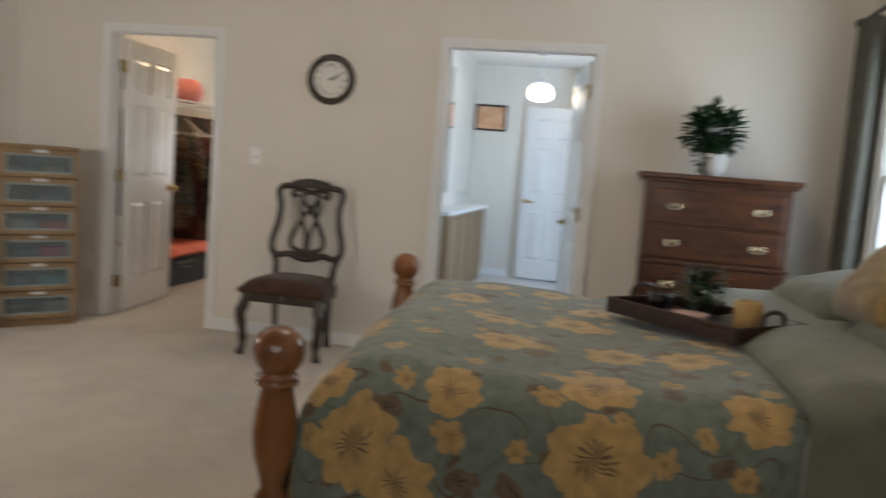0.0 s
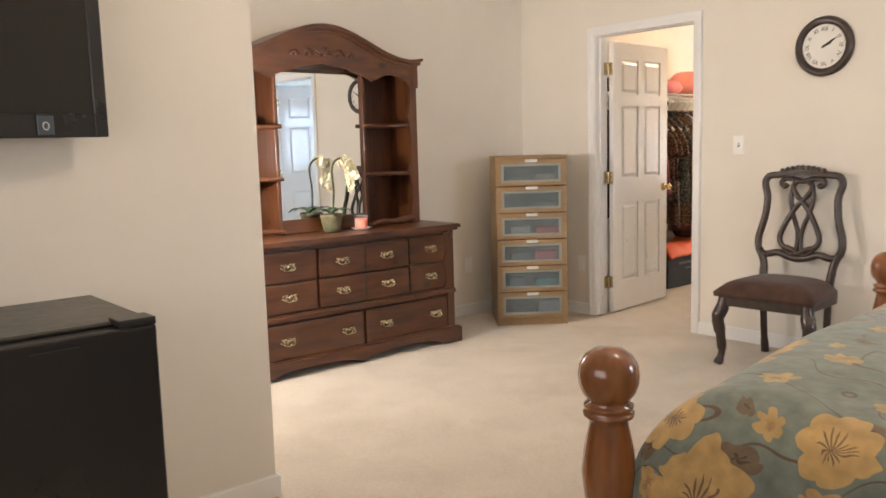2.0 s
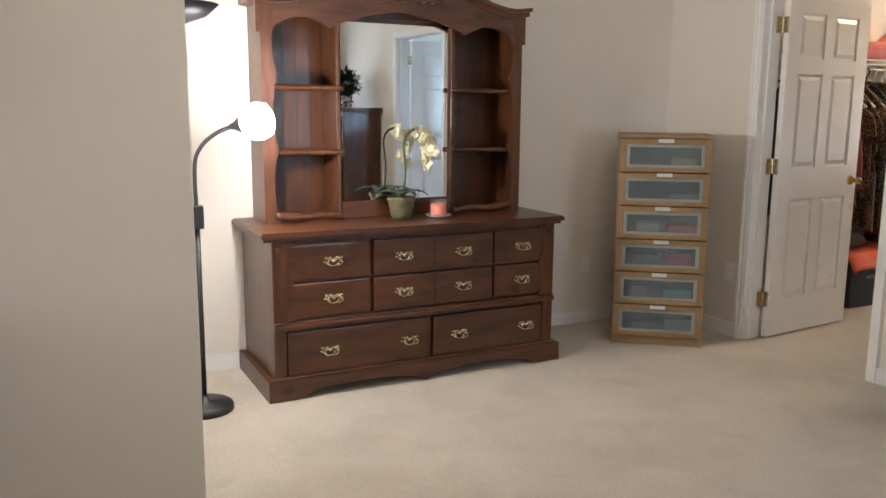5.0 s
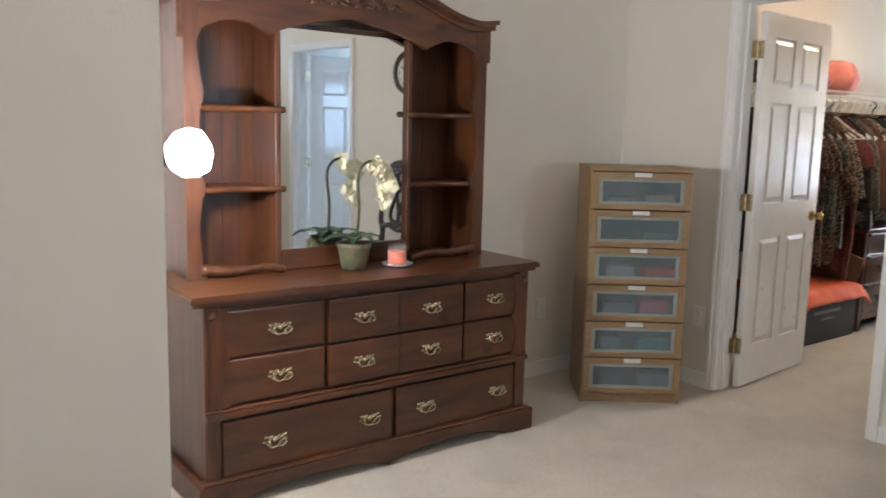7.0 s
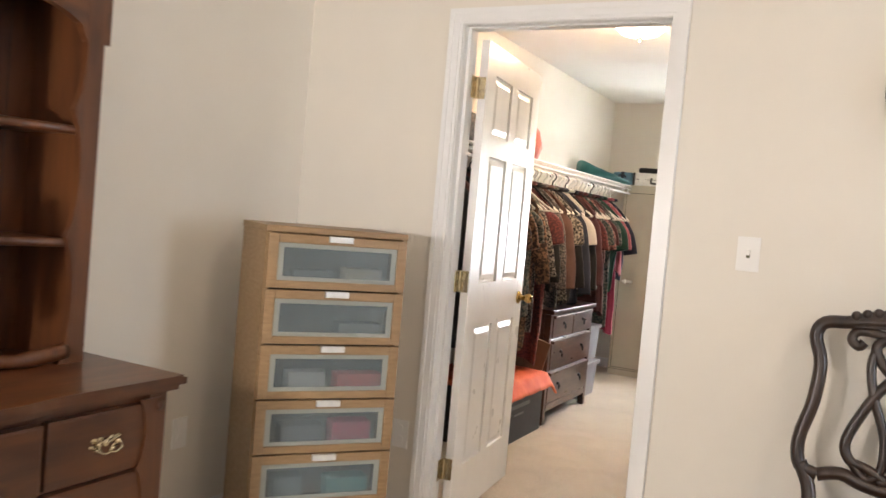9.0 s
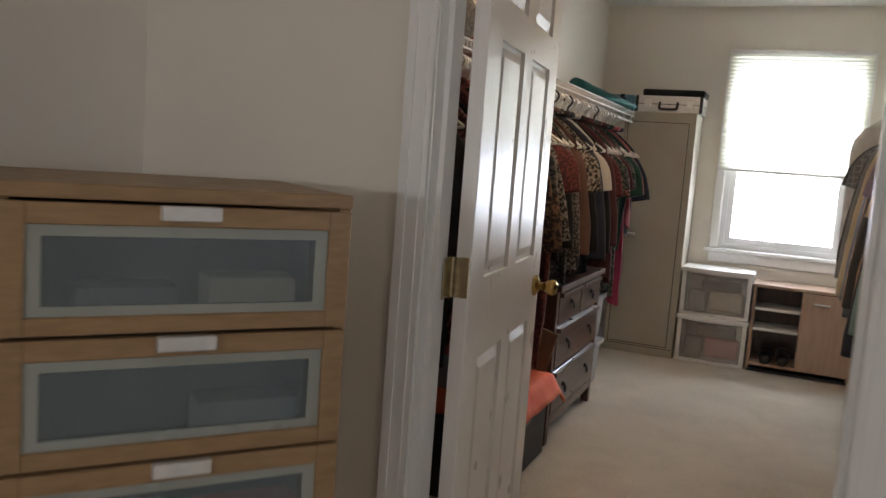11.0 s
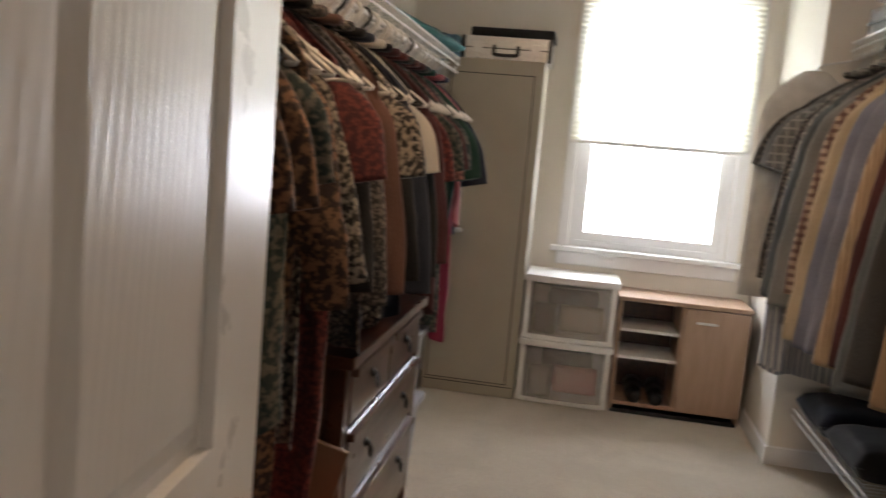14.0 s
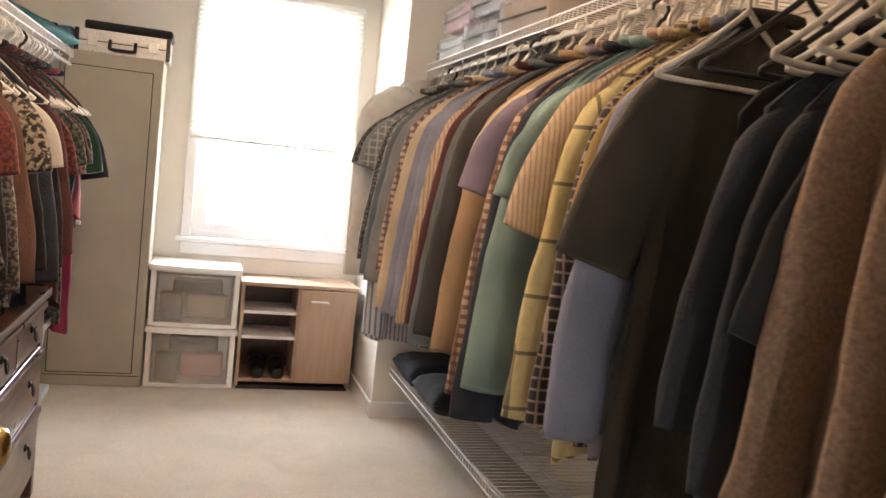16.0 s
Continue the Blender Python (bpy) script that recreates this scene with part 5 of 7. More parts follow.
def build_fridge():
    f = thing("mini_fridge", pose(2.057, -4.300, 0), "small black refrigerator standing against the wall", "refrigerator")
    part("cabinet", boxes((0.0, 0.455, -0.275, 0.275, 0.012, 0.872), bevel=0.006, seg=2), BLACKP, f)
    part("top", boxes((-0.0, 0.46, -0.278, 0.278, 0.872, 0.884), bevel=0.004), material("dark_grey_top", (0.045, 0.042, 0.036), 0.35, scale=30), f, "dark grey top panel")
    part("door", boxes((0.462, 0.520, -0.278, 0.278, 0.03, 0.872), bevel=0.010, seg=3), BLACKP, f)
    part("hinge_cover", boxes((0.44, 0.52, 0.185, 0.278, 0.872, 0.893), bevel=0.006, seg=2), BLACKP, f)
    part("seam", boxes((0.4551, 0.4619, -0.27, 0.27, 0.03, 0.866)), BLACKM, f)
    part("handle_lip", boxes((0.520, 0.523, -0.02, 0.09, 0.843, 0.847)), BLACKM, f, "thin grip recess")
    for y in (-0.23, 0.23):
        for x in (0.04, 0.42):
            bm = bmesh.new()
            lathe(bm, [(0.018, 0.0), (0.018, 0.014)], 10, Matrix.Translation((x, y, 0)))
            part("foot", bm, BLACKM, f)


build_fridge()

# ---- bathroom beyond ----
TILE = material("pale_vinyl_floor", (0.62, 0.60, 0.60), 0.35, scale=6, color2=(0.56, 0.54, 0.54), blotch=0.08)
struct("floor_bath", boxes((2.55, EX, 0.12, 4.42, 0.0, 0.006)), TILE, "pale vinyl bathroom floor")
panel_door("door_2", pose(4.085, 0.150, 0.006, 0, 0, 99), 0.86, "glossy white bathroom door standing open into the room", True, mat=GLOSSDOOR)
panel_door("door_3", pose(3.86, 4.30, 0.006, 0, 0, 176), 0.66, "white panelled door ajar in the bathroom", True, False)
struct("wall_bath_partition", boxes((3.90, 4.0, 4.05, 4.42, 0, 2.5)), WALL, "pale bathroom partition wall")
va = thing("vanity", pose(2.55, 3.0, 0.006), "oak bathroom vanity with a white top", "vanity")
part("cabinet", boxes((0.01, 0.28, -1.0, 1.05, 0.0, 0.82), bevel=0.004), OAK, va)
part("countertop", boxes((0.0, 0.31, -1.02, 1.07, 0.82, 0.855), bevel=0.006, seg=2), PLATE, va, "white moulded countertop")
for y in (-0.75, -0.25, 0.25, 0.75):
    part("cabinet_door", boxes((0.28, 0.298, y - 0.22, y + 0.22, 0.10, 0.78), bevel=0.005), OAK, va)
bm = bmesh.new()
tube(bm, smooth_path([(0.06, 0.55, 0.855), (0.06, 0.55, 0.97), (0.10, 0.55, 1.0), (0.16, 0.55, 0.97)]), 0.012, 8)
part("faucet", bm, SILVER, va, "chrome faucet", True)
mi = thing("vanity_mirror", pose(2.55, 3.0, 1.0), "large frameless wall mirror over the vanity", "mirror")
part("glass", boxes((0.0, 0.008, -2.72, 0.20, 0.0, 1.30)), MIRROR, mi)
pe = thing("ceiling_light", pose(3.45, 3.2, 2.50), "schoolhouse ceiling light with glowing glass shade", "lamp")
bm = bmesh.new()
lathe(bm, [(0.06, 0.0), (0.055, -0.03), (0.012, -0.04), (0.012, -0.26), (0.07, -0.29), (0.075, -0.32)], 24)
part("fitting", bm, SILVER, pe, "nickel fitting", True)
bm = bmesh.new()
lathe(bm, [(0.072, -0.32), (0.115, -0.36), (0.13, -0.41), (0.115, -0.46), (0.07, -0.49), (0.01, -0.50)], 28)
sh = part("shade", bm, BULBW, pe, "glowing opal glass shade", True)
sh.visible_shadow = False
fp = thing("framed_picture", pose(2.76, 4.42, 1.88), "small orange picture in a dark frame", "picture")
part("frame", boxes((-0.19, 0.19, -0.02, 0, -0.155, -0.13), (-0.19, 0.19, -0.02, 0, 0.13, 0.155), (-0.19, -0.165, -0.02, 0, -0.13, 0.13), (0.165, 0.19, -0.02, 0, -0.13, 0.13)), DARKWOOD, fp)
part("print", boxes((-0.165, 0.165, -0.010, -0.002, -0.13, 0.13)), material("orange_print", (0.60, 0.26, 0.12), 0.6, scale=14, color2=(0.72, 0.48, 0.30), blotch=0.2), fp, "orange and cream print")

# ceiling light of the bedroom: unseen, added as a fitting for the overhead bulb
bl2 = thing("ceiling_light", pose(3.9, -2.6, 3.349), "unseen round glass ceiling light on a short stem, added overhead", "lamp")
bm = bmesh.new()
lathe(bm, [(0.07, 0.0), (0.065, -0.03), (0.012, -0.05), (0.012, -0.20), (0.06, -0.22), (0.06, -0.24)], 24)
part("fitting", bm, OLDBRASS, bl2, "brass stem", True)
bm = bmesh.new()
lathe(bm, [(0.07, -0.24), (0.15, -0.28), (0.17, -0.34), (0.12, -0.40), (0.01, -0.43)], 28)
q = part("shade", bm, BULBW, bl2, "opal glass shade", True)
q.visible_shadow = False

# ---- closet: materials ----
WIRE = material("white_wire", (0.78, 0.78, 0.76), 0.35, scale=20, blotch=0.03)
HANGER = material("white_plastic_hanger", (0.76, 0.74, 0.68), 0.4, scale=10, blotch=0.05, spread=0.12)
HANGERK = material("black_hanger", (0.015, 0.015, 0.015), 0.4, scale=10)
CABM = material("putty_steel", (0.40, 0.365, 0.29), 0.45, 0.0, scale=4, color2=(0.37, 0.335, 0.265), blotch=0.06, bump=0.04, bump_scale=90)
ALU = material("brushed_aluminium", (0.75, 0.75, 0.73), 0.3, 0.7, scale=60, color2=(0.6, 0.6, 0.58), stretch=(1, 6, 1), blotch=0.06)
TEAL = material("teal_nylon", (0.015, 0.13, 0.13), 0.6, scale=14, blotch=0.25, bump=0.3, bump_scale=25)
BLUEB = material("blue_case", (0.09, 0.22, 0.31), 0.5, scale=10, blotch=0.15)
MAPLE = material("beech_laminate", (0.42, 0.285, 0.20), 0.42, scale=6, color2=(0.35, 0.235, 0.16), stretch=(9, 9, 1), blotch=0.06)
MAHOG = material("dark_red_brown", (0.085, 0.032, 0.016), 0.30, scale=5, color2=(0.048, 0.018, 0.010), stretch=(6, 1, 6), blotch=0.25, coat=0.3)
PANEFOG = material("cloudy_plastic", (0.60, 0.58, 0.55), 0.3, scale=5, alpha=0.32, blotch=0.1)
ORANGE = material("orange_cloth", (0.72, 0.15, 0.05), 0.75, scale=8, color2=(0.60, 0.10, 0.035), bump=0.3, bump_scale=20, blotch=0.12)
BOXK = material("black_carton", (0.014, 0.015, 0.018), 0.5, scale=6, blotch=0.2)
TOTE = material("grey_tote", (0.32, 0.32, 0.34), 0.35, scale=5, blotch=0.1)
CLEARBAG = material("clear_vinyl", (0.80, 0.82, 0.84), 0.12, scale=6, alpha=0.35, blotch=0.1, bump=0.6, bump_scale=12)


def plaid(name, base, line, scale=16.0, second=None, width=0.12, rows=True):
    """Woven checks: lines along two directions of the cloth."""
    m = material(name, base, 0.85, scale=40, blotch=0.1, bump=0.1, bump_scale=150, sheen=0.2)
    nd, ln = m.node_tree.nodes, m.node_tree.links
    tc = nd.new("ShaderNodeTexCoord")
    out = nd["Hue/Saturation/Value"].outputs[0]
    sep = nd.new("ShaderNodeSeparateXYZ")
    ln.new(tc.outputs["Object"], sep.inputs[0])
    for axis, col in ((0, line), (2, second or line)) if rows else ((0, line),):
        a = nd.new("ShaderNodeMath")
        a.operation = "MULTIPLY"
        a.inputs[1].default_value = scale
        ln.new(sep.outputs[axis], a.inputs[0])
        f = nd.new("ShaderNodeMath")
        f.operation = "FRACT"
        ln.new(a.outputs[0], f.inputs[0])
        c = nd.new("ShaderNodeMath")
        c.operation = "LESS_THAN"
        c.inputs[1].default_value = width
        ln.new(f.outputs[0], c.inputs[0])
        h = nd.new("ShaderNodeMath")
        h.operation = "MULTIPLY"
        h.inputs[1].default_value = 0.75
        ln.new(c.outputs[0], h.inputs[0])
        mx = nd.new("ShaderNodeMix")
        mx.data_type = "RGBA"
        mx.inputs[7].default_value = (*col, 1)
        ln.new(h.outputs[0], mx.inputs["Factor"]), ln.new(out, mx.inputs[6])
        out = mx.outputs[2]
    ln.new(out, nd["Principled BSDF"].inputs["Base Color"])
    return m


def printed(name, base, second, scale=22):
    """Cloth with a blotchy two-colour print."""
    m = material(name, base, 0.85, scale=scale * 1.7, color2=second, blotch=0.2, bump=0.1, bump_scale=120, sheen=0.1, detail=2.5)
    sharp = m.node_tree.nodes["Map Range"]
    sharp.inputs["From Min"].default_value, sharp.inputs["From Max"].default_value = 0.46, 0.59
    return m


def plain(name, base, k=0.72):
    return material(name, base, 0.88, scale=6, color2=tuple(v * k for v in base), blotch=0.18, bump=0.25, bump_scale=120, sheen=0.06)


# ---- hanging clothes ----
def garment(kind, m, mat, length, half, sleeve, thick, seed, label, category, group, mat2=None):
    """One garment on its hanger line; local x across the shoulders, z up from 0 at the collar, hanging down."""
    rng = random.Random(seed)
    g = thing(kind, m, label, category, group)
    rows, n = 30, 44
    ph = rng.uniform(0, 6)
    lean = rng.uniform(-0.025, 0.025)
    folds, swing = rng.uniform(3.5, 7.5), rng.uniform(-0.03, 0.03)
    bm = bmesh.new()
    rings = []
    for i in range(rows + 1):
        v = i / rows
        z = -length * v
        sh = min(1, (v * length / 0.050)) ** 0.6
        w = 0.055 + (half - 0.055) * sh
        w *= 1 + 0.07 * math.sin(v * 5 + ph) * v + 0.04 * v
        t = thick * (0.30 + 0.70 * min(1, v * 3)) * (1 + 0.45 * v)
        ring = []
        for j in range(n):
            a = 2 * math.pi * j / n
            ca, sa = math.cos(a), math.sin(a)
            fold = 0.75 * t * math.sin(ca * folds + ph + 1.6 * v) * min(1, v * 2.2) + 0.4 * t * math.sin(ca * folds * 2.3 + 2 * ph - v) * v
            fold += 0.016 * noise.noise(Vector((ca * 3 + ph, v * 6, sa * 2))) + 0.009 * noise.noise(Vector((ca * 8 + ph, v * 17, sa * 3)))
            x = w * math.copysign(abs(ca) ** 0.75, ca) + 0.005 * noise.noise(Vector((ph, v * 6, sa)))
            y = t * math.copysign(abs(sa) ** 0.8, sa) + fold
            hem = 0.022 * math.sin(a * 2 + ph) * v ** 6 + 0.012 * noise.noise(Vector((x * 8, y * 8, ph))) * v
            drop = 0.10 * (abs(x) / max(half, 0.01)) * (1 - v) ** 2
            ring.append(bm.verts.new((x + lean * v, y + swing * v + 0.02 * math.sin(v * 3 + ph) * v, z + hem - drop)))
        rings.append(ring)
    for p, q in zip(rings, rings[1:]):
        for j in range(n):
            bm.faces.new((p[j], p[(j + 1) % n], q[(j + 1) % n], q[j]))
    bm.faces.new(rings[0][::-1])
    part("body", bm, mat, g, "", True)
    if sleeve:
        for s in (-1, 1):
            bm = bmesh.new()
            sway = rng.uniform(-0.018, 0.018)
            q = half / 0.235
            if sleeve < 0.35:
                u = sleeve / 0.26
                knots = [(half - 0.11 * q, 0, -0.155, 0.058), (half - 0.03 * q, sway * 0.4, -0.215, 0.088), (half + 0.038 * q * u, sway, -0.31 * u, 0.094), (half + 0.078 * q * u, sway * 1.6, -0.43 * u, 0.088)]
            else:
                knots = [(half - 0.11 * q, 0, -0.155, 0.058), (half - 0.02 * q, sway * 0.4, -0.245, 0.084), (half + 0.030 * q, sway, -0.42, 0.080), (half + (0.04 + 0.05 * sleeve) * q, sway * 1.6, -0.19 - 0.72 * sleeve, 0.070), (half + (0.05 + 0.07 * sleeve) * q, sway * 2.2, -0.20 - sleeve, 0.062)]
            pts = smooth_path([(s * p[0], p[1], p[2]) for p in knots], 7)
            m4 = len(pts) - 1
            rr = []
            for k in range(m4 + 1):
                f = k / m4 * (len(knots) - 1)
                i = min(int(f), len(knots) - 2)
                rr.append(q ** 1.3 * (knots[i][3] + (f - i) * (knots[i + 1][3] - knots[i][3])))
            tube(bm, pts, rr, 18, 0.28 if sleeve < 0.35 else 0.36, (1, 0, 0))
            for vert in bm.verts:
                crease = noise.noise_vector(Vector((vert.co.x * 9, vert.co.y * 9, vert.co.z * 10)) + Vector((ph, 0, 0)))
                vert.co += Vector((0.004 * crease.x, 0.013 * crease.y, 0.004 * crease.z))
            part("sleeve", bm, mat2 or mat, g, "", True)
        bm = bmesh.new()
        ring = [(0.062 * math.cos(a * math.pi / 8), 0.6 * thick * math.sin(a * math.pi / 8) + 0.004, 0.004) for a in range(17)]
        tube(bm, ring, 0.013, 8)
        part("collar", bm, mat2 or mat, g, "", True)
    return g


def make_hanger(mat, label, wide=0.178):
    h = thing("clothes_hanger", pose(0, 0, 0), label, "hanger")
    bm = bmesh.new()
    tube(bm, smooth_path([(-wide, 0, -0.122), (-wide * 0.55, 0, -0.068), (-0.02, 0, -0.005), (0, 0, 0.012), (0.02, 0, -0.005), (wide * 0.55, 0, -0.068), (wide, 0, -0.122), (wide * 0.98, 0, -0.136), (0, 0, -0.136), (-wide * 0.98, 0, -0.136), (-wide, 0, -0.122)], 4), 0.0058, 6)
    part("frame", bm, mat, h, "", True)
    bm = bmesh.new()
    tube(bm, smooth_path([(0, 0, 0.012), (0, 0, 0.070), (0.014, 0, 0.088), (0.022, 0, 0.110), (0.006, 0, 0.129), (-0.016, 0, 0.122), (-0.021, 0, 0.104)], 4), 0.0052, 6)
    part("hook", bm, mat, h, "", True)
    return h


hang_w = make_hanger(HANGER, "white plastic tube hanger hooked on the shelf rail")
hang_k = make_hanger(HANGERK, "black plastic hanger hooked on the shelf rail")
tagged(hang_w, group="closet hangers"), tagged(hang_k, group="closet hangers")
used = {}


def put_hanger(m, dark):
    src = hang_k if dark else hang_w
    if src not in used:
        used[src] = True
        src.matrix_world = m
        return src
    return copy_thing(src, m)


# wire shelves with a hanging rail
def wire_shelf(name, m, length, depth, label, rail=True, lip=0.03, step=0.032):
    """Local x from the wall outwards, y along, z up; the deck lies at z 0."""
    s = thing(name, m, label, "shelf")
    bm = bmesh.new()
    n = int(length / step)
    for k in range(n + 1):
        y = length * k / n
        box(bm, 0.0, depth, y - 0.0014, y + 0.0014, -0.0014, 0.0014)
        box(bm, depth - 0.0014, depth + 0.0014, y - 0.0014, y + 0.0014, -lip, 0.0014)
    tagged(part("wire_deck", bm, WIRE, s, "close parallel white wires"), kind="stuff")
    for x, z in ((0.004, -0.003), (depth * 0.5, -0.004), (depth, 0.003), (depth, -lip)):
        bm = bmesh.new()
        tube(bm, [(x, 0, z), (x, length, z)], 0.0035, 8)
        part("long_wire", bm, WIRE, s)
    if rail:
        bm = bmesh.new()
        tube(bm, [(depth - 0.012, 0, -lip - 0.035), (depth - 0.012, length, -lip - 0.035)], 0.008, 10)
        part("hang_rail", bm, WIRE, s)
        for k in range(int(length / 0.30) + 1):
            y = min(length - 0.01, 0.02 + 0.30 * k)
            bm = bmesh.new()
            tube(bm, [(depth, y, -lip), (depth - 0.004, y, -lip - 0.02), (depth - 0.012, y, -lip - 0.035)], 0.004, 6)
            part("rail_clip", bm, WIRE, s)
    for k in range(max(2, int(length / 0.9))):
        y = 0.15 + (length - 0.3) * k / max(1, int(length / 0.9) - 1)
        bm = bmesh.new()
        tube(bm, [(0.002, y, -depth * 0.9), (depth * 0.92, y, -lip - 0.002)], 0.005, 8)
        part("brace", bm, WIRE, s, "diagonal wire brace")
    return s


wire_shelf("wire_shelf", pose(WX, 0.62, 1.700), 3.70, 0.33, "white wire shelf with rail on the closet wall")
wire_shelf("wire_shelf", pose(2.45, 3.915, 1.830, 0, 0, 180), 3.65, 0.47, "white wire shelf with rail over the shirts")
wire_shelf("wire_shelf", pose(2.45, 3.915, 0.262, 0, 0, 180), 3.65, 0.50, "low white wire shelf near the floor", False)

NAVY, BLACKC, CHAR = plain("navy_cloth", (0.022, 0.030, 0.050)), plain("black_cloth", (0.010, 0.010, 0.011)), plain("charcoal_cloth", (0.045, 0.047, 0.050))
OLIVE, TEALC, SLATE = plain("olive_black_cloth", (0.030, 0.027, 0.018)), plain("sea_green_cloth", (0.22, 0.34, 0.33)), plain("slate_cloth", (0.125, 0.150, 0.165))
TAN, CREAM, BLUEC = plain("tan_cloth", (0.36, 0.25, 0.15)), plain("cream_cloth", (0.56, 0.47, 0.33)), plain("blue_cloth", (0.23, 0.255, 0.35))
LAV, MAROON, GREYC = plain("lavender_cloth", (0.20, 0.175, 0.25)), plain("maroon_cloth", (0.075, 0.022, 0.024)), plain("grey_cloth", (0.23, 0.24, 0.24))
WHITEC, RUST, ROSE = plain("white_cloth", (0.62, 0.60, 0.55), 0.88), plain("rust_cloth", (0.38, 0.11, 0.05)), plain("rose_cloth", (0.42, 0.12, 0.13))
MAGENTA, GREENC, GOLDC = plain("magenta_cloth", (0.24, 0.018, 0.055)), plain("green_cloth", (0.015, 0.060, 0.042)), plain("mustard_cloth", (0.34, 0.23, 0.085))
DUSTY = plain("dusty_brown_cloth", (0.125, 0.062, 0.047))
TWEED = material("brown_tweed", (0.30, 0.205, 0.140), 0.95, scale=130, color2=(0.17, 0.112, 0.076), blotch=0.2, bump=0.3, bump_scale=160, sheen=0.2)
PL_PINK = plaid("pink_plaid", (0.52, 0.36, 0.28), (0.30, 0.13, 0.12), 22, (0.36, 0.20, 0.17), 0.14)
PL_YEL = plaid("yellow_plaid", (0.60, 0.52, 0.26), (0.05, 0.05, 0.045), 8, (0.05, 0.05, 0.045), 0.07)
PL_GING = plaid("dark_check", (0.030, 0.024, 0.030), (0.40, 0.33, 0.28), 40, None, 0.22)
PL_RED = plaid("brown_gingham", (0.46, 0.35, 0.27), (0.10, 0.045, 0.04), 38, None, 0.45)
ST_BLUE = plaid("blue_stripe", (0.60, 0.58, 0.54), (0.08, 0.10, 0.17), 45, None, 0.4, False)
ST_TAN = plaid("tan_stripe", (0.50, 0.39, 0.27), (0.26, 0.17, 0.11), 90, None, 0.35, False)
PR_GREY = printed("grey_print", (0.025, 0.025, 0.026), (0.16, 0.14, 0.12), 60)
PR_BROWN = printed("brown_floral", (0.030, 0.017, 0.012), (0.22, 0.12, 0.065), 42)
PR_BW = printed("black_white_print", (0.012, 0.012, 0.012), (0.30, 0.26, 0.21), 48)
PR_RED = printed("red_print", (0.060, 0.011, 0.013), (0.16, 0.035, 0.03), 52)
PR_PINK = printed("pink_print", (0.075, 0.028, 0.030), (0.30, 0.14, 0.11), 40)
PR_TEAL = printed("teal_print", (0.012, 0.028, 0.028), (0.13, 0.12, 0.095), 40)

# along the long rail, from the window end towards the door: cloth, colour words, length, sleeve, kind, place
PL_GREY = plaid("grey_check", (0.16, 0.16, 0.155), (0.34, 0.33, 0.30), 30, None, 0.25)
DENIM = material("black_denim", (0.026, 0.023, 0.017), 0.8, scale=5, color2=(0.050, 0.044, 0.032), blotch=0.3, bump=0.3, bump_scale=150)
INDIGO = material("dark_indigo_denim", (0.014, 0.018, 0.026), 0.8, scale=4, color2=(0.030, 0.036, 0.046), blotch=0.35, bump=0.3, bump_scale=150)
OCHRE = plain("ochre_wool", (0.22, 0.15, 0.06))
FAR_END = [
    (ST_BLUE, "white and blue striped", 1.22, 0.0, "dress", 3.84), (PR_GREY, "dark grey patterned", 0.90, 0.24, "shirt", 3.77), (GREYC, "grey-green", 0.95, 0.24, "shirt", 3.68), (PL_GREY, "grey checked", 0.98, 0.24, "shirt", 3.58),
    (PR_GREY, "charcoal patterned", 0.92, 0.60, "shirt", 3.48), (PL_GREY, "grey checked", 0.92, 0.66, "shirt", 3.38), (SLATE, "slate grey", 0.95, 0.66, "shirt", 3.28), (GREYC, "grey", 0.92, 0.66, "shirt", 3.17), (PL_RED, "red striped", 0.90, 0.60, "shirt", 3.06),
    (CREAM, "cream", 0.92, 0.72, "shirt", 2.95), (BLUEC, "pale blue", 0.94, 0.74, "shirt", 2.82), (BLUEC, "light blue", 0.95, 0.72, "shirt", 2.71), (ST_TAN, "tan striped", 0.95, 0.72, "shirt", 2.60), (MAROON, "dark red", 0.92, 0.70, "shirt", 2.49), (SLATE, "blue-grey", 0.97, 0.75, "shirt", 2.36),
    (CHAR, "charcoal", 0.94, 0.70, "shirt", 2.24)]
NEAR_END = [
    (TAN, "tan", 0.93, 0.72, "shirt", 2.12), (CREAM, "cream", 0.80, 0.26, "shirt", 2.02), (LAV, "lavender", 0.82, 0.26, "shirt", 1.94), (PL_RED, "brown gingham", 0.98, 0.78, "shirt", 1.87), (NAVY, "navy", 1.0, 0.80, "shirt", 1.850), (TEALC, "sea green", 0.95, 0.72, "shirt", 1.750),
    (TEALC, "pale teal", 0.90, 0.26, "shirt", 1.69), (PL_PINK, "pink plaid", 0.84, 0.30, "shirt", 1.62), (ST_TAN, "tan striped", 0.84, 0.30, "shirt", 1.56), (PL_YEL, "yellow plaid", 0.97, 0.70, "shirt", 1.50), (PL_GING, "dark checked", 0.92, 0.68, "shirt", 1.445), (GOLDC, "mustard", 0.98, 0.28, "shirt", 1.41),
    (BLUEC, "soft blue", 0.92, 0.66, "shirt", 1.365), (SLATE, "faded blue denim", 0.86, 0.31, "shirt", 1.315), (DENIM, "faded black denim", 0.98, 0.31, "shirt", 1.25)]
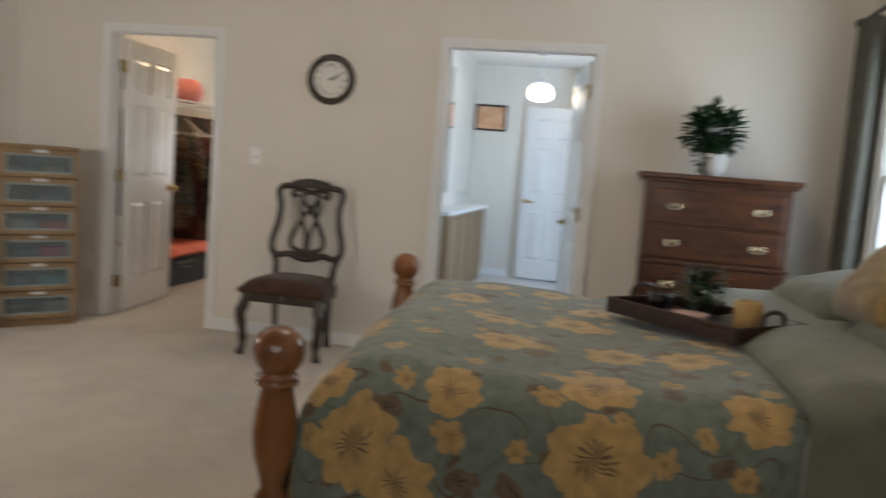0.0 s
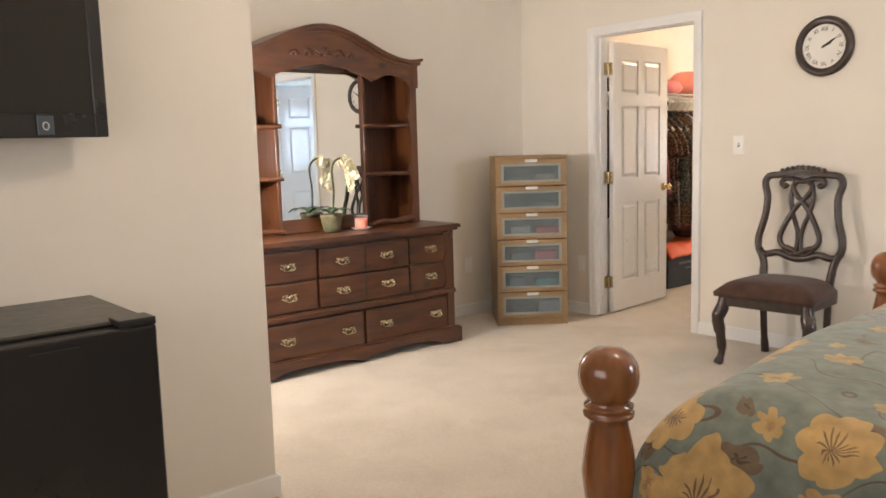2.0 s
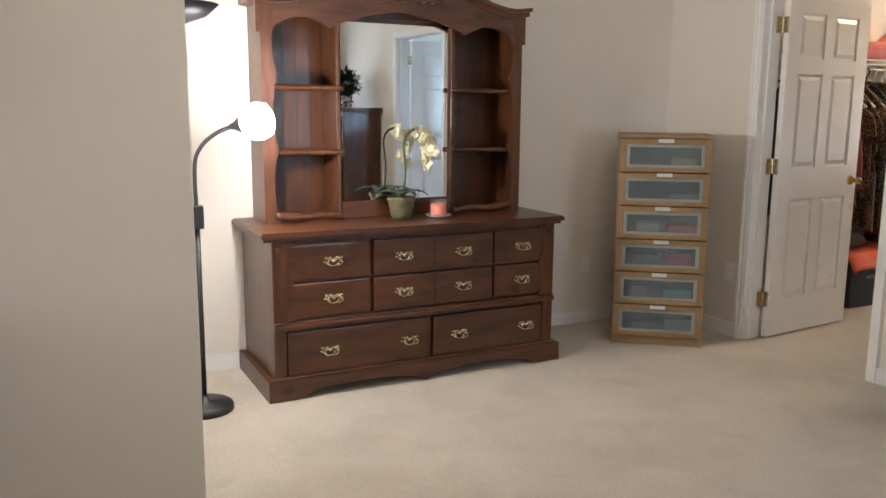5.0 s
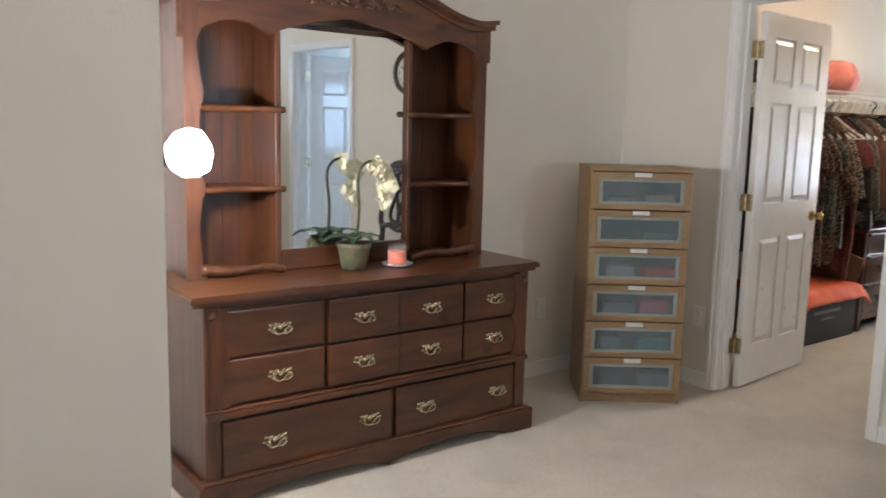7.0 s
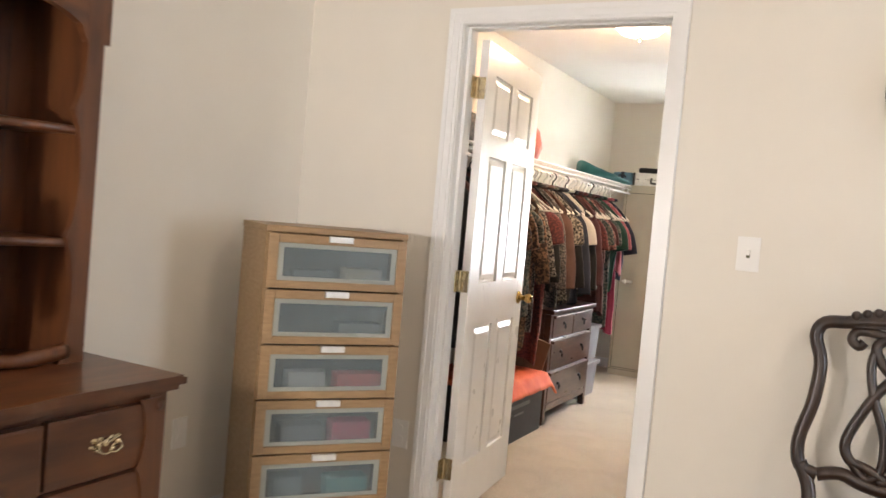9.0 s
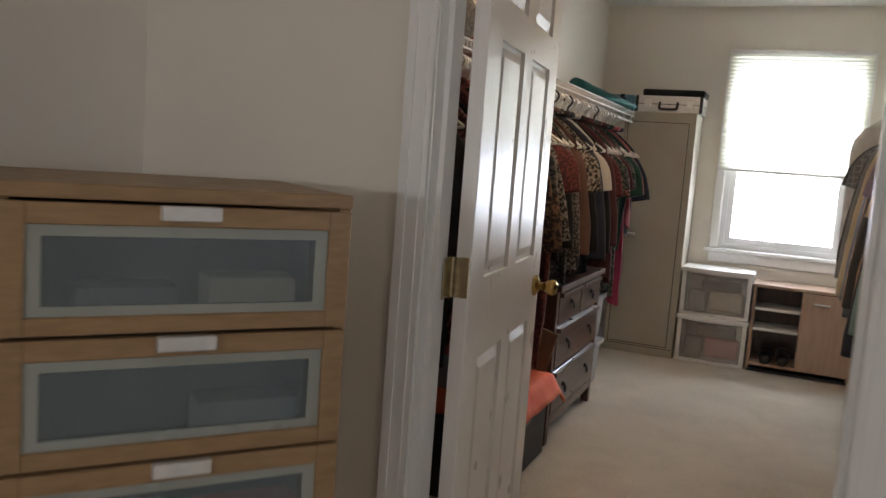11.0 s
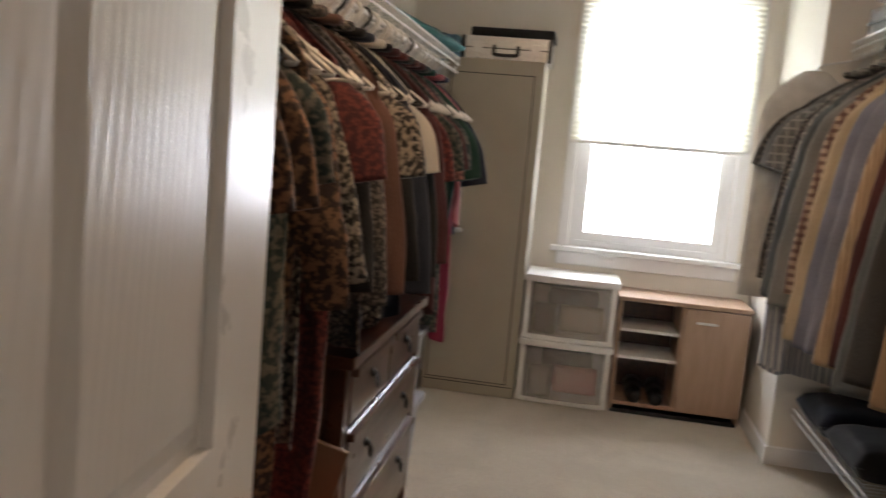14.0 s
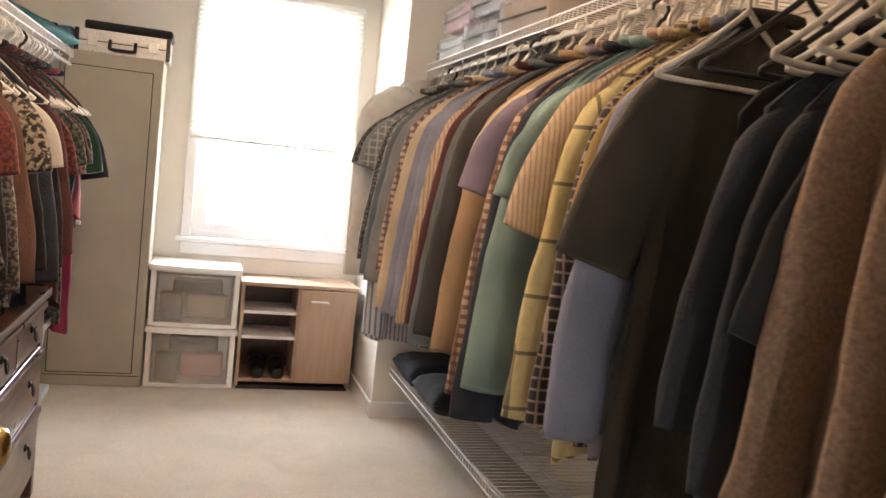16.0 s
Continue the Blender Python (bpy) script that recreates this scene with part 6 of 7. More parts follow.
COATS = [
    (BLACKC, "black", 0.95, 0.0, "shirt", 1.02), (INDIGO, "dark indigo denim", 0.90, 0.46, "jacket", 0.95), (INDIGO, "black denim", 0.95, 0.52, "jacket", 0.88), (BLACKC, "black", 0.98, 0.30, "shirt", 0.81),
    (TWEED, "brown tweed", 1.02, 0.80, "jacket", 0.75), (TWEED, "brown wool", 1.0, 0.70, "jacket", 0.62), (OCHRE, "ochre wool", 1.0, 0.66, "jacket", 0.53), (TAN, "tan", 1.0, 0.66, "jacket", 0.45)]
rr = random.Random(11)
RX, RZ = 1.992, 1.765
for k, (mt, words, length, sleeve, kind, y) in enumerate(FAR_END + NEAR_END + COATS):
    tilt = rr.uniform(-6, 8) + (5 if k > 24 else 0)
    sag = 0.065 if 0.78 < y < 1.05 else 0.0
    low = sag + 0.020 * max(0.0, min(1.0, (2.4 - y) / 1.4)) + rr.uniform(-0.006, 0.006)
    put_hanger(pose(RX, y, RZ - 0.120, 0, 0, tilt), k % 9 == 4)
    thick = 0.022 if kind == "shirt" else 0.034
    garment(kind, pose(RX, y - 0.006, RZ - 0.084 - low, 0, 0, tilt), mt, length * rr.uniform(0.98, 1.02), rr.uniform(0.215, 0.235), sleeve, thick, 100 + k,
            f"{words} {kind} hanging on the closet rail", kind, "shirts on the long rail")

LEFT = [
    (CHAR, "charcoal", 0.82, 0.5, "dress"), (PR_PINK, "pink patterned", 0.75, 0.22, "blouse"), (BLACKC, "black", 0.70, 0.45, "blouse"), (PR_RED, "dark red print", 0.72, 0.24, "blouse"), (ROSE, "rose", 0.78, 0.5, "blouse"), (PR_BROWN, "brown floral", 0.74, 0.22, "blouse"),
    (PR_BROWN, "brown floral", 0.70, 0.24, "blouse"), (PR_BROWN, "dark floral", 0.86, 0.24, "blouse"), (PR_TEAL, "teal printed", 0.70, 0.22, "blouse"), (PR_BROWN, "brown print", 0.92, 0.4, "dress"), (PR_BW, "black and white printed", 0.80, 0.34, "blouse"), (PR_RED, "red printed", 0.98, 0.22, "dress"),
    (BLACKC, "black", 0.66, 0.4, "blouse"), (PR_GREY, "grey printed", 0.82, 0.45, "blouse"), (DUSTY, "dusty brown", 0.66, 0.45, "blouse"), (PR_BW, "speckled", 0.74, 0.22, "blouse"), (BLACKC, "black", 0.86, 0.45, "dress"), (NAVY, "navy", 0.78, 0.5, "blouse"),
    (WHITEC, "white", 0.74, 0.22, "blouse"), (BLACKC, "black", 0.92, 0.48, "dress"), (MAROON, "burgundy", 0.96, 0.45, "dress"), (PR_RED, "dark red patterned", 0.88, 0.24, "dress"), (PR_TEAL, "dark green print", 0.66, 0.22, "blouse"), (PR_PINK, "red and cream printed", 0.58, 0.24, "blouse"),
    (MAROON, "dark red", 0.86, 0.22, "dress"), (PR_TEAL, "green printed", 0.98, 0.22, "dress"), (GREENC, "green", 0.70, 0.24, "blouse"), (MAGENTA, "magenta", 1.06, 0.0, "dress"), (ROSE, "rose", 0.58, 0.24, "blouse"), (NAVY, "dark teal", 0.62, 0.26, "blouse"),
]
LX, LZ = 0.268, 1.635
for k, (mt, words, length, sleeve, kind) in enumerate(LEFT):
    y = 0.72 + 3.02 * k / (len(LEFT) - 1) + rr.uniform(-0.012, 0.012)
    tilt = rr.uniform(-9, 9)
    if 1.95 < y < 3.05:
        length = min(length, 0.74)
    elif y < 1.95:
        length *= 1.12
    if k > 25:
        tilt -= 10
    put_hanger(pose(LX, y, LZ - 0.120, 0, 0, tilt), k % 15 == 3)
    garment(kind, pose(LX, y - 0.006, LZ - 0.094, 0, 0, tilt), mt, length * rr.uniform(0.96, 1.04), rr.uniform(0.158, 0.182), sleeve, 0.024, 300 + k,
            f"{words} {kind} hanging on the closet rail", kind, "clothes on the short rail")
# empty hangers pressed among the clothes
for k in range(14):
    put_hanger(pose(LX, 1.15 + 0.17 * k, LZ - 0.120, 0, 0, rr.uniform(-12, 12)), k % 5 == 2)
for k in range(11):
    put_hanger(pose(RX - (0.07 if k < 5 else 0.012), 0.74 + 0.075 * k + 0.012 * k * k, RZ - 0.114, 0, 0, rr.uniform(-14, 14)), k % 6 == 3)

# white garment bag at the window end
gb = thing("garment_bag", pose(1.84, 3.865, 1.70, 0, 0, 8), "white cloth garment bag hanging by the window", "garment bag")
bm = bmesh.new()
rings = []
for i in range(15):
    v = i / 14
    w = 0.05 + 0.15 * min(1, v * 6) ** 0.6
    rings.append([bm.verts.new((w * math.cos(a * math.pi / 8), 0.035 * math.sin(a * math.pi / 8) * (1 + 0.3 * math.sin(v * 6)), -0.95 * v)) for a in range(16)])
for p, q in zip(rings, rings[1:]):
    for j in range(16):
        bm.faces.new((p[j], p[(j + 1) % 16], q[(j + 1) % 16], q[j]))
bm.faces.new(rings[-1])
bm.faces.new(rings[0][::-1])
part("cloth", bm, LINEN, gb, "", True)
bm = bmesh.new()
tube(bm, smooth_path([(0, 0, 0.0), (0.03, 0, 0.03), (0.15, -0.01, 0.06), (0.21, -0.02, 0.105), (0.225, -0.02, 0.12), (0.235, -0.02, 0.10)]), 0.005, 6)
part("hook", bm, WIRE, gb, "", True)

# folded dark jeans lying on the low shelf
for k, y in enumerate((3.2, 3.62)):
    pillow("folded_trousers", pose(2.12, y, 0.262 + 0.072, 0, 0, 90), 0.38, 0.38, 0.13, (BLACKC, NAVY, CHAR)[k % 3], "dark folded trousers on the low wire shelf", 0.30)

# ---- closet dresser ----
def build_closet_dresser():
    d = thing("small_dresser", pose(0, 2.50, 0), "dark brown three-row dresser standing below the clothes", "dresser")
    part("carcass", boxes((-0.03, 0.425, -0.435, 0.435, 0.09, 0.722), bevel=0.003), MAHOG, d)
    part("top", boxes((-0.035, 0.468, -0.455, 0.455, 0.722, 0.752), bevel=0.008, seg=2), MAHOG, d)
    for x in (-0.005, 0.425):
        for y in (-0.425, 0.425):
            part("leg", boxes((x - 0.022, x + 0.022, y - 0.022, y + 0.022, 0, 0.72), bevel=0.003), MAHOG, d)
    part("apron", boxes((0.43, 0.447, -0.40, 0.40, 0.085, 0.13)), MAHOG, d)
    rows = (((0.565, 0.715), (((-0.40, 0.0), (-0.20,)), ((0.01, 0.40), (0.205,)))), ((0.355, 0.550), (((-0.40, 0.40), (-0.22, 0.22)),)), ((0.135, 0.340), (((-0.40, 0.40), (-0.22, 0.22)),)))
    for (z0, z1), cells in rows:
        for (y0, y1), pulls in cells:
            bm = bmesh.new()
            box(bm, 0.425, 0.450, y0, y1, z0, z1, 0.003)
            box(bm, 0.425, 0.466, y0, y1, z1 - 0.024, z1 - 0.002, 0.007, 2)
            dr = part("drawer", bm, MAHOG, d)
            for y in pulls:
                bm = bmesh.new()
                lathe(bm, [(0.012, 0.0), (0.014, 0.004), (0.006, 0.008), (0.006, 0.014)], 12, pose(0.450, y, (z0 + z1) / 2 + 0.012, 0, 90, 0))
                tube(bm, smooth_path([(0.462, y, (z0 + z1) / 2 + 0.012), (0.466, y - 0.010, (z0 + z1) / 2 - 0.008), (0.467, y, (z0 + z1) / 2 - 0.026), (0.466, y + 0.010, (z0 + z1) / 2 - 0.008), (0.462, y, (z0 + z1) / 2 + 0.012)], 3), 0.004, 6)
                part("handle", bm, BLACKM, dr, "black ring pull", True)


build_closet_dresser()

# black carton under an orange cloth
ct = thing("black_box", pose(0.22, 1.62, 0), "large black carton with faded white lettering", "box")
part("carton", boxes((-0.24, 0.24, -0.36, 0.36, 0.0, 0.355), bevel=0.004), BOXK, ct)
for z, y0, y1, h in ((0.20, -0.20, 0.14, 0.022), (0.155, -0.10, 0.05, 0.012)):
    part("lettering", boxes((0.2405, 0.2425, y0, y1, z, z + h)), material("faded_lettering", (0.16, 0.16, 0.16), 0.6), ct, "faded pale lettering bar")
for y in (-0.12, 0.12):
    bm = bmesh.new()
    lathe(bm, [(0.016, 0.0), (0.018, 0.006), (0.008, 0.010)], 12, pose(0.240, y, 0.315, 0, 90, 0))
    part("clasp", bm, SILVER, ct, "round metal clasp", True)


def orange_shape(u, v):
    x, y = -0.26 + 0.62 * u, -0.40 + 0.86 * v
    dx, dy = max(0, x - 0.245), max(0, abs(y) - 0.365)
    drop = dx + dy * 0.9
    z = 0.374 + 0.012 * noise.noise(Vector((x * 8, y * 8, 0))) - drop * 0.75
    return (min(x, 0.252 + dx * 0.45), y, z), (x, y)


cloth_sheet("orange_cloth", 24, 30, orange_shape, ORANGE, "bright orange cloth draped over the black box", "cloth", pose(0.22, 1.62, 0), 0.014)
pillow("soft_bundle", pose(0.20, 1.50, 0.43), 0.20, 0.22, 0.12, GREYC, "grey soft bundle lying on the orange cloth")

# leaning board beside the dresser
lb = thing("leaning_board", pose(0.10, 1.98, 0.0, 0, 14, 0), "brown board leaning beside the dresser", "board")
part("panel", boxes((-0.10, 0.24, 0.008, 0.024, 0.0, 0.62), bevel=0.002), material("brown_board", (0.16, 0.09, 0.05), 0.6, blotch=0.2), lb)

# grey storage totes past the dresser
for k, (z, w) in enumerate(((0.0, 0.40), (0.285, 0.36))):
    t = thing("storage_tote", pose(0.16, 3.22, z), "grey plastic storage tote with a lid", "tote", "stacked totes")
    bm = bmesh.new()
    prism(bm, [(-0.17, -w / 2 + 0.02), (0.21, -w / 2 + 0.02), (0.21, w / 2 - 0.02), (-0.17, w / 2 - 0.02)], 2, 0, 0.24)
    for v in bm.verts:
        if v.co.z > 0.2:
            v.co.x *= 1.06
            v.co.y *= 1.06
    part("tub", bm, TOTE, t)
    part("lid", boxes((-0.19, 0.245, -w / 2, w / 2, 0.24, 0.270), bevel=0.008, seg=2), TOTE, t)

# ---- steel cabinet with cases on top ----
def build_cabinet():
    c = thing("metal_cabinet", pose(0.46, 4.69, 0), "putty-coloured steel wardrobe cabinet", "cabinet")
    part("body", boxes((-0.245, 0.245, -0.345, 0.0, 0.0, 1.715), bevel=0.004), CABM, c)
    part("door", boxes((-0.215, 0.195, -0.352, -0.346, 0.075, 1.640), bevel=0.002), CABM, c)
    part("door_gap", boxes((-0.220, 0.200, -0.3458, -0.3450, 0.070, 1.645)), BLACKM, c, "dark gap round the door")
    bm = boxes((-0.185, -0.095, -0.366, -0.352, 0.840, 0.862), bevel=0.004)
    box(bm, -0.165, -0.150, -0.385, -0.352, 0.832, 0.870, 0.003)
    part("handle", bm, SILVER, c, "metal latch handle")
    part("plinth_line", boxes((-0.235, 0.235, -0.3465, -0.345, 0.055, 0.059)), BLACKM, c)


build_cabinet()
cs = thing("aluminium_case", pose(0.50, 4.53, 1.715), "silver hard case with black handle and latches", "case")
part("lower_shell", boxes((-0.225, 0.225, -0.15, 0.14, 0.0, 0.055), bevel=0.006, seg=2), ALU, cs)
part("upper_shell", boxes((-0.225, 0.225, -0.15, 0.14, 0.059, 0.115), bevel=0.006, seg=2), ALU, cs)
part("seam", boxes((-0.222, 0.222, -0.147, 0.137, 0.055, 0.059)), BLACKM, cs)
for x in (-0.145, 0.145):
    part("latch", boxes((x - 0.024, x + 0.024, -0.160, -0.150, 0.030, 0.085), bevel=0.003), SILVER, cs, "square metal latch")
bm = bmesh.new()
tube(bm, smooth_path([(-0.06, -0.153, 0.070), (-0.06, -0.168, 0.040), (-0.05, -0.172, 0.024), (0.05, -0.172, 0.024), (0.06, -0.168, 0.040), (0.06, -0.153, 0.070)], 4), 0.009, 8)
part("handle", bm, BLACKP, cs, "black carrying handle", True)
for x in (-0.218, 0.218):
    part("corner", boxes((x - 0.010, x + 0.010, -0.156, -0.130, 0.0, 0.115), bevel=0.004), BLACKP, cs, "black corner cap")
fb = thing("folded_bag", pose(0.52, 4.53, 1.830), "flat black bag lying on the silver case", "bag")
bm = bmesh.new()
box(bm, -0.21, 0.215, -0.13, 0.12, 0.0, 0.048, 0.020, 3)
part("cover", bm, BLACKC, fb, "", True)
bc = thing("blue_case", pose(0.175, 4.50, 1.715), "small blue case with a strap", "case")
bm = bmesh.new()
box(bm, -0.085, 0.085, -0.12, 0.12, 0.0, 0.115, 0.018, 3)
part("shell", bm, BLUEB, bc, "", True)
part("strap", boxes((-0.015, 0.015, -0.124, 0.124, -0.0, 0.119), bevel=0.003), NAVY, bc)
bm = bmesh.new()
tube(bm, smooth_path([(-0.03, -0.122, 0.07), (-0.02, -0.145, 0.085), (0.02, -0.145, 0.085), (0.03, -0.122, 0.07)]), 0.007, 6)
part("handle", bm, NAVY, bc, "", True)
tb = thing("teal_bag", pose(0.15, 3.86, 1.702, 0, 0, -42), "teal nylon duffel bag slumped on the shelf", "bag")
bm = bmesh.new()
rings = []
for i in range(17):
    v = i / 16
    y = -0.22 + 0.46 * v
    r = 0.120 * (math.sin(math.pi * min(0.96, 0.16 + 0.84 * v)) ** 0.40)
    top = 0.030 + 0.130 * (1 - v) ** 1.2
    rings.append([bm.verts.new((r * 1.15 * math.cos(a * math.pi / 8), y, max(0.0, top * 0.5 + top * 0.5 * math.sin(a * math.pi / 8) + 0.012 * noise.noise(Vector((a, v * 6, 2)))))) for a in range(16)])
for p, q in zip(rings, rings[1:]):
    for j in range(16):
        bm.faces.new((p[j], p[(j + 1) % 16], q[(j + 1) % 16], q[j]))
bm.faces.new(rings[0][::-1])
bm.faces.new(rings[-1])
part("sack", bm, TEAL, tb, "", True)
pillow("pink_hat_box", pose(0.12, 2.05, 1.702 + 0.105, 0, 0, 20), 0.30, 0.32, 0.24, PINK, "soft pink bag on the wire shelf", 0.5)
pillow("red_bundle", pose(0.12, 1.60, 1.702 + 0.065), 0.28, 0.34, 0.14, ROSE, "folded red clothes on the wire shelf", 0.35)
pillow("grey_bundle", pose(0.12, 1.15, 1.702 + 0.085), 0.30, 0.36, 0.18, PR_GREY, "folded dark bundle on the wire shelf", 0.35)

# ---- plastic drawer units ----
def build_plastic_drawers():
    p = thing("plastic_drawers", pose(0.948, 4.69, 0), "two stacked white plastic drawer units with cloudy fronts", "drawer unit")
    for k in range(2):
        z = 0.332 * k
        bm = boxes((-0.230, -0.202, -0.335, 0, z + 0.004, z + 0.300), (0.202, 0.230, -0.335, 0, z + 0.004, z + 0.300), (-0.202, 0.202, -0.335, 0, z, z + 0.022), (-0.202, 0.202, -0.015, 0, z + 0.022, z + 0.30), bevel=0.004, seg=2)
        part("frame", bm, PLATE, p)
        bm = bmesh.new()
        front = [(-0.240 + 0.48 * i / 12, -0.345 - 0.022 * math.sin(math.pi * i / 12)) for i in range(13)]
        prism(bm, front + [(0.240, 0.0), (-0.240, 0.0)], 2, z + 0.300, z + 0.330)
        bmesh.ops.bevel(bm, geom=[e for e in bm.edges if all(v.co.z > z + 0.329 for v in e.verts)], offset=0.006, segments=2, affect="EDGES")
        part("cover", bm, PLATE, p)
        bm = bmesh.new()
        fr = [(-0.200 + 0.40 * i / 12, -0.332 - 0.020 * math.sin(math.pi * i / 12)) for i in range(13)]
        prism(bm, fr + [(x, y + 0.004) for x, y in fr[::-1]], 2, z + 0.026, z + 0.292)
        dr = part("drawer_front", bm, PANEFOG, p, "cloudy see-through drawer front")
        dr.visible_shadow = False
        bm = bmesh.new()
        tube(bm, smooth_path([(-0.07, -0.350, z + 0.270), (-0.04, -0.362, z + 0.255), (0.04, -0.362, z + 0.255), (0.07, -0.350, z + 0.270)]), 0.008, 8)
        part("handle", bm, PANEFOG, dr, "moulded grip", True)
        for j, (x0, x1, h, mt) in enumerate(((-0.18, -0.06, 0.15, GREYC), (-0.05, 0.18, 0.13, PINK if k == 0 else CREAM), (-0.12, 0.15, 0.20, CHAR))):
            bm = bmesh.new()
            box(bm, x0, x1, -0.30 + 0.11 * j, -0.20 + 0.11 * j, z + 0.024, z + 0.024 + h, 0.02, 2)
            part("contents", bm, mt, dr, "folded cloth inside the drawer", True)


build_plastic_drawers()


def build_stand():
    s = thing("media_stand", pose(1.51, 4.69, 0), "beech laminate stand with open shelves and a door", "cabinet")
    part("side_panel", boxes((-0.318, -0.300, -0.325, 0, 0.02, 0.580)), MAPLE, s)
    part("side_panel", boxes((0.300, 0.318, -0.325, 0, 0.02, 0.580)), MAPLE, s)
    part("top", boxes((-0.325, 0.325, -0.335, 0, 0.580, 0.602), bevel=0.003), MAPLE, s)
    part("bottom", boxes((-0.300, 0.300, -0.325, 0, 0.045, 0.063)), MAPLE, s)
    part("divider", boxes((-0.012, 0.006, -0.320, -0.01, 0.063, 0.580)), MAPLE, s)
    part("back_panel", boxes((-0.300, 0.300, -0.008, 0, 0.063, 0.580)), MAHOG, s)
    for z in (0.285, 0.425):
        part("shelf", boxes((-0.300, -0.012, -0.318, -0.01, z, z + 0.015)), PLATE, s, "pale shelf edge")
    dr = part("door", boxes((0.002, 0.316, -0.342, -0.326, 0.05, 0.575), bevel=0.002), MAPLE, s)
    part("handle", boxes((0.06, 0.16, -0.350, -0.342, 0.505, 0.517), bevel=0.002), SILVER, dr, "slim metal pull")
    part("toe_kick", boxes((-0.31, 0.31, -0.315, -0.0, 0.0, 0.02)), BLACKM, s, "black base strip")


build_stand()
sb = thing("shoe_pair", pose(1.36, 4.47, 0.063), "dark shoes inside the open shelf", "shoes")
for x in (-0.05, 0.06):
    bm = bmesh.new()
    tube(bm, smooth_path([(x, 0.09, 0.05), (x, 0.02, 0.045), (x, -0.06, 0.032), (x, -0.11, 0.026)]), [0.048] * 6 + [0.042] * 6 + [0.034] * 6 + [0.022], 12)
    part("shoe", bm, BLACKP, sb, "", True)

# ---- closet window, blind and ceiling light ----
build_sash_window("window_2", pose(1.31, 4.70, 0), 0.82, 0.79, 2.13, "white sash window with a half-lowered shade", 3)
bm = boxes((0.84, 0.898, 4.682, 4.70, 0.79, 2.19), (1.722, 1.78, 4.682, 4.70, 0.79, 2.19), (0.898, 1.722, 4.682, 4.70, 2.132, 2.19), bevel=0.003)
struct("window_casing", bm, TRIM, "white painted casing round the closet window")
SHADE = material("pleated_shade", (0.82, 0.80, 0.66), 0.9, scale=30, color2=(0.78, 0.76, 0.60), blotch=0.04)
tr = SHADE.node_tree.nodes.new("ShaderNodeBsdfTranslucent")
tr.inputs[0].default_value = (0.86, 0.86, 0.76, 1)
ms = SHADE.node_tree.nodes.new("ShaderNodeMixShader")
ms.inputs[0].default_value = 0.6
SHADE.node_tree.links.new(SHADE.node_tree.nodes["Principled BSDF"].outputs[0], ms.inputs[1])
SHADE.node_tree.links.new(tr.outputs[0], ms.inputs[2])
SHADE.node_tree.links.new(ms.outputs[0], SHADE.node_tree.nodes["Material Output"].inputs[0])
bl = thing("pleated_blind", pose(1.31, 4.678, 0), "cream pleated paper shade lowered halfway", "blind")
bm = bmesh.new()
rows = []
for i in range(61):
    z = 2.165 - (2.165 - 1.365) * i / 60
    rows.append([bm.verts.new((x, -0.012 + (0.003 if i % 2 else -0.003), z)) for x in (-0.455, 0.455)])
for p, q in zip(rows, rows[1:]):
    bm.faces.new((p[0], p[1], q[1], q[0]))
part("pleats", bm, SHADE, bl)
part("headrail", boxes((-0.46, 0.46, -0.03, 0.004, 2.165, 2.195), bevel=0.003), PLATE, bl)
part("bottom_rail", boxes((-0.456, 0.456, -0.022, -0.002, 1.345, 1.366), bevel=0.003), PLATE, bl)
OUTSIDE = material("bright_overcast_sky", (0.9, 0.95, 1.0), 0.9, emit=(0.93, 0.97, 1.0), power=18.0, blotch=0.0)
struct("backdrop", boxes((-0.6, 3.2, 5.60, 5.62, -0.5, 3.6)), OUTSIDE, "bright hazy daylight outside the closet window")
OUTSIDE2 = material("blue_hazy_sky", (0.85, 0.93, 1.0), 0.9, emit=(0.80, 0.91, 1.0), power=3.2, blotch=0.0)
struct("backdrop_2", boxes((6.60, 6.62, -3.2, 3.6, -0.5, 3.6)), OUTSIDE2, "bright hazy daylight outside the side windows")
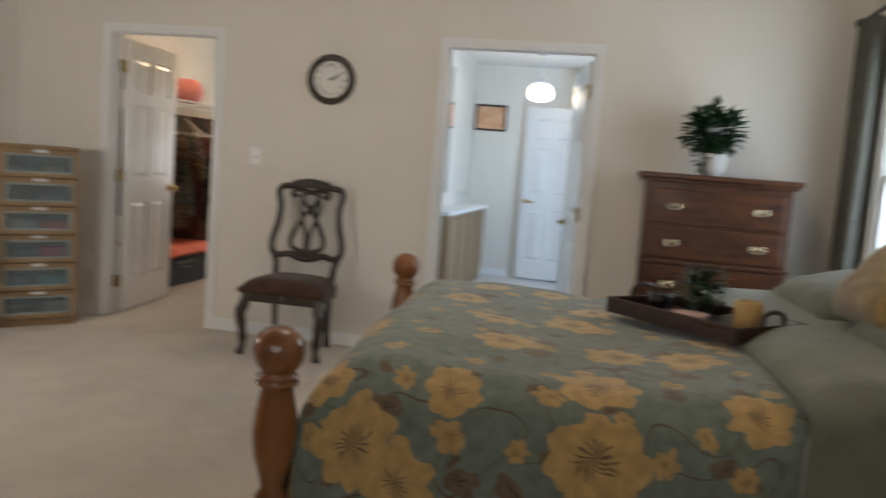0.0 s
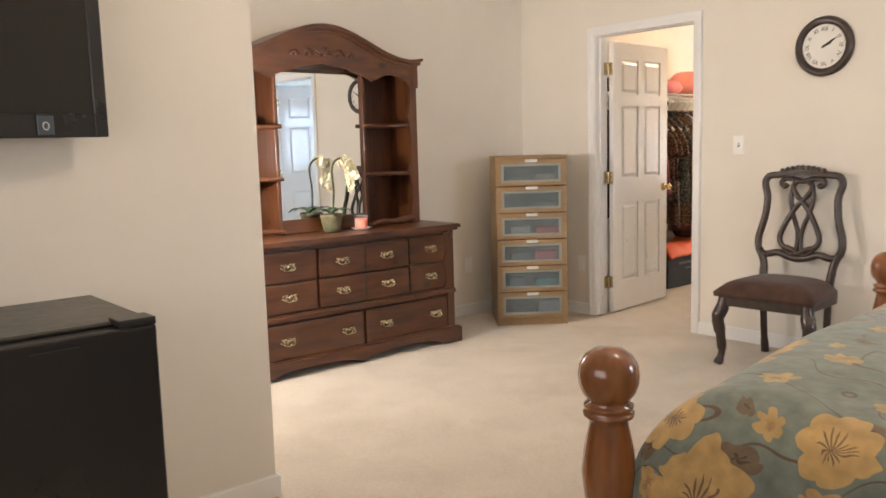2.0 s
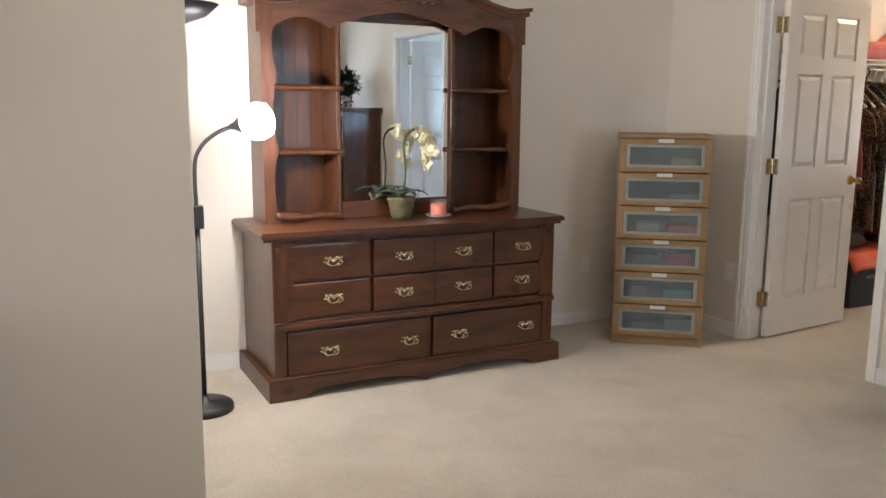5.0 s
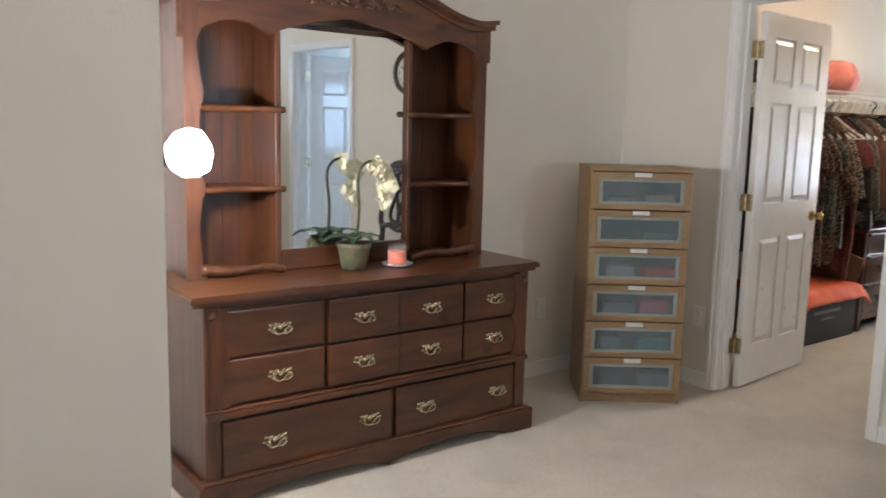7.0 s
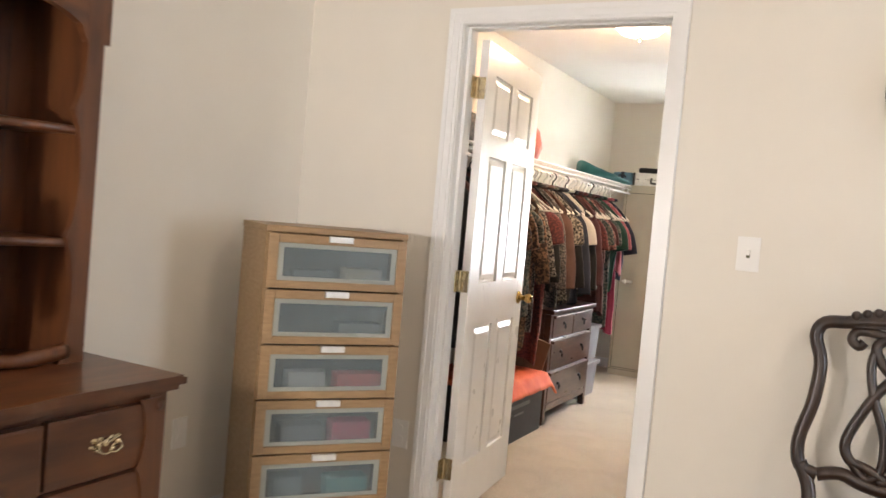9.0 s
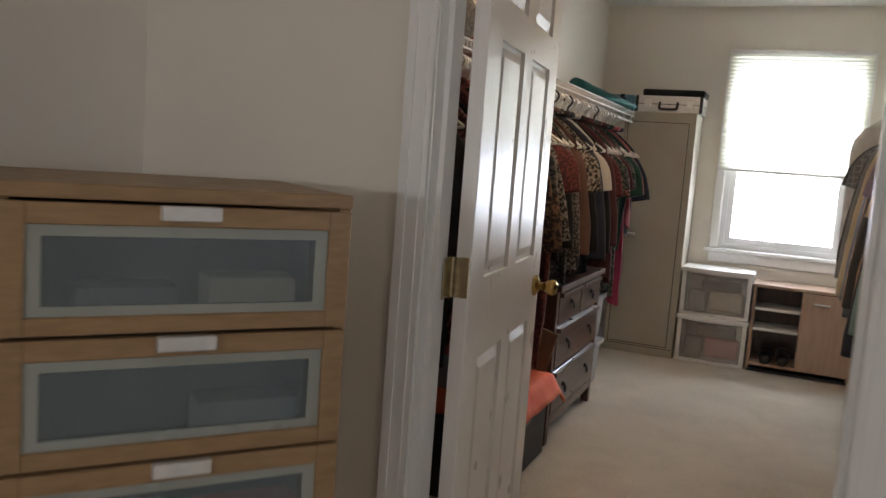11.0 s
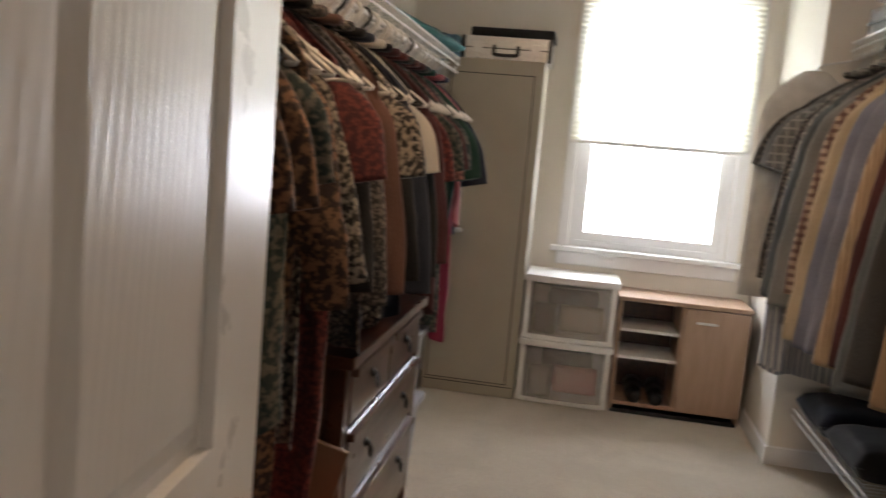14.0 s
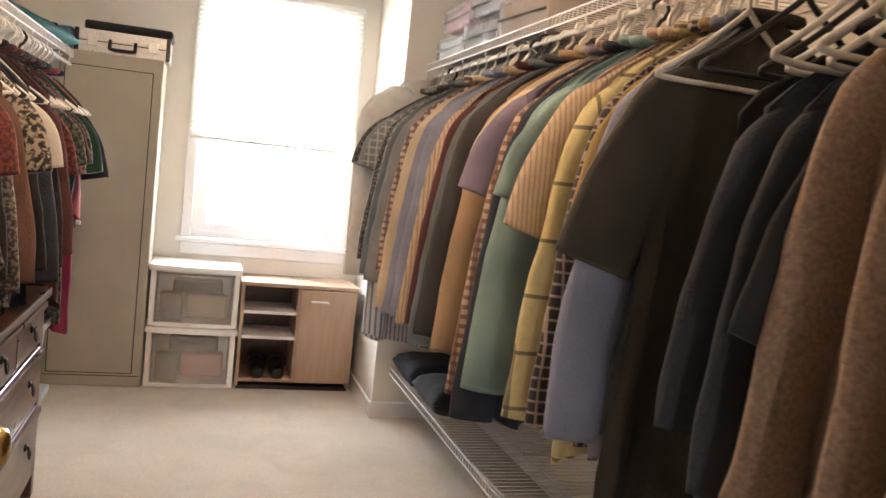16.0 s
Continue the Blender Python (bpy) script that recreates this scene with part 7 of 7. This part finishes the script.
cl = thing("ceiling_light", pose(0.93, 1.74, 2.50), "flush ceiling light with glowing glass bowl", "lamp")
bm = bmesh.new()
lathe(bm, [(0.15, 0.0), (0.155, -0.012), (0.15, -0.020)], 32)
part("pan", bm, PLATE, cl, "", True)
bm = bmesh.new()
lathe(bm, [(0.145, -0.020), (0.140, -0.045), (0.105, -0.075), (0.05, -0.090), (0.012, -0.092)], 32)
g = part("glass_bowl", bm, BULBW, cl, "glowing frosted glass bowl", True)
g.visible_shadow = False
bm = bmesh.new()
lathe(bm, [(0.012, -0.090), (0.016, -0.098), (0.008, -0.106), (0.010, -0.114), (0.003, -0.120)], 12)
part("finial", bm, OLDBRASS, cl, "small brass finial", True)

# bedding in clear zip bags on the long shelf
for k, (y, h, mt, words) in enumerate(((3.60, 0.10, GREYC, "grey"), (3.18, 0.11, CHAR, "dark grey"), (2.72, 0.13, TAN, "tan"), (3.55, 0.10, ROSE, "pink"), (3.10, 0.10, GREYC, "pale grey"))):
    z = 1.834 + (0.13 if k > 2 else 0.0)
    b = thing("bedding_bag", pose(2.20, y, z, 0, 0, rr.uniform(-6, 6)), f"{words} bedding in a clear zip bag", "bag", "bagged bedding")
    bm = bmesh.new()
    box(bm, -0.19, 0.19, -0.19, 0.19, 0.004, h, 0.03, 3)
    for v in bm.verts:
        v.co.z = max(0.003, v.co.z + 0.012 * noise.noise(v.co * 9))
    part("bedding", bm, mt, b, "folded bedding", True)
    bm = bmesh.new()
    box(bm, -0.20, 0.20, -0.20, 0.20, 0.0, h + 0.010, 0.02, 2)
    bmesh.ops.subdivide_edges(bm, edges=bm.edges, cuts=2, use_grid_fill=True)
    for v in bm.verts:
        v.co += Vector((1, 1, 0.6)) * 0.010 * noise.noise(v.co * 14)
        v.co.z = max(0.001, v.co.z)
    cb = part("clear_cover", bm, CLEARBAG, b, "crinkled clear vinyl cover", True)
    cb.visible_shadow = False
    part("zip_edge", boxes((-0.203, -0.199, -0.19, 0.19, h * 0.45, h * 0.45 + 0.008)), BLACKM, b, "dark zip edge")
